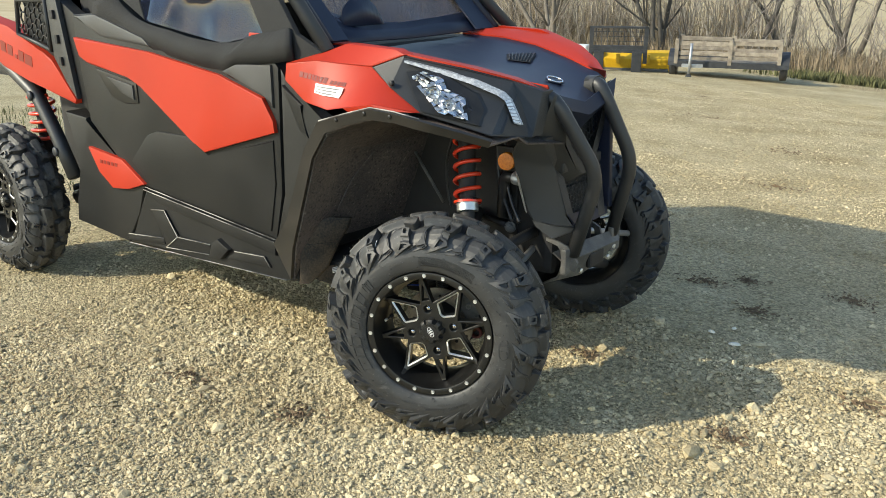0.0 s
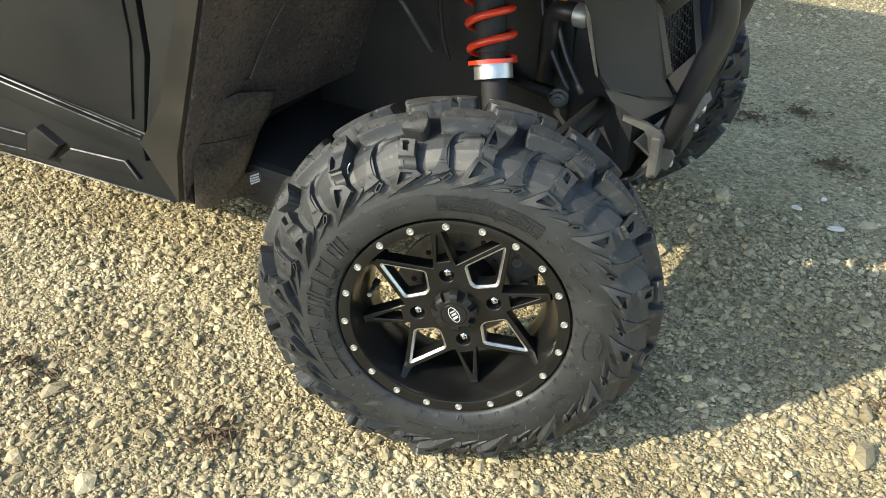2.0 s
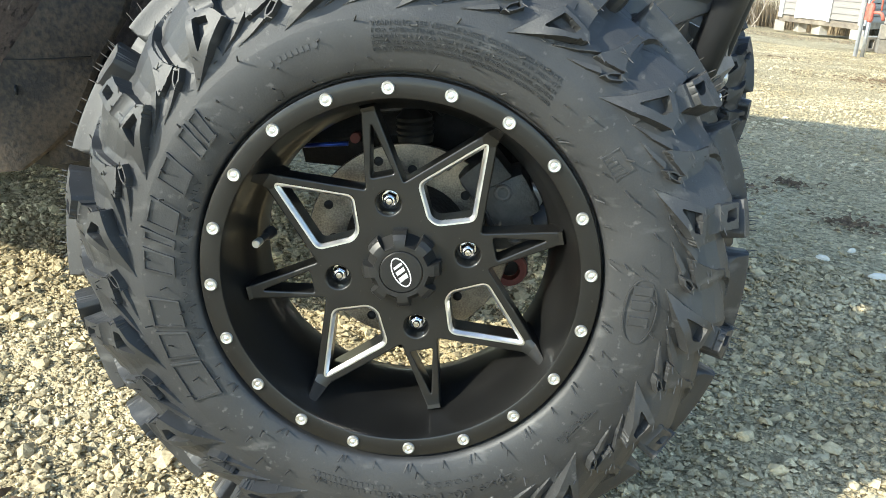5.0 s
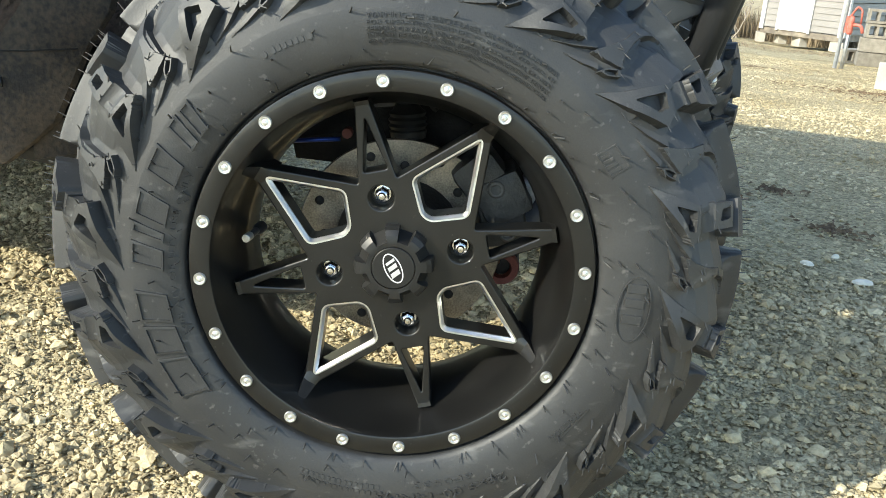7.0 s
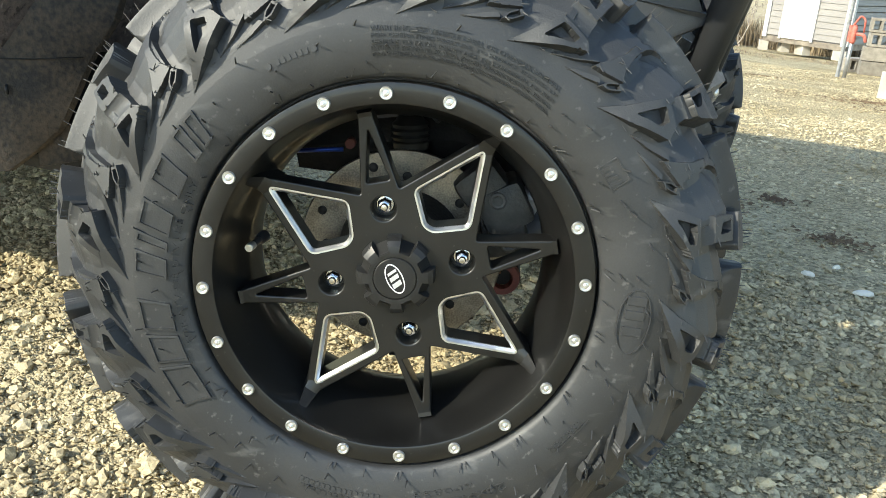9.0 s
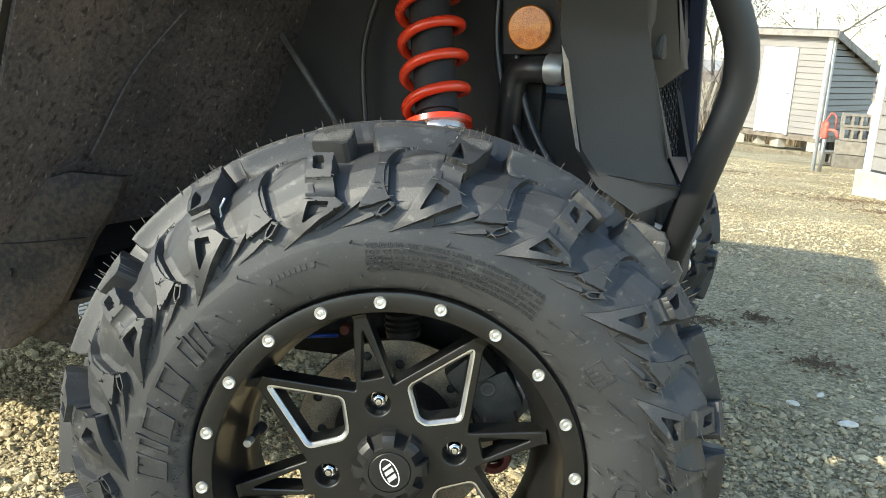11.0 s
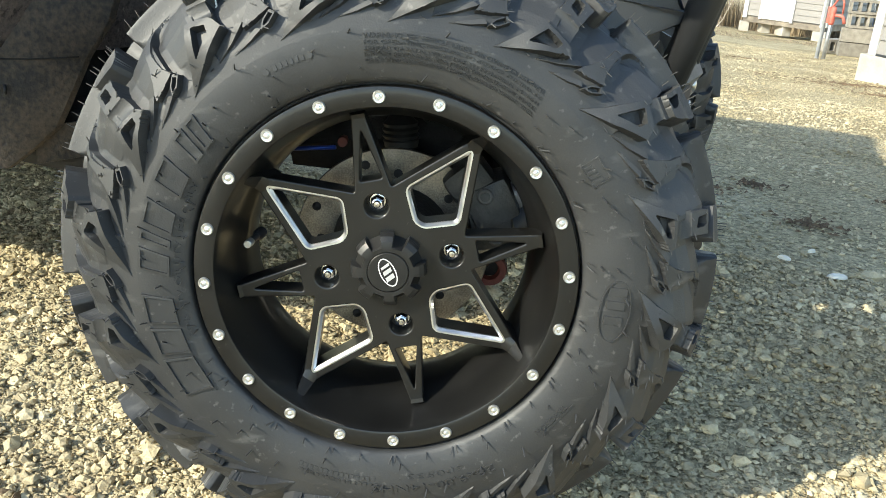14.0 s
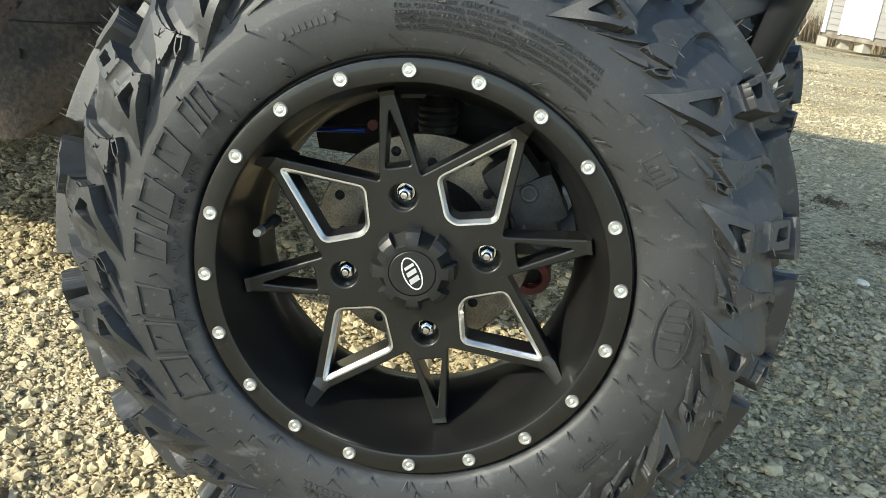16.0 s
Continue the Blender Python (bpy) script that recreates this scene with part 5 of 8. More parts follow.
part("roof", sheet([(-2.26, 0.26, 1.75), (-1.14, 0.26, 1.75), (-1.10, 0.34, 1.752), (-1.10, 0.95, 1.752), (-1.14, 1.03, 1.75), (-2.26, 1.03, 1.75)], 0.05, 0.015), FABRIC, vehicle, "flat black roof")
part("rear_fabric", sheet([(-2.22, 0.2, 1.15), (-2.22, 0.2, 1.70), (-2.22, 1.09, 1.70), (-2.22, 1.09, 1.15)], 0.004, 0.0), FABRIC, vehicle)
part("soft_cab_side", hull_skin([[far_side(p) for p in ((-2.2, 0.07, 1.2), (-0.6, 0.06, 1.12))], [far_side(p) for p in ((-2.22, 0.2, 1.7), (-1.06, 0.2, 1.7))]]), FAR_VINYL, vehicle)
for s in (1, -1):
    y0, y1 = MID - s * 0.53, MID - s * 0.43
    part("cage_tube", tube(bent([(-0.50, y0, 1.14), (-1.10, y1, 1.69), (-2.15, y1, 1.70)], 0.08), 0.024), BAR_PAINT, vehicle)
    part("cage_tube", tube(bent([(-2.15, y1, 1.70), (-2.30, y0 + 0.02 * s, 1.05)], 0.08), 0.024), BAR_PAINT, vehicle)

# windscreen: navy frame with a clear upper window
WB, WT = -0.555, -1.10
scr = part("windscreen", thicken(hull_skin([[(WB, 0.19, 1.165), (WB - 0.02, 0.42, 1.158), (WB - 0.02, MID, 1.155), (WB - 0.02, 0.87, 1.158), (WB, 1.10, 1.165)],
                                            [(WB - 0.075, 0.195, 1.235), (WB - 0.10, 0.42, 1.215), (WB - 0.095, MID, 1.205), (WB - 0.10, 0.87, 1.215), (WB - 0.075, 1.095, 1.235)]]), 0.004), NAVY, vehicle, "navy-edged vinyl windscreen", smooth=True)
pane = part("clear_pane", hull_skin([[(WB - 0.075, 0.195, 1.235), (WB - 0.10, 0.42, 1.215), (WB - 0.095, MID, 1.205), (WB - 0.10, 0.87, 1.215), (WB - 0.075, 1.095, 1.235)],
                              [(WT, 0.22, 1.69), (WT, 0.42, 1.70), (WT, MID, 1.70), (WT, 0.87, 1.70), (WT, 1.07, 1.69)]]), CLEAR_VINYL, scr, "clear vinyl window")
pane.visible_shadow = False
hump = [(0.32 + 0.20 * k / 10, 0.075 * math.sin(math.pi * k / 10) ** 0.6) for k in range(11)]
bump = hull_skin([[(WB - 0.080, y, 1.205) for y, _ in hump], [(WB - 0.098 - 0.16 * h, y, 1.228 + h) for y, h in hump]])
part("screen_hump", thicken(bump, 0.006), NAVY, scr, "rounded navy hump on the screen's lower band", smooth=True)
for s in (1, -1):
    part("navy_border", tube([(WB - 0.01, MID - s * 0.47, 1.16), (WT, MID - s * 0.425, 1.69)], 0.022, 8), NAVY, scr)
part("far_border", thicken(hull_skin([[(WB, 0.98, 1.166), (WB, 1.12, 1.166)], [(WT - 0.002, 0.99, 1.695), (WT - 0.002, 1.08, 1.695)]]), 0.006), NAVY, scr)
part("near_border", thicken(hull_skin([[(WB, 0.17, 1.172), (WB, 0.26, 1.172)], [(WT + 0.002, 0.21, 1.70), (WT + 0.002, 0.28, 1.70)]]), 0.006), NAVY, scr)

# bonnet
NEAR_E = [(-0.56, 0.19, 1.160), (-0.36, 0.165, 1.160), (-0.21, 0.160, 1.148), (-0.05, 0.245, 1.115), (0.05, 0.335, 1.080), (0.125, 0.42, 1.040)]
MID_E = [(-0.58, MID, 1.135), (-0.42, MID, 1.108), (-0.27, MID, 1.082), (-0.10, MID, 1.058), (0.03, MID, 1.032), (0.135, MID, 0.985)]


def bonnet_row(k):
    """From the near edge to the far one, at station k."""
    a, m, z = Vector(NEAR_E[k]), Vector(MID_E[k]), Vector(far_side(NEAR_E[k]))
    out = [a, a.lerp(m, 0.16) + Vector((0, 0, 0.004)), a.lerp(m, 0.34) + Vector((0, 0, -0.014)), a.lerp(m, 0.65) + Vector((0, 0, -0.012)), m]
    return out + [Vector(far_side(p)) for p in reversed(out[:-1])]


hood = part("bonnet", thicken(hull_skin([bonnet_row(k) for k in range(6)]), 0.012), NAVY, vehicle, "dark navy gloss bonnet with orange-red edges", smooth=True, angle=35)
lift = Vector((0, 0, 0.006))
for s in (0, 1):
    strip = []
    for k in range(0, 6):
        r = bonnet_row(k)
        a, i, o = (r[0], r[1], r[2]) if not s else (r[-1], r[-2], r[-3])
        e = i.lerp(o, (0.7, 0.7, 0.8, 0.8, 0.5, -0.7)[k])
        strip.append([a + lift, (a + (i - a) * 0.5 if k == 5 else i) + lift, e + lift])
    part("red_flash", thicken(hull_skin(strip), 0.006), RED, hood, "orange-red bonnet edge", smooth=True, angle=35)
part("badge", lathe([(0.0001, -0.004), (0.026, -0.004), (0.030, -0.002), (0.032, 0.0), (0.032, 0.003)], 32, "z"), NAVY, hood, smooth=True, angle=30).matrix_basis = pose(0.010, MID + 0.01, 1.043, 0, 16, 0)
part("badge_ring", tube([(0.027 * math.cos(q), 0.027 * math.sin(q), 0.004) for q in (i * math.tau / 32 for i in range(32))], 0.0028, 6, True), CHROME, hood, "bright ring badge").matrix_basis = pose(0.010, MID + 0.01, 1.043, 0, 16, 0)
VENT = [Vector(q) for q in ((-0.290, 0.810, 1.095), (-0.217, 0.895, 1.095), (-0.166, 0.779, 1.075), (-0.237, 0.741, 1.083))]
vent = part("vent_base", sheet([q + Vector((0, 0, 0.004)) for q in VENT], -0.006, 0.0), DARK, hood, "dark bonnet vent with thin slats")
for i in range(8):
    k = (i + 0.5) / 8
    part("vent_slat", tube([VENT[0].lerp(VENT[1], k) + Vector((0, 0, 0.007)), VENT[3].lerp(VENT[2], k) + Vector((0, 0, 0.007))], 0.0022, 4), BAR_PAINT, vent)

# front wings: red panel, headlamp housing, side panel
UPPER = [(-0.620, 0.036, 1.110), (-0.500, 0.085, 1.146), (-0.457, 0.15, 1.172), (-0.25, 0.15, 1.166), (-0.21, 0.15, 1.152), (-0.316, 0.115, 1.113), (-0.489, 0.045, 1.125)]
LOWER = [(-0.624, 0.030, 1.056), (-0.620, 0.036, 1.110), (-0.489, 0.045, 1.125), (-0.316, 0.115, 1.113), (-0.213, 0.078, 1.062), (-0.076, 0.048, 1.004), (-0.209, 0.000, 1.022), (-0.411, 0.006, 0.983), (-0.527, 0.024, 0.994)]
both("wing_top", UPPER, 0.04, RED, "orange-red front wing top", 0.005)
wing, wing_far = both("wing_panel", LOWER, 0.04, RED, "orange-red front wing with dark lettering marks", 0.005, angle=55)
part("wing_tail", sheet([(-0.080, 0.046, 1.004), (-0.209, -0.004, 1.022), (-0.33, -0.006, 0.998), (-0.30, 0.0, 0.985), (-0.19, -0.006, 1.005)], 0.03, 0.003), RED, wing, smooth=True, angle=30)
# dark marks in place of the model name, and a white label
def decal(name, ob, corners, material, lift=0.0012, label="", n=4, under=None):
    """A thin mark laid on the outer face of a panel; corners as (x, z)."""
    bm0 = bmesh.new()
    bm0.from_mesh((under or ob).data)
    tree = BVHTree.FromBMesh(bm0)
    bm = bmesh.new()
    c = [Vector(q) for q in corners]
    grid = []
    for j in range(n + 1):
        row = []
        for i in range(n + 1):
            p = c[0].lerp(c[3], i / n).lerp(c[1].lerp(c[2], i / n), j / n)
            hit = tree.ray_cast(Vector((p.x, -1, p.y)), Vector((0, 1, 0)))[0]
            row.append(bm.verts.new((p.x, (hit.y if hit else 0.02) - lift, p.y)))
        grid.append(row)
    for r0, r1 in zip(grid, grid[1:]):
        for i in range(n):
            bm.faces.new((r0[i], r0[i + 1], r1[i + 1], r1[i]))
    bm0.free()
    return part(name, bm, material, ob, label)


for i, (x0, w) in enumerate(((-0.560, 0.016), (-0.540, 0.015), (-0.521, 0.013), (-0.504, 0.010), (-0.490, 0.012), (-0.474, 0.005), (-0.465, 0.011), (-0.450, 0.012), (-0.428, 0.009), (-0.416, 0.009), (-0.404, 0.009), (-0.392, 0.004), (-0.386, 0.009))):
    h = 0.017 if i < 8 else 0.011
    z0 = 1.072 - (x0 + 0.56) * 0.10
    decal("name_mark", wing, [(x0, z0), (x0 + 0.003, z0 + h), (x0 + w + 0.003, z0 + h - 0.1 * w), (x0 + w, z0 - 0.1 * w)], DECAL_DARK)
lab = decal("paper_label", wing, [(-0.478, 1.030), (-0.476, 1.060), (-0.376, 1.050), (-0.378, 1.020)], STICKER, 0.005, "small white paper label", 10)
for i in range(3):
    decal("label_line", lab, [(-0.470, 1.034 + 0.008 * i), (-0.470, 1.0365 + 0.008 * i), (-0.40 + 0.006 * i, 1.0295 + 0.008 * i), (-0.40 + 0.006 * i, 1.027 + 0.008 * i)], INK, 0.0062, under=wing)

HOUSING = [(-0.316, 0.112, 1.111), (-0.214, 0.146, 1.150), (-0.05, 0.235, 1.112), (0.06, 0.335, 1.075), (0.131, 0.40, 1.045), (0.140, 0.33, 0.915), (0.130, 0.13, 0.948), (-0.076, 0.052, 1.002), (-0.213, 0.082, 1.062)]
housing = part("lamp_housing", sheet(HOUSING, 0.05, 0.006), PLASTIC, vehicle, "black headlamp surround", smooth=True, angle=25)
PROUD = Vector((0.40, -0.75, 0.52)).normalized()


def proud(pts, d):
    """Points of the surround's face moved out by d."""
    return [Vector(q) + PROUD * d for q in pts]


RECESS = [(-0.191, 0.132, 1.103), (-0.126, 0.187, 1.112), (0.022, 0.204, 1.046), (0.064, 0.184, 1.009), (0.082, 0.132, 0.970), (-0.004, 0.094, 0.989), (-0.074, 0.060, 1.005)]
lampo = part("headlamp", sheet(proud(RECESS, 0.006), 0.02, 0.003), GLOSS_BLACK, housing, "clear faceted headlamp in a gloss black recess", smooth=True, angle=20)
LEFT = [(-0.168, 0.135, 1.085), (-0.137, 0.120, 1.062), (-0.090, 0.106, 1.038), (-0.033, 0.087, 1.000), (0.030, 0.112, 0.986)]
RIGHT = [(-0.149, 0.161, 1.100), (-0.085, 0.179, 1.083), (-0.056, 0.156, 1.058), (0.003, 0.169, 1.035), (0.047, 0.125, 0.983)]
rl = random.Random(5)


def chain(pts, u):
    k = min(int(u), len(pts) - 2)
    return Vector(pts[k]).lerp(Vector(pts[k + 1]), u - k)


for i in range(12):
    for j in range(6):
        c = [chain(LEFT, u / 3).lerp(chain(RIGHT, u / 3), w / 6) for u, w in ((i, j), (i + 1, j), (i + 1, j + 1), (i, j + 1))]
        m = sum(c, Vector()) / 4
        if rl.random() < 0.10:
            continue
        k = rl.uniform(0.75, 1.1)
        c = [m + (q - m) * k + PROUD * (0.009 + rl.uniform(0.0, 0.011)) for q in c]
        part("lamp_facet", sheet(c, 0.003, 0.0006), REFLECTOR if rl.random() < 0.55 else CHROME, lampo)
for cx, cy, cz, rr in ((-0.075, 0.125, 1.044, 0.022), (-0.015, 0.125, 1.012, 0.019)):
    bm = lathe([(rr, -0.012), (rr, 0.004), (rr * 0.8, 0.0), (rr * 0.5, 0.006), (0.001, 0.008)], 20, caps=False)
    bmesh.ops.transform(bm, matrix=Matrix.Translation(Vector((cx, cy, cz)) + PROUD * 0.016) @ PROUD.to_track_quat("-Y", "Z").to_matrix().to_4x4(), verts=bm.verts[:])
    part("lamp_bowl", bm, CHROME, lampo, smooth=True, angle=30)
part("lamp_lens", sheet(proud([LEFT[0], RIGHT[0], RIGHT[1], RIGHT[2], RIGHT[3], (0.050, 0.150, 1.000), RIGHT[4], LEFT[3], LEFT[2], LEFT[1]], 0.032), 0.003, 0.001), LENS, lampo, smooth=True, angle=20)
DRL = [(-0.208, 0.144, 1.134), (-0.098, 0.205, 1.109), (-0.008, 0.245, 1.083), (0.063, 0.280, 1.050), (0.085, 0.289, 1.026), (0.125, 0.295, 0.951), (0.119, 0.246, 0.966), (0.083, 0.252, 1.025), (0.061, 0.245, 1.037), (-0.009, 0.209, 1.067), (-0.110, 0.184, 1.094), (-0.202, 0.141, 1.124)]
outer, inner = [Vector(q) for q in DRL[:6]], [Vector(q) for q in DRL[:5:-1]]
slim = [a.lerp(b, 0.22) for a, b in zip(outer, inner)], [b.lerp(a, 0.22) for a, b in zip(outer, inner)]
DRL = slim[0] + slim[1][::-1]
strip = bmesh.new()
for i in range(5):
    join(strip, sheet(proud([DRL[i], DRL[i + 1], DRL[10 - i], DRL[11 - i]], 0.010), 0.016, 0.0))
drl = part("light_strip", strip, LED, housing, "clear angled daytime light strip", smooth=True, angle=25)
for i in range(7):
    k0, k1 = (i + 0.15) / 7, (i + 0.8) / 7
    o0, o1, n0, n1 = Vector(DRL[4]), Vector(DRL[5]), Vector(DRL[7]), Vector(DRL[6])
    part("light_cell", sheet(proud([o0.lerp(o1, k0), o0.lerp(o1, k1), n0.lerp(n1, k1), n0.lerp(n1, k0)], 0.014), 0.006, 0.001), REFLECTOR, drl)
part("lamp_bolt", lathe([(0.009, 0.004), (0.009, -0.004), (0.006, -0.006), (0.001, -0.006)], 12), GLOSS_BLACK, housing).location = (-0.205, 0.080, 1.075)
SIDE_P = [(-0.655, 0.040, 1.095), (-0.628, 0.034, 1.050), (-0.527, 0.028, 0.992), (-0.425, 0.010, 0.955), (-0.500, 0.004, 0.845), (-0.628, 0.030, 0.590), (-0.738, 0.050, 0.480), (-0.668, 0.048, 0.66)]
side_p, _ = both("side_panel", SIDE_P, 0.04, DOOR_PLASTIC, "black moulded panel ahead of the door", 0.008)
part("side_blade", sheet([(-0.632, 0.020, 1.040), (-0.535, 0.016, 0.985), (-0.545, 0.020, 0.955), (-0.500, 0.010, 0.880), (-0.555, 0.020, 0.90)], 0.03, 0.006), DOOR_PLASTIC, side_p, smooth=True, angle=25)

# wheel arch: flare and liner
LIP_OUT = [(-0.741, 0.050, 0.470), (-0.626, 0.018, 0.593), (-0.496, -0.010, 0.850), (-0.421, -0.016, 0.952), (-0.310, -0.020, 0.985), (-0.198, -0.022, 1.016), (-0.110, -0.015, 1.012), (-0.029, 0.000, 0.998), (0.060, 0.045, 0.975), (0.144, 0.110, 0.945)]
LIP_IN = [(-0.655, 0.045, 0.360), (-0.608, 0.020, 0.490), (-0.462, -0.006, 0.830), (-0.395, -0.010, 0.918), (-0.300, -0.012, 0.955), (-0.201, -0.014, 0.984), (-0.115, -0.008, 0.984), (-0.039, 0.004, 0.972), (0.050, 0.050, 0.952), (0.130, 0.115, 0.925)]
flare = part("wheel_arch_flare", thicken(hull_skin([LIP_OUT, LIP_IN]), 0.012), FLARE, vehicle, "dusty black wheel arch flare", smooth=True, angle=25)
deep1 = [(x - 0.012 + (0.02 if z > 0.9 else 0), y + 0.14, z + (0.006 if z > 0.9 else 0.0)) for x, y, z in LIP_IN]
deep2 = [(x + 0.01, 0.30, z - (0.02 if z > 0.9 else 0.0)) for x, y, z in LIP_IN]
deep3 = [(x * 0.94 + 0.03, 0.50, z - (0.05 if z > 0.9 else -0.02)) for x, y, z in LIP_IN]
deep1[0], deep2[0], deep3[0] = (-0.622, 0.185, 0.485), (-0.600, 0.300, 0.500), (-0.570, 0.500, 0.510)   # the liner ends above an open gap
part("arch_liner", thicken(hull_skin([LIP_IN, deep1, deep2, deep3]), 0.006), LINER, vehicle, "dusty scuffed black wheel arch liner", smooth=True, angle=18)
part("arch_liner", hull_skin([[far_side(p) for p in LIP_IN[:7]], [far_side(p) for p in deep3[:7]]]), PLASTIC_DUSTY, vehicle)
part("inner_wall", box((-0.33, 0.505, 0.70), (0.62, 0.02, 0.58), bevel=0.004), DARK, vehicle)
FLAP = [(-0.633, 0.050, 0.340), (-0.614, 0.048, 0.470), (-0.600, 0.080, 0.560), (-0.560, 0.140, 0.580), (-0.522, 0.200, 0.570), (-0.528, 0.190, 0.535), (-0.546, 0.162, 0.488),
        (-0.564, 0.134, 0.420), (-0.572, 0.122, 0.392), (-0.590, 0.096, 0.366), (-0.608, 0.068, 0.342)]
# dark floor box added so that the open gap under the liner stays black
part("floor_tray", box((-1.17, MID, 0.42), (0.98, 1.0, 0.17), bevel=0.02), DARK, vehicle)
part("guard_strip", sheet([(-0.600, 0.110, 0.392), (-0.560, 0.165, 0.398), (-0.520, 0.215, 0.400), (-0.525, 0.215, 0.352), (-0.600, 0.110, 0.340)], 0.008, 0.002), GUARD, vehicle, smooth=True, angle=25)
flap = part("splash_guard", sheet(FLAP, 0.012, 0.002), GUARD, vehicle, "dusty folded splash guard", smooth=True, angle=25)
part("guard_seam", tube(curve_points([(-0.618, 0.046, 0.491), (-0.585, 0.096, 0.488), (-0.548, 0.152, 0.489)], 4), 0.0010, 6), FLARE, flap)
for x, y, z in ((-0.43, -0.012, 0.934), (-0.335, -0.020, 0.966), (-0.215, -0.022, 0.999), (-0.12, -0.016, 0.999)):
    part("flare_screw", lathe([(0.007, 0.002), (0.007, -0.003), (0.004, -0.005), (0.001, -0.005)], 10), GLOSS_BLACK, flare).location = (x, y - 0.008, z)

# sills, rear flank
ROCK = [(-1.535, 0.545), (-0.735, 0.480), (-0.640, 0.480), (-0.634, 0.347), (-0.70, 0.338), (-1.705, 0.276), (-1.60, 0.430)]
rock, _ = both("sill_panel", flat(ROCK, 0.052), 0.20, DOOR_PLASTIC, "black moulded sill with step pockets", 0.014)
for k, pts in enumerate(([(-1.503, 0.460), (-1.411, 0.474), (-1.335, 0.376), (-1.124, 0.388), (-1.135, 0.343), (-1.419, 0.315)], [(-1.690, 0.322), (-1.432, 0.352), (-1.437, 0.323), (-1.706, 0.290)],
                         [(-0.976, 0.392), (-0.807, 0.408), (-0.775, 0.371), (-1.037, 0.350)])):
    part("step_pocket", sheet(flat(pts, 0.045), 0.02, 0.006), DOOR_PLASTIC, rock, smooth=True, angle=20)
part("sill_ridge", sheet(flat([(-1.535, 0.540), (-0.74, 0.478), (-0.74, 0.425), (-1.42, 0.490)], 0.040), 0.03, 0.008), DOOR_PLASTIC, rock, smooth=True, angle=25)
part("step_rib", sheet(flat([(-1.105, 0.400), (-1.065, 0.425), (-1.000, 0.395), (-1.055, 0.345), (-1.125, 0.340)], 0.032), 0.03, 0.008), DOOR_PLASTIC, rock, smooth=True, angle=25)
REAR_LOW = [(-2.10, 0.80), (-1.93, 0.79), (-1.90, 0.74), (-1.735, 0.655), (-1.535, 0.548), (-1.60, 0.43), (-1.700, 0.278), (-2.120, 0.300), (-2.10, 0.40), (-2.015, 0.567)]
rear_low, _ = both("rear_flank", flat(REAR_LOW, 0.050), 0.12, DOOR_PLASTIC, "black moulded rear flank", 0.012)
part("red_flash", sheet(flat([(-1.914, 0.670), (-1.663, 0.648), (-1.512, 0.566), (-1.640, 0.525), (-1.754, 0.512), (-1.849, 0.570)], 0.032), 0.03, 0.006), RED, rear_low, "small orange-red flash", smooth=True, angle=25)
for i in range(5):
    part("name_mark", sheet(flat([(-1.83 + i * 0.028, 0.612), (-1.826 + i * 0.028, 0.626), (-1.808 + i * 0.028, 0.625), (-1.812 + i * 0.028, 0.611)], 0.0305), 0.004, 0.0), DECAL_DARK, rear_low)
QUARTER = [(-2.95, 1.215), (-2.469, 1.145), (-2.378, 1.112), (-2.191, 1.050), (-2.115, 1.020), (-1.955, 0.865), (-1.970, 0.846), (-2.330, 0.911), (-2.95, 1.05)]
quarter, _ = both("rear_quarter", flat(QUARTER, 0.030), 0.08, RED, "orange-red rear quarter panel with dark marks", 0.008)
for i, (w, h) in enumerate(((0.045, 0.045), (0.045, 0.045), (0.022, 0.016), (0.045, 0.045), (0.062, 0.045))):
    x0 = (-2.56, -2.50, -2.44, -2.405, -2.35)[i]
    z0 = 1.035 - (x0 + 2.56) * 0.22
    part("name_mark", sheet(flat([(x0, z0), (x0 + 0.006, z0 + h), (x0 + w + 0.006, z0 + h - w * 0.2), (x0 + w, z0 - w * 0.2)], 0.0285), 0.006, 0.0), DECAL_DARK, quarter)
REAR_TOP = [(-2.10, 1.30), (-1.93, 1.215), (-1.90, 0.80), (-1.955, 0.84), (-2.115, 1.01), (-2.19, 1.045), (-2.38, 1.12), (-2.33, 1.30)]
both("rear_pillar_panel", flat(REAR_TOP, 0.058), 0.05, DOOR_PLASTIC, "", 0.01)


def hex_mesh(origin, u, v, nu, nv, s, r, edge):
    """A honeycomb of thin ribs in the plane of u and v, clipped by edge(i, j)."""
    bm = bmesh.new()
    o, u, v = Vector(origin), Vector(u).normalized(), Vector(v).normalized()
    for j in range(nv):
        for i in range(nu):
            c = o + u * (i * s * 1.5) + v * ((j + 0.5 * (i % 2)) * s * 1.732)
            for k in range(3):
                p, q = (c + u * s * math.cos(radians(60 * t)) + v * s * math.sin(radians(60 * t)) for t in (k, k + 1))
                if edge(p) and edge(q):
                    add_tube(bm, [p, q], r, 4)
    return bm


VENT_EDGE = [(-2.36, 1.262), (-2.385, 1.115), (-2.115, 1.060), (-2.12, 1.266)]


def in_vent(p):
    x, z = p.x, p.z
    return z < 1.29 and x < -2.118 and z > 1.062 - (x + 2.115) * 0.204 and x > -2.385 + (z - 1.115) * 0.17


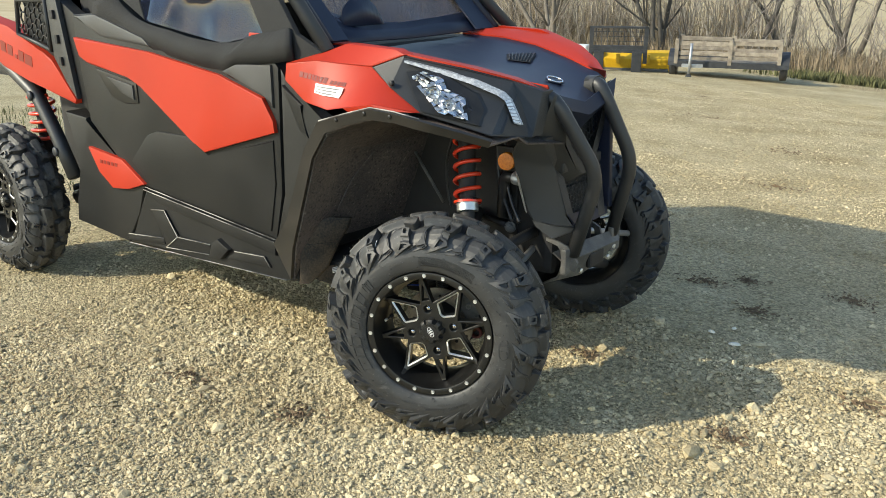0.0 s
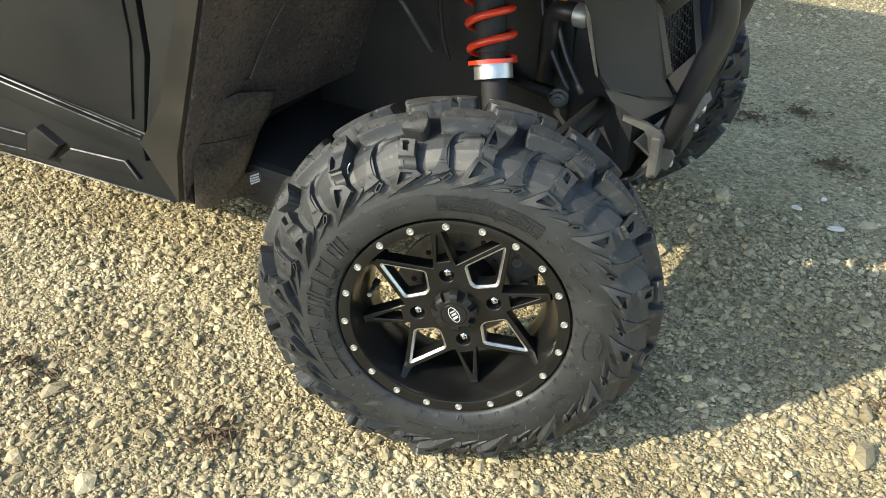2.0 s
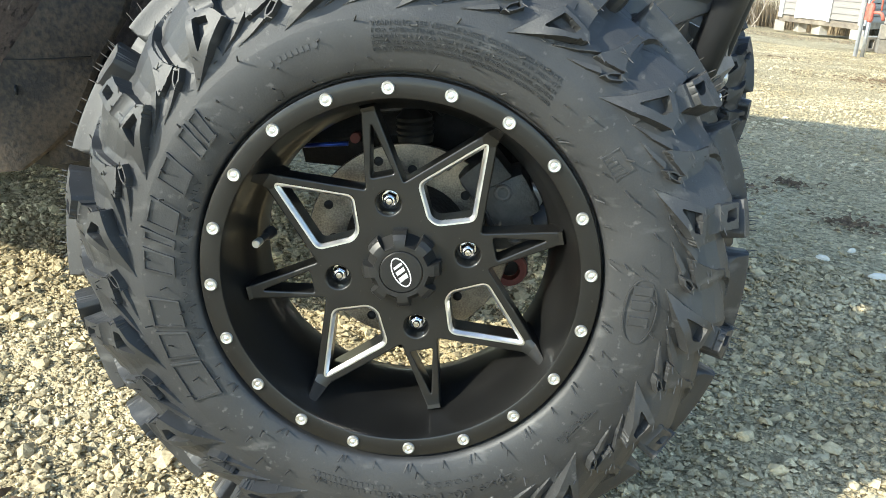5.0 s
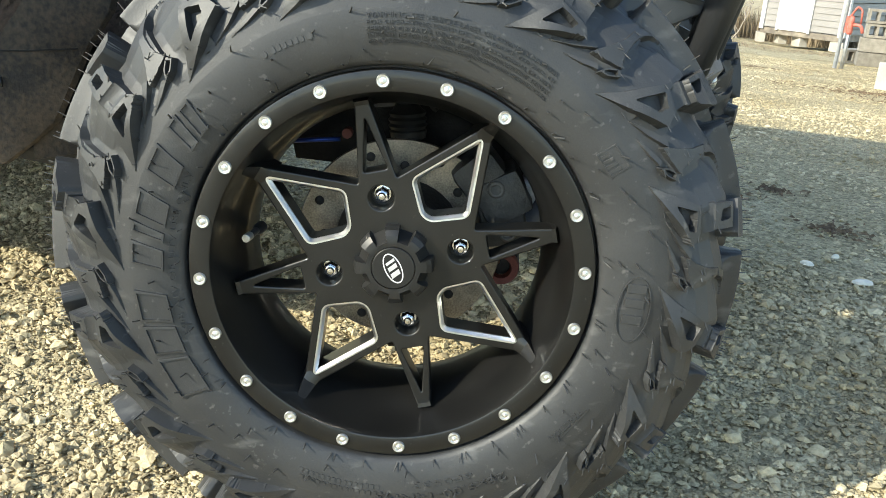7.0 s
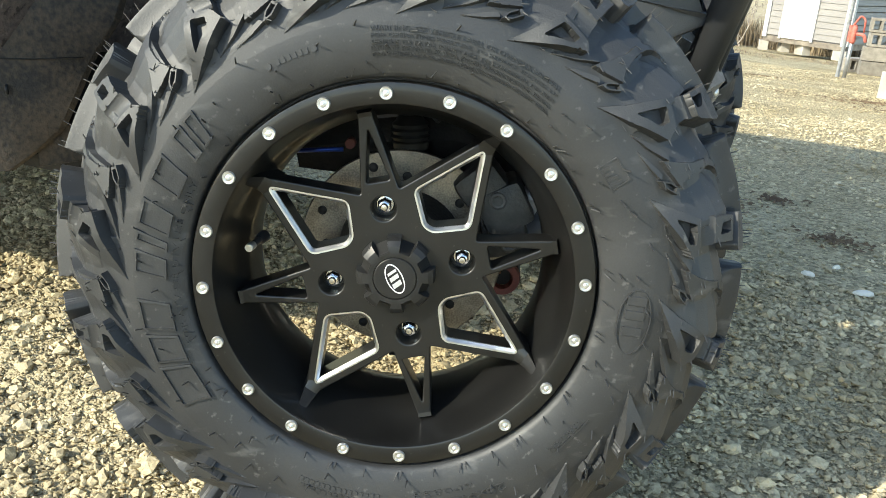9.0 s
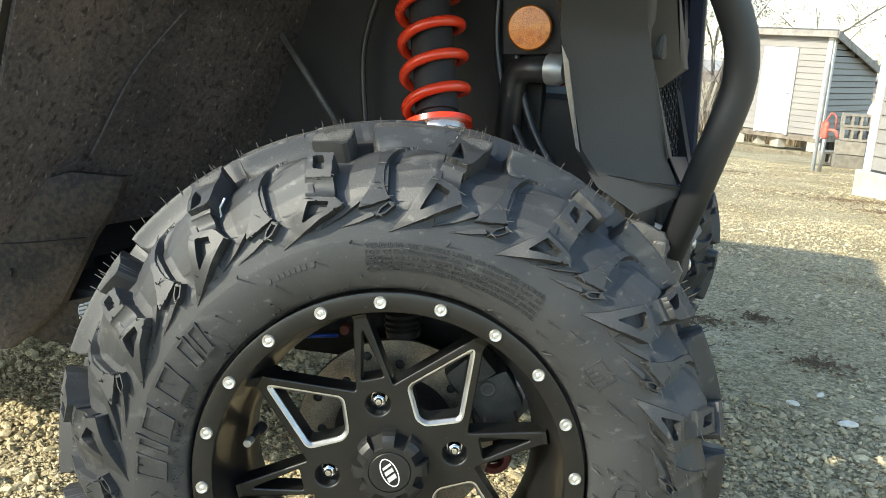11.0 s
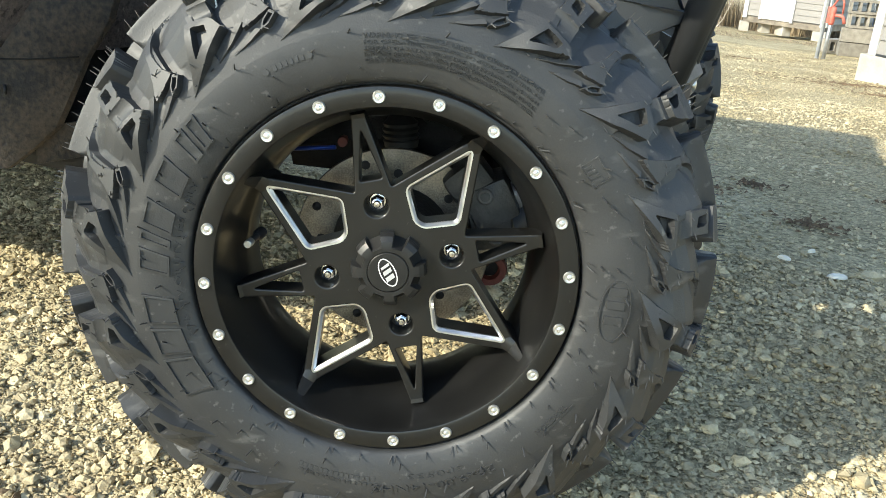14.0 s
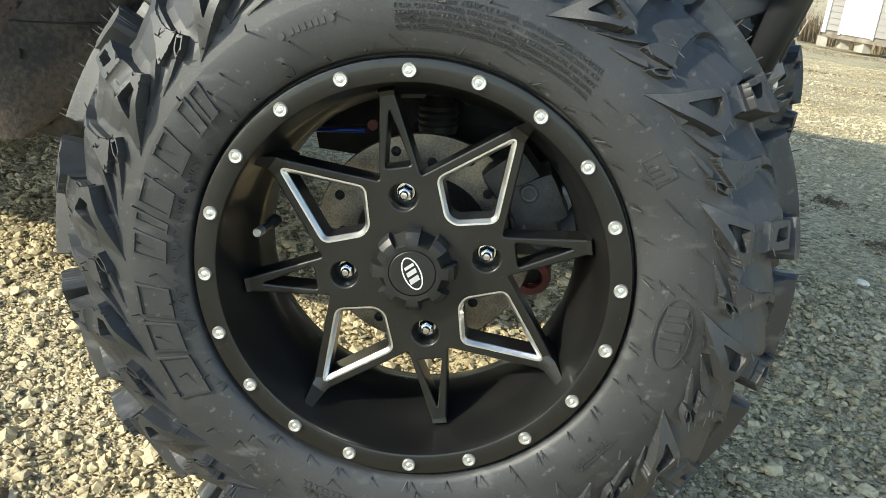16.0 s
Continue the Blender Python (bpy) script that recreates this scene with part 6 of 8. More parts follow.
part("vent_mesh", hex_mesh((-2.40, 0.040, 1.05), (1, 0, 0), (0, 0, 1), 8, 6, 0.0265, 0.0042, in_vent), GLOSS_BLACK, vehicle, "black honeycomb side vent")
part("vent_frame", tube([(x, 0.038, z) for x, z in VENT_EDGE], 0.011, 8, closed=True), BAR_PAINT, vehicle, smooth=True)
part("vent_panel", sheet(flat([(-2.105, 1.30), (-2.03, 1.30), (-1.955, 0.865), (-2.02, 0.93), (-2.10, 1.03)][::-1], 0.036), 0.02, 0.005), BAR_PAINT, vehicle, "black slotted pillar panel", smooth=True, angle=25)
for z0 in (1.21, 1.11, 1.02):
    part("panel_slot", box((-2.055 + (1.21 - z0) * 0.12, 0.030, z0), (0.020, 0.012, 0.036), bevel=0.003), DARK, vehicle)
part("rear_link", tube(bent([(-2.95, 0.07, 1.10), (-2.65, 0.06, 0.998), (-2.355, 0.06, 0.853), (-2.225, 0.06, 0.686), (-2.110, 0.06, 0.50)], 0.05), 0.032), BAR_PAINT, vehicle, smooth=True)
for x0, z0 in ((-2.36, 0.845), (-2.20, 0.61)):
    part("link_nut", lathe([(0.022, 0.004), (0.022, -0.006), (0.014, -0.010), (0.001, -0.010)], 12), BLACK_STEEL, vehicle).matrix_basis = pose(x0 + 0.01, 0.029, z0)
part("rear_arm", tube([(-2.05, 0.2, 0.45), (-2.30, 0.16, 0.36)], 0.03), BAR_PAINT, vehicle)
for s in (0, 1):
    yy = 0.17 if not s else 2 * MID - 0.17
    part("rear_spring", tube([(-2.545 + 0.075 * math.cos(t * math.tau * 6), yy + 0.05 * math.sin(t * math.tau * 6), 0.58 + 0.24 * t) for t in (k / 120 for k in range(121))], 0.009, 6), SPRING, vehicle, "red rear coil spring", smooth=True)
    part("rear_damper", tube([(-2.545, yy, 0.40), (-2.545, yy, 0.86)], 0.030, 14), DARK, vehicle)

# front: suspension, springs, hubs, steering
for s in (0, 1):
    fy = (lambda y: 2 * MID - y) if s else (lambda y: y)
    top, low = Vector((-0.200, fy(0.445), 0.960)), Vector((-0.100, fy(0.325), 0.622))
    axis = (top - low)
    e1 = axis.normalized().orthogonal().normalized()
    e2 = axis.normalized().cross(e1)
    coil = []
    for k in range(241):
        t = k / 240
        a = t * math.tau * 7.0
        coil.append(low + axis * (0.15 + 0.85 * t) + 0.041 * (math.cos(a) * e1 + math.sin(a) * e2))
    damper = part("front_damper", tube([low - axis * 0.25, low + axis * 0.18, low + axis * 0.181, top], [0.024, 0.024, 0.029, 0.029], 20), DARK, vehicle, "black damper inside a red coil spring", smooth=True, angle=40)
    part("coil_spring", tube(coil, 0.0072, 10), SPRING, damper, "glossy red coil spring", smooth=True)
    part("spring_collar", tube([low + axis * 0.055, low + axis * 0.125], 0.036, 24), ZINC, damper, "bright metal spring collar", smooth=True, angle=40)
    part("spring_seat", tube([low + axis * 0.125, low + axis * 0.145], 0.046, 24), SPRING, damper, smooth=True, angle=40)
    part("upper_arm", tube([(-0.02, fy(0.16), 0.50), (-0.16, fy(0.47), 0.60)], 0.018), DARK, vehicle)
    part("upper_arm", tube([(-0.02, fy(0.16), 0.50), (0.05, fy(0.50), 0.56)], 0.018), DARK, vehicle)
    part("lower_arm", tube([(-0.02, fy(0.14), 0.25), (-0.18, fy(0.48), 0.40)], 0.02), DARK, vehicle)
    part("lower_arm", tube([(-0.02, fy(0.14), 0.25), (0.08, fy(0.50), 0.38)], 0.02), DARK, vehicle)
    part("tie_rod", tube([(0.08, fy(0.15), 0.40), (0.04, fy(0.52), 0.50)], 0.012), GALV, vehicle)
    part("drive_shaft", tube([(-0.03, fy(0.12), 0.345), (-0.04, fy(0.46), 0.42)], [0.022, 0.022]), CAST, vehicle)
    part("shaft_boot", tube([(-0.03, fy(0.20), 0.355), (-0.031, fy(0.22), 0.357), (-0.032, fy(0.25), 0.361), (-0.033, fy(0.28), 0.365)], [0.046, 0.036, 0.042, 0.026], 16), HOSE_BLACK, vehicle)


def hub_parts(rim):
    """Brake disc, caliper and upright behind a wheel, in the wheel's space."""
    disc = bmesh.new()
    join(disc, lathe([(0.066, 0.118), (0.112, 0.118), (0.113, 0.1195), (0.113, 0.1225), (0.112, 0.124), (0.066, 0.124)], 72, closed=True))
    d = part("brake_disc", disc, DISC_STEEL, rim, "drilled steel brake disc", smooth=True, angle=30)
    for k in range(16):
        a = k * 22.5 + 6
        hole = lathe([(0.0001, 0.1174), (0.0052, 0.1174), (0.0052, 0.1182)], 12)
        bmesh.ops.transform(hole, matrix=Matrix.Translation(polar(a, 0.098 if k % 2 else 0.084, 0)), verts=hole.verts[:])
        part("disc_hole", hole, DARK, d)
    part("hub", lathe([(0.0001, 0.066), (0.040, 0.066), (0.058, 0.070), (0.060, 0.085), (0.070, 0.114), (0.070, 0.128), (0.045, 0.135), (0.045, 0.19)], 40), CAST, rim, "rusty dark wheel hub", smooth=True, angle=35)
    cal = []
    for a, r, sz in ((54, 0.116, (0.060, 0.062, 0.052)), (78, 0.116, (0.056, 0.058, 0.050)), (66, 0.124, (0.052, 0.070, 0.056))):
        cal.append(box(polar(a, r, 0.125), sz, Matrix.Rotation(radians(a), 3, "Y"), 0.012))
    cp = part("brake_caliper", cal[2], CALIPER, rim, "grey cast brake caliper", smooth=True, angle=30)
    for lobe in cal[:2]:
        part("caliper_half", lobe, CALIPER, rim, smooth=True, angle=30)
    for a, r in ((59.8, 0.1226), (83.6, 0.119)):
        b = lathe([(0.0095, 0.098), (0.0095, 0.090), (0.006, 0.0885), (0.0055, 0.091), (0.0001, 0.091)], 12)
        bmesh.ops.transform(b, matrix=Matrix.Translation(polar(a, r, 0)), verts=b.verts[:])
        part("caliper_bolt", b, STEEL_PLATE, cp)
    kn = bmesh.new()
    add_box(kn, (0.0, 0.175, 0.02), (0.07, 0.05, 0.15), None, 0.015)
    add_box(kn, (0.075, 0.165, -0.03), (0.12, 0.04, 0.05), None, 0.012)
    part("steering_knuckle", kn, CAST, rim, smooth=True, angle=30)
    part("ball_joint", lathe([(0.001, -0.004), (0.019, -0.004), (0.0205, 0.004), (0.0185, 0.006), (0.0215, 0.010), (0.019, 0.013), (0.0215, 0.017), (0.019, 0.020), (0.0205, 0.024), (0.016, 0.028), (0.012, 0.034)], 24, "z"), GLOSS_BLACK, rim, "ribbed black ball joint boot", smooth=True, angle=30).location = (0.012, 0.140, 0.114)
    part("joint_stud", tube([(0.10, 0.14, -0.035), (0.10, 0.14, 0.01)], 0.012), RUSTY, rim)
    ring = lathe([(0.017, 0.0), (0.021, -0.004), (0.019, -0.009), (0.012, -0.009), (0.010, 0.0)], 24, closed=True)
    part("joint_seal", ring, OXIDE, rim, "dull dark red joint seal", smooth=True, angle=35).location = (0.113, 0.140, -0.040)
    arm = hull_skin([[(-0.125, 0.215, 0.110), (-0.125, 0.200, 0.128), (-0.125, 0.185, 0.105), (-0.125, 0.200, 0.078)], [(-0.050, 0.205, 0.118), (-0.050, 0.190, 0.136), (-0.050, 0.175, 0.112), (-0.050, 0.190, 0.070)],
                     [(0.060, 0.205, 0.118), (0.060, 0.190, 0.140), (0.060, 0.175, 0.112), (0.060, 0.190, 0.066)], [(0.120, 0.215, 0.100), (0.120, 0.200, 0.125), (0.120, 0.185, 0.095), (0.120, 0.200, 0.070)]])
    part("arm_casting", arm, CAST, rim, "dark cast upper arm end", smooth=True, angle=35)
    part("arm_bolt", tube([(-0.058, 0.178, 0.112), (-0.058, 0.160, 0.112)], 0.006, 8), OXIDE, rim)
    part("blue_line", tube([(-0.130, 0.168, 0.104), (-0.066, 0.162, 0.106)], 0.0026), BLUE, rim)
    part("brake_hose", tube(curve_points([(0.04, 0.12, 0.145), (0.07, 0.14, 0.165), (0.10, 0.17, 0.15), (0.11, 0.2, 0.2)], 6), 0.006, 8), HOSE_BLACK, rim)
    part("lower_joint", tube([(-0.02, 0.15, -0.11), (0.02, 0.15, -0.11)], 0.03, 14), CAST, rim)


hub_parts(front_wheel)

# nose: side shell, bumper block, grille, bull bars, skid plate
shell = part("nose_shell", sheet([(0.016, 0.395, 0.845), (0.020, 0.42, 0.798), (0.047, 0.45, 0.638), (0.078, 0.46, 0.594), (0.140, 0.475, 0.560), (0.185, 0.535, 0.586), (0.164, 0.502, 0.632), (0.118, 0.488, 0.787), (0.128, 0.480, 0.816), (0.135, 0.40, 0.90), (0.08, 0.34, 0.905)], 0.05, 0.010), SHELL, vehicle, "black moulded nose shell", smooth=True, angle=25)
part("nose_shell", sheet([far_side(p) for p in [(0.016, 0.395, 0.845), (0.047, 0.45, 0.638), (0.078, 0.46, 0.594), (0.140, 0.475, 0.560), (0.192, 0.525, 0.588), (0.128, 0.480, 0.816), (0.135, 0.40, 0.90), (0.08, 0.34, 0.905)]], -0.05, 0.010), SHELL, vehicle, "black moulded nose shell", smooth=True, angle=25)
part("lower_plate", sheet([(0.166, 0.510, 0.634), (0.162, 0.766, 0.606), (0.168, 0.770, 0.580), (0.184, 0.545, 0.586)], 0.02, 0.004), NAVY, vehicle, smooth=True, angle=25)
part("chin_fold", sheet([(0.060, 0.456, 0.615), (0.135, 0.470, 0.603), (0.186, 0.528, 0.596), (0.182, 0.526, 0.578), (0.138, 0.470, 0.556), (0.080, 0.456, 0.590)], 0.03, 0.008), SHELL, shell, smooth=True, angle=25)
for s in (0, 1):
    m = far_side if s else (lambda p: p)
    pts = [(0.110, 0.40, 0.90), (0.150, 0.42, 1.03), (0.165, 0.47, 0.98), (0.150, 0.50, 0.86), (0.160, 0.600, 0.755), (0.130, 0.560, 0.726), (0.112, 0.49, 0.79)]
    part("nose_cheek", sheet([m(p) for p in pts], -0.04 if s else 0.04, 0.008), PLASTIC, vehicle, smooth=True, angle=25)
part("grille_back", box((0.085, MID, 0.77), (0.02, 0.31, 0.42), Matrix.Rotation(radians(-8), 3, "Y"), 0.004), DARK, vehicle)
for low, high in ((0.60, 0.765), (0.80, 0.96)):
    part("grille_mesh", hex_mesh((0.150, 0.49, 0.60), (0, 1, 0), (-0.15, 0, 1), 20, 16, 0.0120, 0.0014, lambda p: 0.50 < p.y < 0.80 and low < p.z < high), PLASTIC, vehicle, "black honeycomb grille")
part("grille_frame", sheet([(0.150, 0.795, 0.95), (0.168, 0.795, 0.60), (0.110, 0.795, 0.60), (0.080, 0.795, 0.95)], 0.02, 0.004), NAVY, vehicle)
part("grille_bar", box((0.125, MID, 0.785), (0.03, 0.25, 0.035), bevel=0.006), PLASTIC, vehicle)
part("nose_top", thicken(hull_skin([[(0.125, 0.42, 1.040), (0.135, MID, 0.985), (0.125, 0.87, 1.040)], [(0.150, 0.475, 0.985), (0.155, MID, 0.945), (0.150, 0.815, 0.985)], [(0.120, 0.55, 0.93), (0.125, MID, 0.90), (0.120, 0.74, 0.93)]]), 0.01), NAVY, vehicle, smooth=True, angle=30)
guard = part("bull_bar", tube(bent([(0.085, 0.435, 1.020), (0.128, 0.447, 1.022), (0.158, 0.458, 0.985), (0.254, 0.544, 0.772), (0.176, 0.542, 0.492)], 0.07), 0.0235, 18), BAR_PAINT, vehicle, "black tubular bull bar", smooth=True)
part("bar_tube", tube(bent([(0.070, 0.780, 1.030), (0.118, 0.765, 1.030), (0.145, 0.770, 0.985), (0.230, 0.830, 0.765), (0.155, 0.845, 0.480)], 0.07), 0.0235, 18), BAR_PAINT, guard, smooth=True)
for y in (0.435, 0.785):
    part("bar_clamp", tube([(0.075, y, 1.018), (0.115, y + 0.012 * (1 if y < 0.6 else -1), 1.022)], 0.034, 16), PLASTIC, guard, smooth=True, angle=40)
bm = hull_skin([[(0.130, 0.495, 0.505), (0.150, MID, 0.51), (0.168, 0.865, 0.505)], [(0.165, 0.51, 0.47), (0.185, MID, 0.475), (0.190, 0.85, 0.47)], [(0.130, 0.53, 0.40), (0.150, MID, 0.385), (0.150, 0.80, 0.40)], [(0.02, 0.56, 0.33), (0.02, MID, 0.325), (0.02, 0.74, 0.33)]])
skid = part("skid_plate", thicken(bm, 0.008), STEEL_PLATE, vehicle, "worn grey skid plate with a tow hook", smooth=True, angle=25)
part("hook_cutout", box((0.176, 0.70, 0.44), (0.02, 0.10, 0.055), bevel=0.01), DARK, skid)
part("tow_hook", tube(bent([(0.16, 0.67, 0.450), (0.178, 0.68, 0.445), (0.178, 0.72, 0.445), (0.16, 0.73, 0.450)], 0.008), 0.008), ZINC, skid)
for y, z in ((0.545, 0.445), (0.83, 0.45), (0.60, 0.42), (0.79, 0.42)):
    part("skid_bolt", lathe([(0.010, 0.004), (0.010, -0.004), (0.006, -0.006), (0.001, -0.006)], 6), ZINC, skid).matrix_basis = pose(0.178, y, z, 0, 0, 90)
BRACKET = [(0.095, 0.500, 0.547), (0.141, 0.505, 0.540), (0.171, 0.510, 0.528), (0.200, 0.532, 0.470), (0.190, 0.532, 0.436), (0.155, 0.508, 0.462), (0.150, 0.506, 0.512), (0.141, 0.505, 0.526), (0.095, 0.500, 0.535)]
part("side_bracket", sheet(BRACKET, 0.010, 0.002), STEEL_PLATE, skid, smooth=True, angle=30)
part("side_bracket", sheet([far_side(q) for q in BRACKET], -0.010, 0.002), STEEL_PLATE, skid, smooth=True, angle=30)
for y in (0.525, 0.845):
    part("bar_foot", box((0.168, y, 0.475), (0.02, 0.06, 0.09), bevel=0.005), STEEL_PLATE, skid)
# side reflector, its bracket, grey tube end
refl = part("side_reflector", lathe([(0.030, 0.010), (0.030, -0.002), (0.028, -0.005), (0.001, -0.006)], 40), AMBER, vehicle, "round amber side reflector", smooth=True, angle=35)
refl.matrix_basis = pose(-0.027, 0.435, 0.800, 0, 0, 12)
refl.matrix_parent_inverse = WORLD_OF[vehicle.name].inverted()
part("reflector_bracket", sheet([(-0.075, 0.452, 0.845), (0.012, 0.45, 0.845), (0.016, 0.45, 0.768), (-0.070, 0.452, 0.762)], 0.02, 0.003), DARK, vehicle)
part("cross_tube", tube(bent([(0.004, 0.452, 0.747), (-0.052, 0.462, 0.744), (-0.062, 0.47, 0.60)], 0.035), 0.019, 16), HOSE_BLACK, vehicle, smooth=True)
part("tube_end", tube([(0.002, 0.446, 0.747), (0.018, 0.443, 0.747), (0.026, 0.442, 0.747)], [0.022, 0.022, 0.016], 20), GALV, vehicle, "grey metal tube end", smooth=True, angle=40)
part("bright_strip", sheet([(0.026, 0.410, 0.780), (0.036, 0.413, 0.760), (0.056, 0.437, 0.640), (0.051, 0.436, 0.645), (0.033, 0.420, 0.730)], 0.003, 0.0), ZINC, vehicle)
strut = part("gas_strut", tube([(-0.510, 0.462, 0.846), (-0.456, 0.460, 0.793), (-0.4555, 0.460, 0.7925), (-0.452, 0.460, 0.788)], [0.0095, 0.0095, 0.0115, 0.0115], 14), HOSE_BLACK, vehicle, "black gas strut with a grey rod", smooth=True, angle=40)
part("strut_rod", tube([(-0.453, 0.460, 0.789), (-0.310, 0.460, 0.608)], 0.0052, 10), STEEL_PLATE, strut, smooth=True)
part("brake_line", tube(curve_points([(-0.262, 0.455, 0.86), (-0.290, 0.455, 0.76), (-0.285, 0.455, 0.66), (-0.27, 0.455, 0.60)], 8), 0.005, 8), HOSE_BLACK, vehicle, smooth=True)
for o in (0.0, 0.028):
    part("hose", tube(curve_points([(-0.085 + o, 0.475, 0.90), (-0.085 + o, 0.47, 0.78), (-0.055 + o, 0.46, 0.68), (0.0 + o, 0.44, 0.60)], 8), 0.006, 8), HOSE_BLACK, vehicle)

# pale tubes paint sun glints on worn edges: door's foot, step pockets, wheel arch lip
for pts in ([(-1.520, 0.040, 0.553), (-1.10, 0.040, 0.518), (-0.738, 0.040, 0.487)], [(-1.535, 0.039, 0.540), (-1.20, 0.039, 0.513), (-0.742, 0.039, 0.477)],
            [(-1.503, 0.042, 0.460), (-1.411, 0.042, 0.474), (-1.335, 0.042, 0.376), (-1.124, 0.042, 0.388)], [(-1.419, 0.042, 0.317), (-1.335, 0.042, 0.376)],
            [(-1.419, 0.042, 0.316), (-1.137, 0.042, 0.345)], [(-0.976, 0.042, 0.392), (-0.807, 0.042, 0.408), (-0.775, 0.042, 0.371)], [(-1.690, 0.042, 0.322), (-1.432, 0.042, 0.352)],
            [(-1.705, 0.050, 0.278), (-1.20, 0.050, 0.309), (-0.70, 0.050, 0.340)]):
    part("worn_edge", tube(pts, 0.0020, 5), GLINT, rock, smooth=True)
part("worn_edge", tube([(x, y - 0.002, z + 0.001) for x, y, z in LIP_OUT[1:8]], 0.0022, 5), GLINT, flare, smooth=True)
# inside the arch: moulded ridge, drain hole, paper label, link rod with its bolt
part("liner_ridge", tube(curve_points([(-0.462, 0.266, 0.800), (-0.488, 0.236, 0.755), (-0.508, 0.210, 0.712), (-0.530, 0.194, 0.662), (-0.552, 0.172, 0.60)], 6), 0.0022, 8), LINER, vehicle, smooth=True)
part("drain_hole", lathe([(0.0001, -0.001), (0.0065, -0.001), (0.0065, 0.002)], 14), HOSE_BLACK, vehicle).matrix_basis = pose(-0.596, 0.069, 0.451, 0, 0, -48)
lbl = part("paper_label", sheet([(-0.570, 0.152, 0.388), (-0.520, 0.198, 0.407), (-0.518, 0.198, 0.388), (-0.568, 0.152, 0.368)], 0.001, 0.0), STICKER, vehicle, "small white paper label with print")
for i in range(3):
    z0 = 0.371 + 0.006 * i
    part("label_line", sheet([(-0.566, 0.1505, z0 + 0.0042), (-0.532 + 0.004 * i, 0.1815 + 0.0037 * i, z0 + 0.0162), (-0.532 + 0.004 * i, 0.1815 + 0.0037 * i, z0 + 0.0142), (-0.566, 0.1505, z0 + 0.0022)], 0.0006, 0.0), INK, lbl)
part("link_rod", tube([(-0.24, 0.490, 0.592), (-0.10, 0.482, 0.574), (-0.035, 0.478, 0.567)], [0.011, 0.011, 0.014], 12), CAST, vehicle, smooth=True)
part("link_bolt", lathe([(0.020, 0.010), (0.020, 0.004), (0.014, 0.002), (0.015, -0.008), (0.009, -0.010), (0.009, -0.016), (0.001, -0.017)], 16), STEEL_PLATE, vehicle, "grey flanged bolt", smooth=True, angle=30).matrix_basis = pose(-0.029, 0.468, 0.566, 0, 0, 18)


# ---- the yard and the country beyond ----
def rot(deg):
    return Matrix.Rotation(radians(deg), 3, "Z")


def board_wall(parent, x0, x1, z0, z1, y, material, name="board", step=0.13, top_at=None, skip=None, lap=0.008):
    """Lapped boards on a wall that faces -y in the parent's space, one object each."""
    z = z0
    while z < z1 - 0.01:
        zt = min(z + step, z1)
        spans = [(x0, x1)]
        if skip and skip[2] < zt - 0.02 and skip[3] > z + 0.02:
            spans = [(x0, skip[0]), (skip[1], x1)]
        for a, b in spans:
            if top_at:
                b = min(b, top_at(z))
            if b - a < 0.05:
                continue
            bm = bmesh.new()
            vs = [bm.verts.new(p) for p in ((a, y - 0.024, z), (b, y - 0.024, z), (b, y - 0.002, zt + lap), (a, y - 0.002, zt + lap),
                                            (a, y + 0.004, z), (b, y + 0.004, z), (b, y + 0.004, zt + lap), (a, y + 0.004, zt + lap))]
            for f4 in ((0, 1, 2, 3), (4, 7, 6, 5), (0, 4, 5, 1), (3, 2, 6, 7), (0, 3, 7, 4), (1, 5, 6, 2)):
                bm.faces.new([vs[i] for i in f4])
            part(name, bm, material, parent)
        z += step


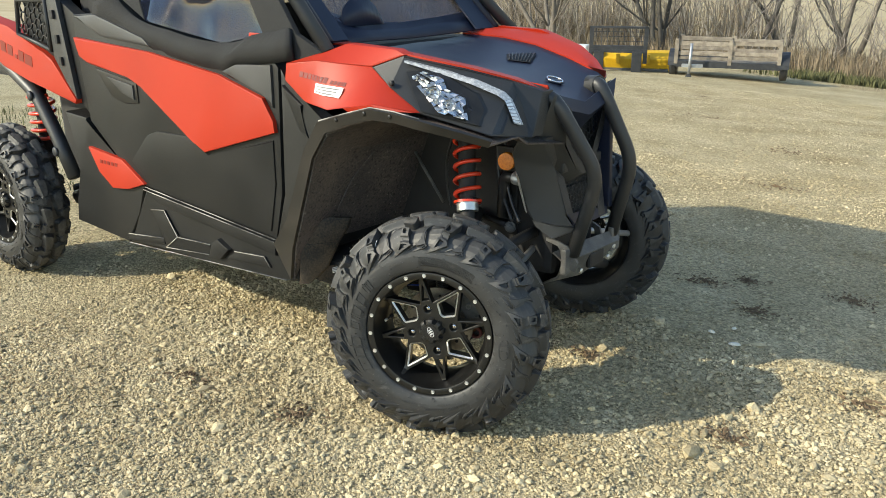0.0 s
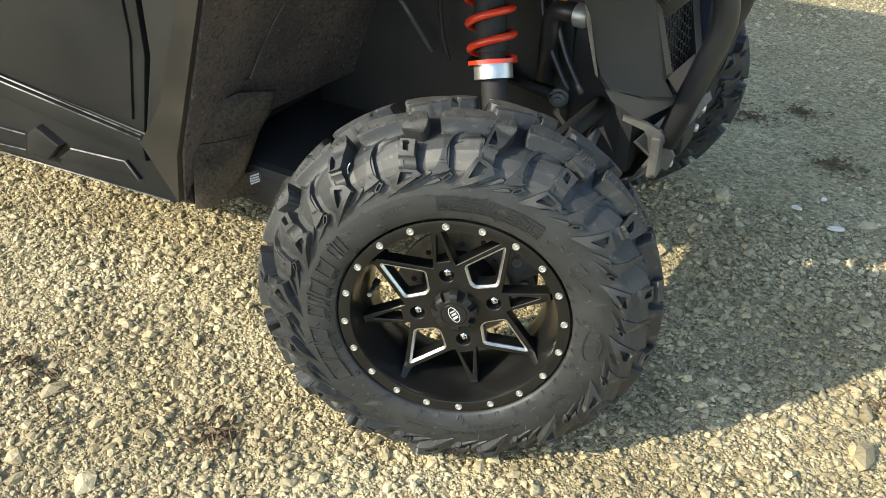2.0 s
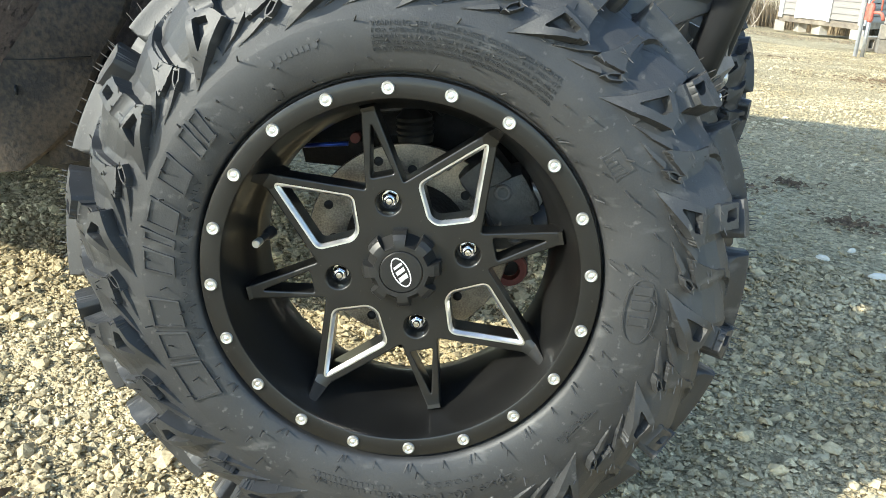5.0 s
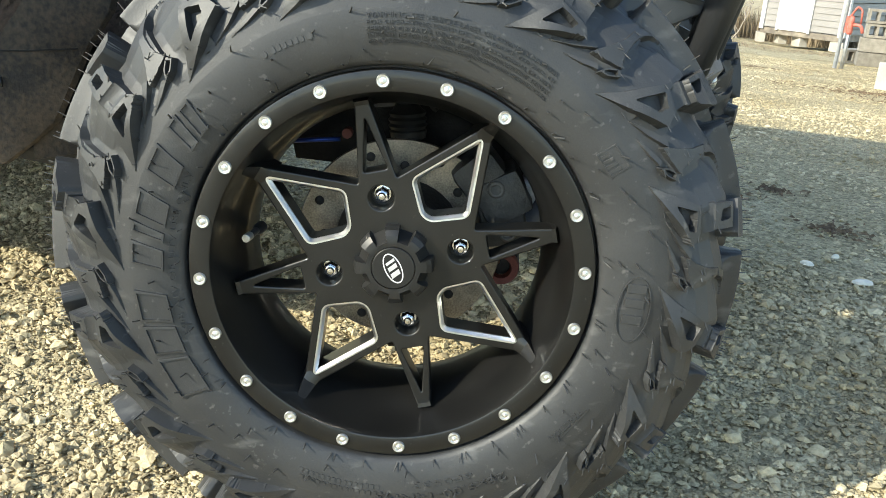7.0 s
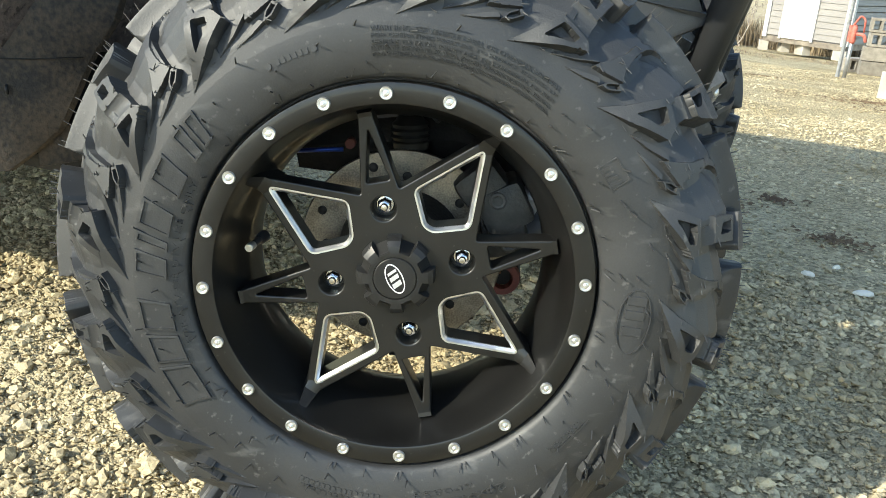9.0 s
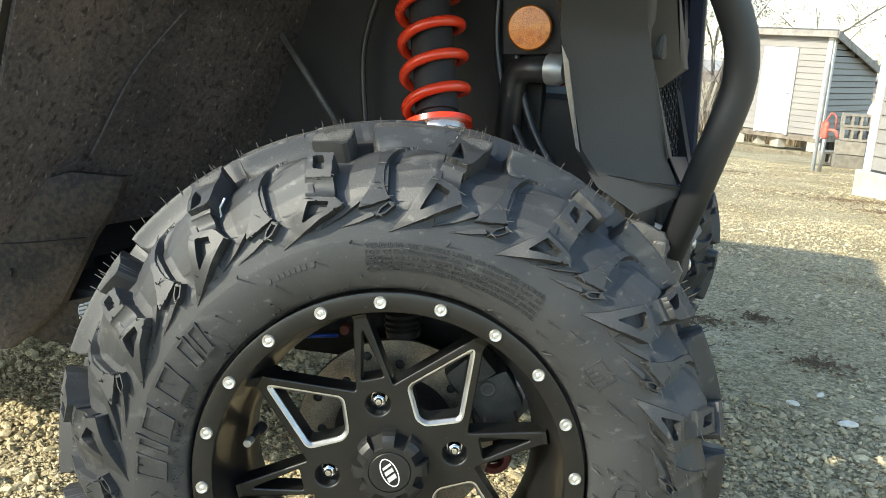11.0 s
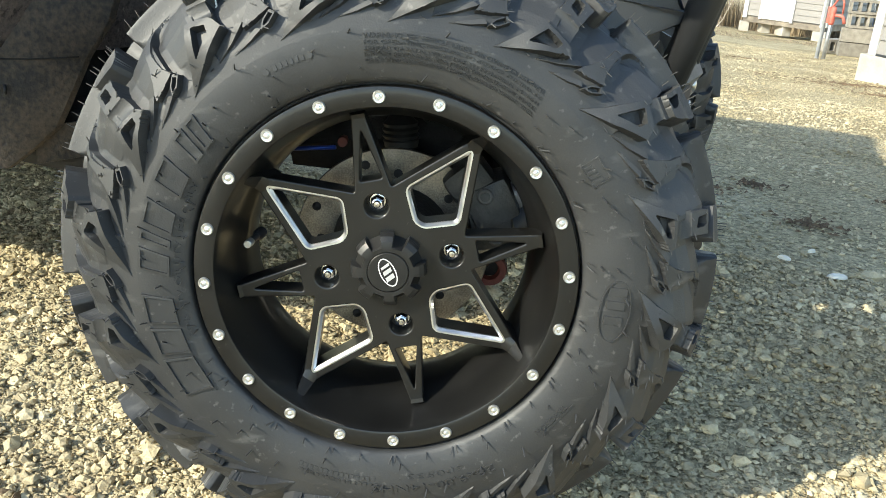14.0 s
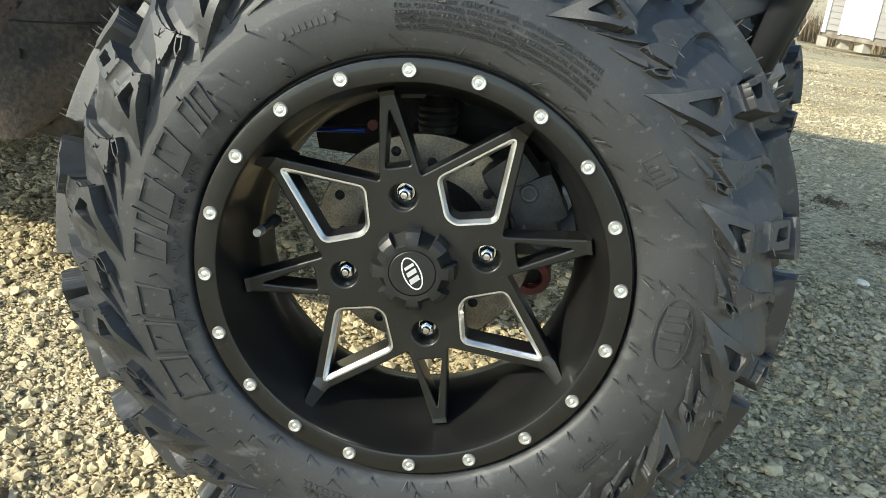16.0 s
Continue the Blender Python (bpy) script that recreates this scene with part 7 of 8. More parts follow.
def build_shed():
    z = fall(19.3)
    sh = thing("garden_shed", (0.56, 19.3, z), "small cream clapboard shed with a white door on concrete blocks", "shed", turn=-25)
    W_, D_, H_, B_ = 1.88, 2.4, 2.20, 0.30            # front runs from x=-W_ to 0, depth +y
    walls = bmesh.new()
    add_box(walls, (-W_ / 2, D_ / 2, B_ + (H_ - 0.5) / 2), (W_ - 0.02, D_ - 0.02, H_ - 0.5))
    part("core_wall", walls, SIDING, sh)
    front = bmesh.new()
    add_box(front, (-W_ / 2, 0.03, B_ + H_ / 2 - 0.02), (W_ - 0.02, 0.04, H_ - 0.1))
    part("front_wall", front, SIDING, sh)
    board_wall(sh, -W_ + 0.06, -0.06, B_ + 0.06, B_ + H_ - 0.12, 0.004, SIDING, skip=(-1.50, -0.71, B_, B_ + 1.87))
    # side wall boards, under the falling roof
    side = thing_part_space(sh, "side_wall", Matrix.Rotation(radians(90), 4, "Z"))
    board_wall(side, 0.02, D_ - 0.02, B_ + 0.06, B_ + H_ - 0.1, -0.012, SIDING, lap=-0.022, top_at=lambda q: D_ * (1 - max(0.0, (q + 0.13 - (B_ + H_ - 0.75))) / 0.75))
    part("door", sheet([(-1.44, -0.03, B_ + 0.02), (-0.77, -0.03, B_ + 0.02), (-0.77, -0.03, B_ + 1.80), (-1.44, -0.03, B_ + 1.80)][::-1], 0.04), WHITE_PAINT, sh, "plain white door with a shallow top panel")
    part("door_panel", sheet([(-1.36, -0.038, B_ + 1.50), (-0.85, -0.038, B_ + 1.50), (-0.85, -0.038, B_ + 1.73), (-1.36, -0.038, B_ + 1.73)][::-1], 0.015, 0.006), TRIM, sh)
    for a, b, c, d in ((-1.50, -1.44, B_, B_ + 1.80), (-0.77, -0.71, B_, B_ + 1.80), (-1.50, -0.71, B_ + 1.80, B_ + 1.87)):
        part("door_trim", box(((a + b) / 2, -0.02, (c + d) / 2), (b - a, 0.05, d - c), bevel=0.005), TRIM, sh)
    part("door_latch", box((-0.83, -0.055, B_ + 0.90), (0.08, 0.03, 0.03), bevel=0.006), GALV, sh)
    for x, y in ((-0.045, -0.02), (-W_ + 0.045, -0.02)):
        part("corner_trim", box((x, y, B_ + H_ / 2), (0.10, 0.05, H_), bevel=0.005), TRIM, sh)
    part("corner_trim", box((0.02, 0.045, B_ + H_ / 2 - 0.01), (0.04, 0.09, H_ - 0.03), bevel=0.005), TRIM, sh)
    roof = hull_skin([[(-W_ - 0.12, -0.15, B_ + H_ + 0.02), (0.12, -0.15, B_ + H_ + 0.02)], [(-W_ - 0.12, D_ + 0.15, B_ + H_ - 0.78), (0.12, D_ + 0.15, B_ + H_ - 0.78)]])
    part("roof", thicken(roof, 0.06), ROOFING, sh)
    part("fascia_board", box((-W_ / 2, -0.165, B_ + H_ - 0.02), (W_ + 0.26, 0.03, 0.13), bevel=0.004), ROOF_EDGE, sh)
    ang = math.atan2(-0.80, D_ + 0.3)
    part("fascia_board", box((0.135, D_ / 2, B_ + H_ - 0.42), (0.03, math.hypot(D_ + 0.3, 0.8), 0.15), Matrix.Rotation(ang, 3, "X"), 0.004), ROOF_EDGE, sh)
    part("base_beam", box((-W_ / 2, 0.05, B_ - 0.03), (W_, 0.09, 0.12), bevel=0.006), GREY_WOOD, sh)
    part("base_beam", box((-0.05, D_ / 2, B_ - 0.03), (0.09, D_, 0.12), bevel=0.006), GREY_WOOD, sh)
    for x, y in ((-0.1, 0.12), (-1.0, 0.2), (-1.9, 0.12), (-0.12, 2.2), (-1.5, 0.3)):
        part("support_block", box((x, y, (B_ - 0.09) / 2), (0.30, 0.2, B_ - 0.09), rot(x * 30), 0.01), CONCRETE, sh)
    return sh


def thing_part_space(parent, name, m):
    """A bare wall part with a turned space of its own."""
    ob = part(name, box((1.2, 0.02, 1.1), (2.3, 0.02, 1.3)), SIDING, parent)
    ob.matrix_basis = m
    ob["own_space"] = 1
    return ob


build_shed()


def build_house():
    z = fall(7.6)
    hs = thing("outbuilding", (0.86, 7.75, z), "outbuilding with cream vinyl siding on a pale concrete footing", "building", turn=-50)
    L_, D_, H_, F_ = 6.0, 4.0, 3.0, 0.22
    part("wall", box((L_ / 2, D_ / 2 + 0.02, F_ + H_ / 2), (L_ - 0.02, D_, H_)), SIDING, hs)
    part("footing", box((L_ / 2 - 0.05, D_ / 2, F_ / 2 - 0.3), (L_ + 0.05, D_ + 0.1, F_ + 0.6), bevel=0.01), CONCRETE, hs)
    board_wall(hs, 0.06, L_, F_ + 0.02, F_ + H_, 0.004, SIDING, step=0.12)
    part("corner_trim", box((0.03, -0.008, F_ + H_ / 2), (0.09, 0.04, H_), bevel=0.006), TRIM, hs)
    part("corner_trim", box((-0.008, 0.05, F_ + H_ / 2), (0.04, 0.10, H_), bevel=0.006), TRIM, hs)
    part("starter_strip", box((L_ / 2, -0.006, F_ + 0.01), (L_, 0.03, 0.02)), BLACK_STEEL, hs)
    part("roof", box((L_ / 2, D_ / 2, F_ + H_ + 0.08), (L_ + 0.5, D_ + 0.5, 0.14), bevel=0.02), ROOFING, hs)
    return hs


build_house()


def build_hydrant():
    at = (0.54, 11.25)
    z = fall(at[1])
    hy = thing("yard_hydrant", (*at, z), "galvanised pipe yard hydrant with a faded red iron head", "hydrant")
    part("standpipe", tube([(0, 0, -0.1), (0, 0, 0.62)], 0.024, 12), GALV, hy)
    part("head", lathe([(0.026, 0.42), (0.038, 0.45), (0.034, 0.52), (0.038, 0.60), (0.026, 0.64), (0.001, 0.65)], 14, "z"), RED_IRON, hy)
    part("spout", tube(bent([(0, 0, 0.54), (0.12, -0.03, 0.54), (0.15, -0.04, 0.45)], 0.04), 0.020, 10), RED_IRON, hy)
    part("lever", tube(bent([(-0.03, 0, 0.62), (0.04, 0.0, 0.76), (0.10, 0, 0.72), (0.11, 0, 0.56)], 0.03), 0.012, 8), RED_IRON, hy)
    part("link", box((-0.05, 0, 0.54), (0.03, 0.02, 0.20), bevel=0.004), RED_IRON, hy)
    ps = thing("post", (0.46, 11.32, z), "thin galvanised steel post beside the hydrant", "post")
    part("shaft", box((0, 0, 0.64), (0.05, 0.04, 1.45), bevel=0.004), GALV, ps)
    part("flange", box((0, -0.025, 0.64), (0.012, 0.03, 1.45)), GALV, ps)


build_hydrant()


def build_block(at, turn):
    ob = thing("concrete_block", at, "hollow grey concrete block in a loose stack", "block", group="stack of concrete blocks", turn=turn)
    bm = bmesh.new()
    for y in (-0.08, 0.08):
        add_box(bm, (0, y, 0.1), (0.40, 0.035, 0.19), bevel=0.004)
    for x in (-0.182, -0.06, 0.06, 0.182):
        add_box(bm, (x, 0, 0.1), (0.034, 0.125, 0.188))
    part("shell", bm, BLOCK, ob)
    return ob


_blk = build_block((0.93, 13.2, fall(13.2)), 10)
for dx, dy, dz, side, tn in ((0.0, 0.0, 0.2, 0, 4), (0.03, 0.02, 0.4, 1, 9), (0.02, 0.0, 0.6, 1, 6), (0.44, 0.12, 0.0, 1, 12), (0.45, 0.1, 0.2, 0, 2), (-0.30, 0.25, 0.0, 1, 40)):
    copy_thing(_blk, pose(0.93 + dx, 13.2 + dy + 0.1 * side, fall(13.2) + dz + 0.1 * side, 90 * side, 0, tn))

bar = thing("plastic_barrel", (1.42, 13.6, fall(13.6)), "blue plastic barrel behind the concrete blocks", "barrel")
part("drum", lathe([(0.001, 0), (0.26, 0.0), (0.29, 0.06), (0.29, 0.28), (0.30, 0.30), (0.29, 0.32), (0.29, 0.58), (0.30, 0.60), (0.29, 0.62), (0.27, 0.86), (0.001, 0.88)], 28, "z"), BLUE_PLASTIC, bar, smooth=True, angle=40)

tank = thing("gas_tank", (1.95, 12.4, fall(12.4)), "white enamelled gas tank on short legs", "tank", turn=25)
part("shell", lathe([(0.001, -0.85), (0.2, -0.82), (0.33, -0.72), (0.38, -0.58), (0.38, 0.58), (0.33, 0.72), (0.2, 0.82), (0.001, 0.85)], 32), WHITE_PAINT, tank, smooth=True, angle=50).location = (0, 0.6, 0.72)
for dy in (0.2, 1.0):
    part("leg", box((0, dy, 0.18), (0.5, 0.08, 0.40), bevel=0.01), CONCRETE, tank)


def build_fork_frame():
    """A loader's pallet-fork carriage standing on the ground."""
    x, y = -6.72, 14.18
    ff = thing("pallet_fork_carriage", (x, y, fall(y, x)), "black steel loader fork carriage with a mesh back guard", "loader attachment", turn=27)
    ff.scale = (0.9, 0.9, 0.72)
    for s in (-0.60, 0.60):
        part("upright", box((s, 0, 0.72), (0.09, 0.07, 1.0), bevel=0.006), BLACK_STEEL, ff)
    part("top_rail", box((0, 0, 1.20), (1.30, 0.07, 0.06), bevel=0.006), BLACK_STEEL, ff)
    for zz in (0.66, 0.56):
        part("cross_rail", box((0, 0, zz), (1.28, 0.08, 0.10), bevel=0.006), BLACK_STEEL, ff)
    for k in range(9):
        part("guard_bar", box((-0.5 + k * 0.125, 0, 0.94), (0.014, 0.02, 0.50)), BLACK_STEEL, ff)
    for k in range(3):
        part("guard_bar", box((0, 0.012, 0.82 + k * 0.13), (1.14, 0.014, 0.014)), BLACK_STEEL, ff)
    for s in (-0.42, 0.42):
        part("tine_shank", box((s, -0.07, 0.27), (0.22, 0.07, 0.56), bevel=0.01), BLACK_STEEL, ff)
        part("tine", box((s, 0.45, 0.03), (0.12, 1.1, 0.045), bevel=0.01), BLACK_STEEL, ff)
    yb = thing("loader_bucket", (-6.50, 14.75, fall(14.75, -6.5)), "yellow painted loader bucket standing in dry weeds", "loader attachment", turn=24)
    yb.scale = (0.8, 0.8, 0.75)
    bk = hull_skin([[(-0.95, 0.0, 0.0), (0.75, 0.0, 0.0)], [(-0.95, -0.05, 0.32), (0.75, -0.05, 0.32)], [(-0.95, 0.12, 0.50), (0.75, 0.12, 0.50)], [(-0.95, 0.3, 0.54), (0.75, 0.3, 0.54)]])
    part("shell", thicken(bk, 0.03), YELLOW, yb)
    for s in (-0.95, 0.75):
        part("side_plate", box((s, 0.2, 0.26), (0.03, 0.5, 0.5), bevel=0.006), YELLOW, yb)
    part("cutting_edge", box((-0.1, -0.03, 0.03), (1.7, 0.03, 0.08), bevel=0.005), STEEL_PLATE, yb)
    for s in (-0.55, 0.2):
        part("mount_lug", box((s, -0.1, 0.33), (0.10, 0.12, 0.26), bevel=0.01), YELLOW, yb)
    wc = thing("white_crate", (-7.9, 14.5, fall(14.5, -7.9)), "white plastic crate standing behind the vehicle", "crate", turn=20)
    part("shell", box((0, 0, 0.24), (0.55, 0.4, 0.44), bevel=0.03), WHITE_PAINT, wc)


build_fork_frame()


def build_trailer():
    x, y = -4.83, 15.30
    tr = thing("utility_trailer", (x, y, fall(y, x)), "old small trailer with weathered plank sides and black tyres", "trailer", turn=17)
    tr.scale = (0.8, 0.8, 0.8)
    L2 = 1.25
    for zz, hh in ((0.865, 0.105), (0.625, 0.085), (0.515, 0.075)):
        for a, b in ((-L2, 0.0), (0.10, L2 - 0.04)):
            tip = 0.018 if a > 0 else -0.012
            part("side_plank", box(((a + b) / 2, -0.62, zz + tip), (b - a, 0.035, hh), rot(0) if a > 0 else None, 0.006), GREY_WOOD, tr)
            part("side_plank", box(((a + b) / 2, 0.62, zz - tip), (b - a, 0.035, hh), bevel=0.006), GREY_WOOD, tr)
    for s in (-1.22, 0.05, 1.18):
        for yy in (-0.66, 0.66):
            part("stake", box((s, yy, 0.66), (0.09, 0.05, 0.60 if s < 1 else 0.50), bevel=0.006), GREY_WOOD, tr)
    for k in range(9):
        part("floor_plank", box((0, -0.56 + k * 0.14, 0.40), (2 * L2, 0.13, 0.035), bevel=0.004), GREY_WOOD, tr)
    for yy in (-0.5, 0.5):
        part("frame_rail", box((0, yy * 1.28, 0.36), (2 * L2, 0.06, 0.15), bevel=0.006), BLACK_STEEL, tr)
    part("axle", tube([(-1.3, -0.3, 0.28), (1.3, -0.3, 0.28)], 0.03), BLACK_STEEL, tr)
    ty = lathe([(0.14, -0.07), (0.24, -0.09), (0.30, -0.08), (0.315, -0.04), (0.315, 0.04), (0.30, 0.08), (0.24, 0.09), (0.14, 0.07), (0.13, 0.0)], 28, closed=True)
    wh = part("wheel", ty, RUBBER, tr, "worn black trailer tyre", smooth=True, angle=40)
    wh.matrix_basis = pose(1.30, -0.3, 0.315, 0, 0, 90)
    for px, py in ((-1.30, -0.3),):
        w2 = new("wheel", wh.data)
        w2.parent, w2.matrix_basis = tr, pose(px, py, 0.315, 0, 0, 90)
    for sx in (-1.30, 1.30):
        part("fender", thicken(hull_skin([[(sx + dx, -0.3 + 0.38 * math.cos(q), 0.315 + 0.38 * math.sin(q)) for q in (radians(v) for v in range(0, 181, 15))] for dx in (-0.11, 0.11)]), 0.008), BLACK_STEEL, tr)
    part("jack", tube([(-0.86, -0.95, 0.03), (-0.84, -0.95, 0.88)], 0.035, 10), GALV, tr)
    part("jack_wheel", tube([(-0.86, -0.99, 0.07), (-0.86, -0.91, 0.07)], 0.08, 14), BLACK_STEEL, tr)
    part("tongue", box((-0.8, -0.85, 0.34), (0.5, 0.08, 0.08), bevel=0.006), GALV, tr)


build_trailer()


def build_tree(name, at, height, seed, lean=(0, 0), stems=3, leafy=0, bark=None, label="", crown_low=0.35):
    """A bare tree: tapered stems that fork again and again, down to twigs."""
    rnd = random.Random(seed)
    tr = thing(name, (*at, fall(at[1], at[0]) - 0.05), label, "tree")
    wood, tips = bmesh.new(), []
    twigs = bmesh.new()

    def grow(p, d, ln, r, depth):
        steps = 4 if depth < 2 else 3
        pts, q, dd = [p], p, d
        for _ in range(steps):
            dd = (dd + Vector((rnd.gauss(0, 0.16), rnd.gauss(0, 0.16), rnd.gauss(0.04, 0.08)))).normalized()
            q = q + dd * ln / steps
            pts.append(q)
        end = r * 0.55
        add_tube(wood if depth < 3 else twigs, pts, [r + (end - r) * i / steps for i in range(steps + 1)], (8, 6, 4, 3, 3)[min(depth, 4)])
        if depth >= 4 or r < 0.004:
            tips.extend(pts[1:])
            return
        for i in range(rnd.choice((3, 4)) if depth else 4):
            k = rnd.randint(1, steps)
            side = Vector((rnd.gauss(0, 1), rnd.gauss(0, 1), rnd.gauss(0.25, 0.5))).normalized()
            nd = (dd * 0.75 + side * 0.65).normalized()
            grow(pts[k], nd, ln * rnd.uniform(0.5, 0.75), max(0.004, end * rnd.uniform(0.55, 0.85)), depth + 1)
    for s in range(stems):
        a = s * math.tau / stems + rnd.uniform(-0.4, 0.4)
        d = Vector((lean[0] + 0.30 * math.cos(a) * (stems > 1), lean[1] + 0.30 * math.sin(a) * (stems > 1), 1)).normalized()
        grow(Vector((0.12 * math.cos(a), 0.12 * math.sin(a), 0)), d, height * 0.48, height * 0.011, 0)
    part("trunk", wood, bark or BARK, tr)
    part("twigs", twigs, bark or BARK, tr)
    if leafy:
        lv = bmesh.new()
        for _ in range(leafy):
            c = rnd.choice(tips) + Vector((rnd.gauss(0, 0.06), rnd.gauss(0, 0.06), rnd.gauss(0, 0.06)))
            u = Vector((rnd.gauss(0, 1), rnd.gauss(0, 1), rnd.gauss(0, 1))).normalized()
            w = u.orthogonal().normalized()
            s = rnd.uniform(0.022, 0.045)
            v = [lv.verts.new(c + q) for q in (u * s, w * s * 0.5, -u * s, -w * s * 0.5)]
            lv.faces.new(v)
        part("crown", lv, LEAF, tr, "sparse withered leaves")
    return tr


LBL = "bare grey multi-stemmed tree at the edge of the yard"
build_tree("tree", (-8.3, 19.5), 6.5, 11, stems=4, label=LBL, bark=BARK_DARK)
build_tree("tree", (-6.2, 23.0), 6.9, 12, stems=3, label=LBL, leafy=250)
build_tree("tree", (-4.4, 22.7), 7.2, 13, lean=(0.2, 0), stems=3, label=LBL, leafy=150)
build_tree("tree", (-11.0, 18.5), 6.5, 14, stems=4, label=LBL, leafy=300)
build_tree("tree", (-13.5, 21.0), 7.0, 15, stems=3, label=LBL)
build_tree("tree", (-2.35, 23.4), 6.2, 16, stems=3, label="sparse tree with a few withered leaves beside the shed", leafy=2600)
build_tree("tree", (0.3, 26.5), 7.0, 17, stems=3, label="sparse tree with a few withered leaves behind the shed", leafy=2600)
build_tree("tree", (-16.5, 23.0), 7.0, 18, stems=4, label=LBL)
build_tree("tree", (-6.9, 22.5), 7.0, 19, stems=3, label=LBL)


def build_brush(name, count, place, tall, material, seed, label, width=0.006):
    """Upright dry stalks and grass blades, joined."""
    rnd = random.Random(seed)
    verts, faces = [], []
    for _ in range(count):
        x, y = place(rnd)
        z = fall(y, x) - 0.03
        h = tall * rnd.uniform(0.35, 1.2)
        a, l = rnd.uniform(0, math.tau), rnd.uniform(0.05, 0.45) * h
        w = width * rnd.uniform(0.6, 1.6)
        sx, sy = w * math.cos(a + 1.6), w * math.sin(a + 1.6)
        b = len(verts)
        tx, ty = l * math.cos(a), l * math.sin(a)
        verts += [(x - sx, y - sy, z), (x + sx, y + sy, z), (x + tx * 0.4 + sx * 0.8, y + ty * 0.4 + sy * 0.8, z + h * 0.6), (x + tx * 0.4 - sx * 0.8, y + ty * 0.4 - sy * 0.8, z + h * 0.6), (x + tx, y + ty, z + h)]
        faces += [(b, b + 1, b + 2, b + 3), (b + 3, b + 2, b + 4)]
    me = bpy.data.meshes.new(name)
    me.from_pydata(verts, [], faces)
    me.materials.append(material)
    return tagged(new(name, me), label, "undergrowth", kind="stuff")


build_brush("dry_brush", 15000, lambda r: (r.uniform(-26, -2.2), 18.6 + r.random() ** 2 * 7 + r.uniform(-0.6, 0.6)), 0.55, DRY_GRASS, 21, "low dry brown brush along the yard's edge", 0.008)
build_brush("dry_brush", 5000, lambda r: (r.uniform(-26, -6.5), 20.0 + r.random() * 6), 1.9, DRY_GRASS, 22, "tall dry brown stalks along the yard's edge", 0.007)
build_brush("dry_brush", 3500, lambda r: (r.uniform(-3.2, 2.4), 22.5 + r.random() * 4), 0.7, DRY_GRASS, 26, "dry brown grass behind the shed", 0.010)
build_brush("weeds", 2200, lambda r: (min(-1.9, r.gauss(-3.0, 0.9)), 17.0 + abs(r.gauss(0, 0.9))), 0.20, GREEN_GRASS, 23, "green weeds at the foot of the brush", 0.012)
build_brush("weeds", 4000, lambda r: (r.uniform(-7.5, -3.6), r.uniform(-0.5, 5.0)), 0.10, GREEN_GRASS, 24, "short green grass behind the vehicle", 0.004)
build_brush("dry_grass", 3000, lambda r: (r.uniform(-3.0, 1.5), 16.0 + r.random() * 2.6), 0.05, DRY_GRASS, 25, "thin dry grass over the gravel by the shed", 0.008)


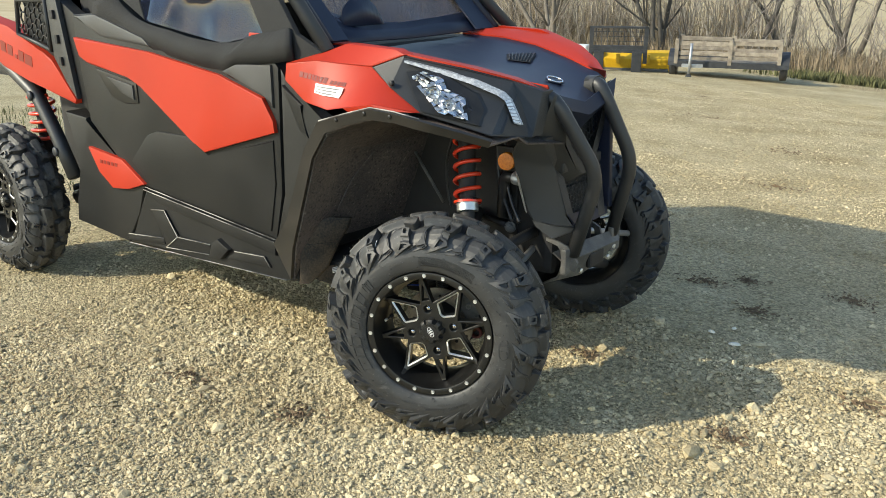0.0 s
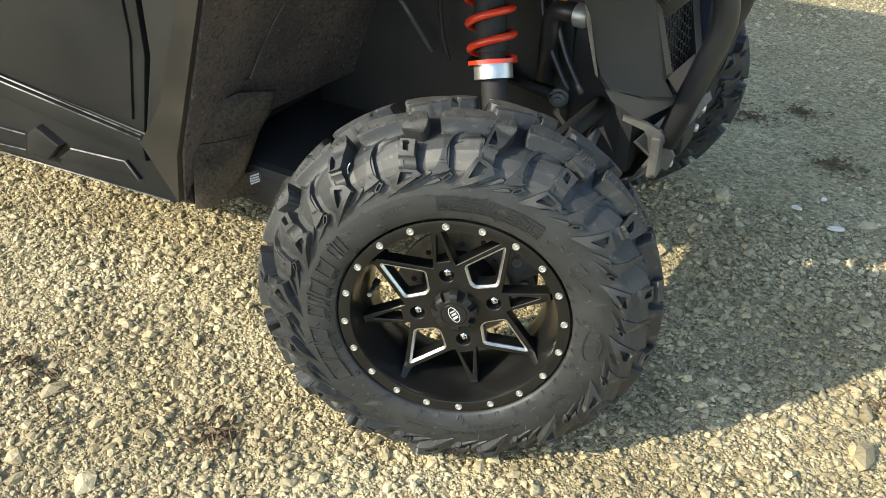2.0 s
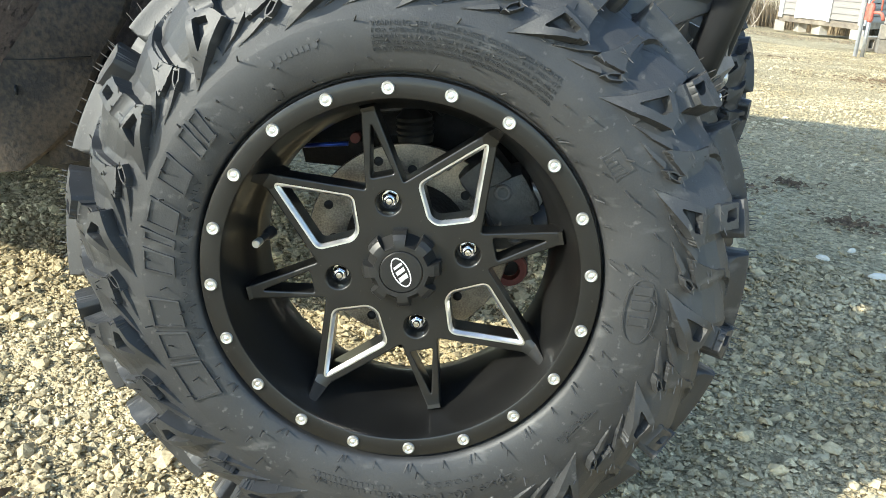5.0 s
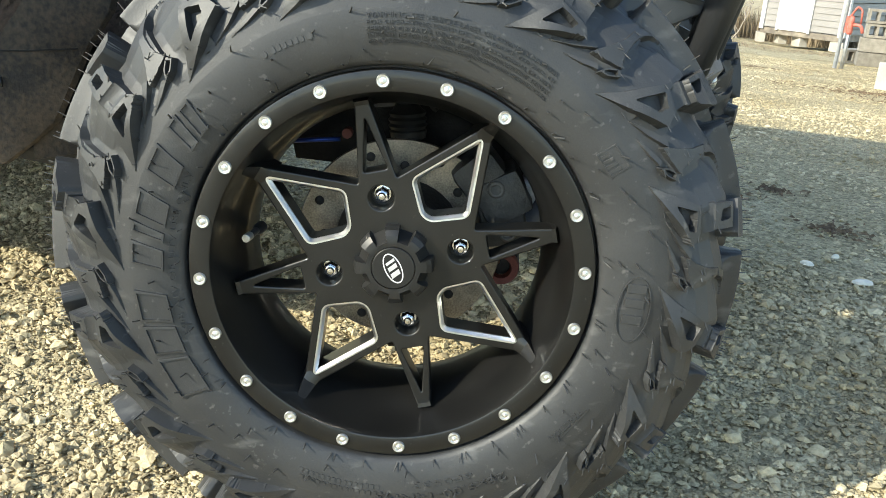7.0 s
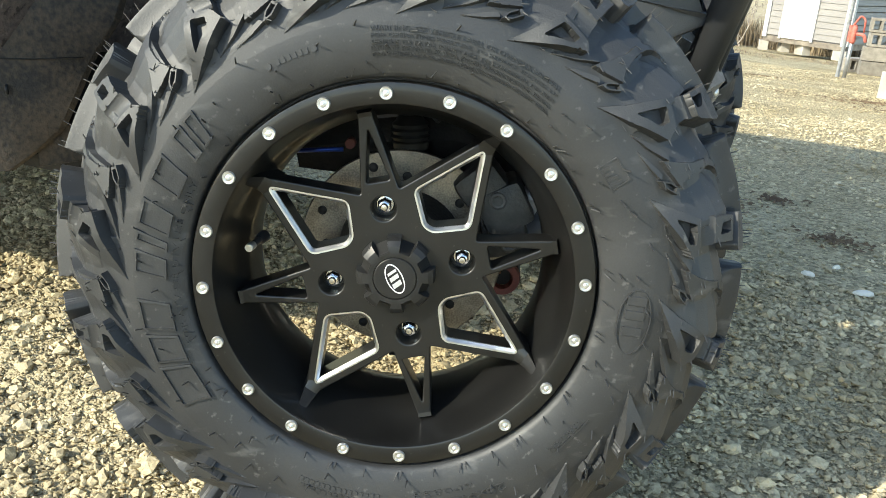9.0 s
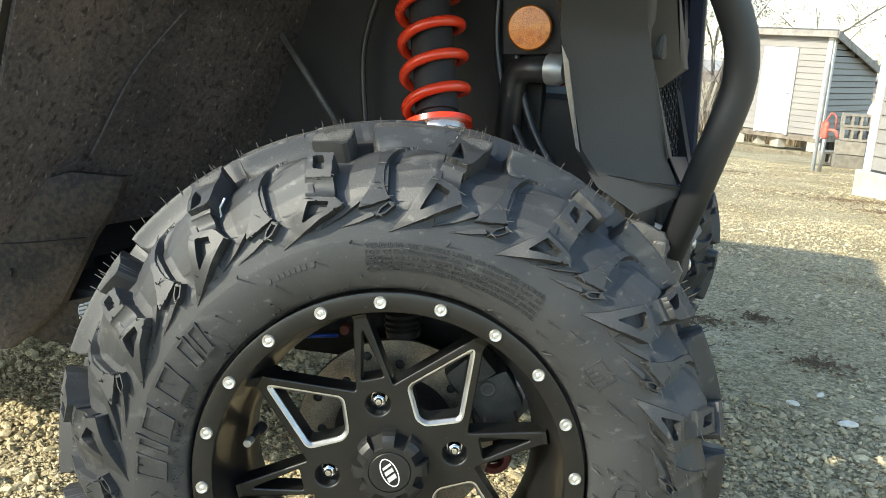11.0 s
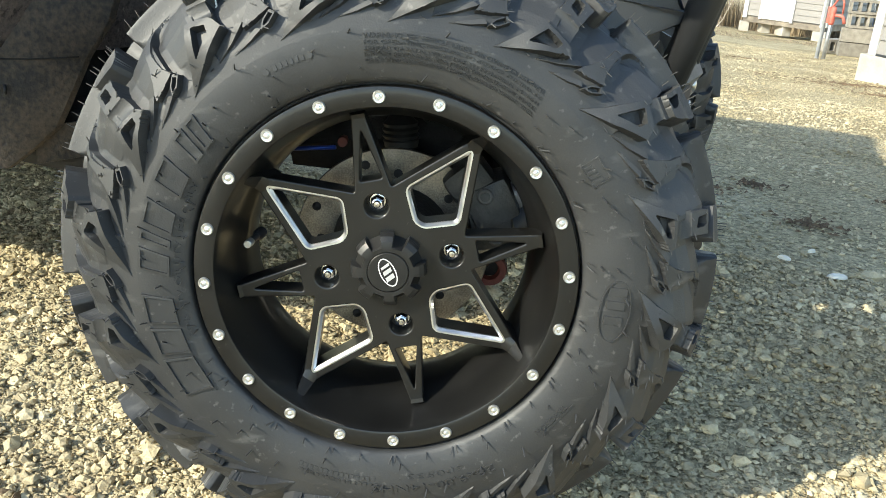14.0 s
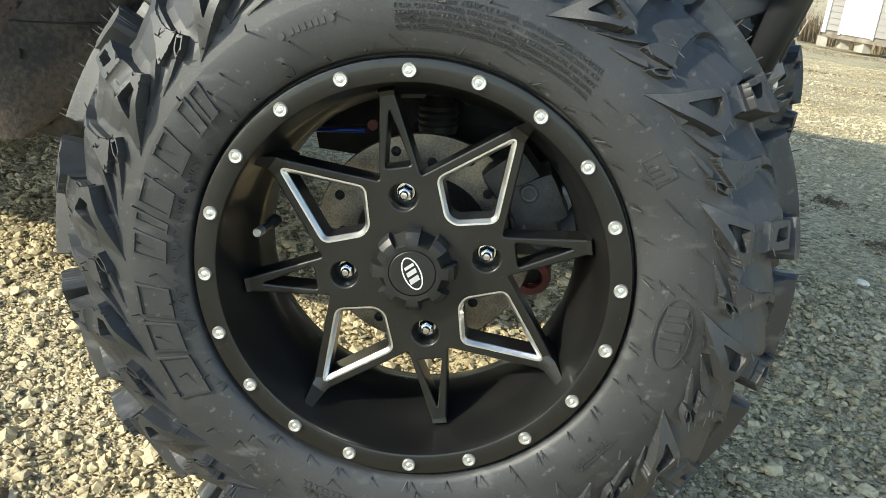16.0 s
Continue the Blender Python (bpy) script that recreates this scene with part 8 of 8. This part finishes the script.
def build_thicket(name, count, place, seed, label):
    """Leafless shrubs: thin forking stems with side twigs, as narrow folded ribbons, joined."""
    rnd = random.Random(seed)
    verts, faces = [], []

    def ribbon(pts, w):
        b = len(verts)
        for i, q in enumerate(pts):
            k = w * (1 - 0.75 * i / (len(pts) - 1))
            verts.extend([(q.x - k, q.y, q.z), (q.x, q.y - k, q.z), (q.x + k, q.y, q.z)])
            if i:
                c = b + 3 * i
                faces.extend([(c - 3, c - 2, c + 1, c), (c - 2, c - 1, c + 2, c + 1)])

    def stem(p, d, ln, w, depth):
        pts, q = [p], p
        for _ in range(4):
            d = (d + Vector((rnd.gauss(0, 0.17), rnd.gauss(0, 0.17), rnd.gauss(0.02, 0.08)))).normalized()
            q = q + d * ln / 4
            pts.append(q)
        ribbon(pts, w)
        if depth:
            for _ in range(rnd.randint(3, 5)):
                side = Vector((rnd.gauss(0, 1), rnd.gauss(0, 1), rnd.gauss(0.5, 0.5))).normalized()
                stem(pts[rnd.randint(1, 4)], (d * 0.5 + side).normalized(), ln * rnd.uniform(0.3, 0.55), w * 0.55, depth - 1)
    for _ in range(count):
        x, y, h = place(rnd)
        z = fall(y, x) - 0.05
        for _ in range(rnd.randint(3, 6)):
            d = Vector((rnd.gauss(0, 0.30), rnd.gauss(0, 0.30), 1)).normalized()
            stem(Vector((x + rnd.gauss(0, 0.15), y + rnd.gauss(0, 0.15), z)), d, h * rnd.uniform(0.6, 1.1), rnd.uniform(0.010, 0.022), 2)
    me = bpy.data.meshes.new(name)
    me.from_pydata([tuple(v) for v in verts], [], faces)
    me.materials.append(THICKET)
    return tagged(new(name, me), label, "shrub", kind="stuff")


build_thicket("thicket", 150, lambda r: (-5.5 - 16.5 * r.random() ** 0.8, 19.6 + r.random() * 5.0, r.uniform(1.4, 3.6)), 41, "tangle of leafless grey-brown shrubs along the yard")
build_thicket("thicket", 22, lambda r: (r.uniform(-5.5, -1.8), 21.0 + r.random() * 3.0, r.uniform(1.2, 2.4)), 42, "leafless brown shrubs beside the shed")


def build_ridge(name, y, z0, z1, seed, material, label):
    """A far rise that closes the view, out of the reach of any parallax."""
    verts, faces = [], []
    n = 160
    for i in range(n + 1):
        a = radians(-100 + 200 * i / n)
        x, yy = y * math.sin(a), y * math.cos(a)
        h = z0 + (z1 - z0) * (0.6 + 0.5 * noise.noise(Vector((i * 0.11, seed, 0))) + 0.18 * noise.noise(Vector((i * 0.6, seed, 4))))
        verts += [(x, yy, z0 - 60), (x * 1.01, yy * 1.01, h)]
        if i:
            b = 2 * i
            faces.append((b - 2, b, b + 1, b - 1))
    me = bpy.data.meshes.new(name)
    me.from_pydata(verts, [], faces)
    me.materials.append(material)
    return tagged(new(name, me), label, "backdrop", kind="structure")


build_ridge("backdrop", 620, -24, -6, 3, WOODS, "far line of leafless woods")
# this ridge's haze lies in its colour alone
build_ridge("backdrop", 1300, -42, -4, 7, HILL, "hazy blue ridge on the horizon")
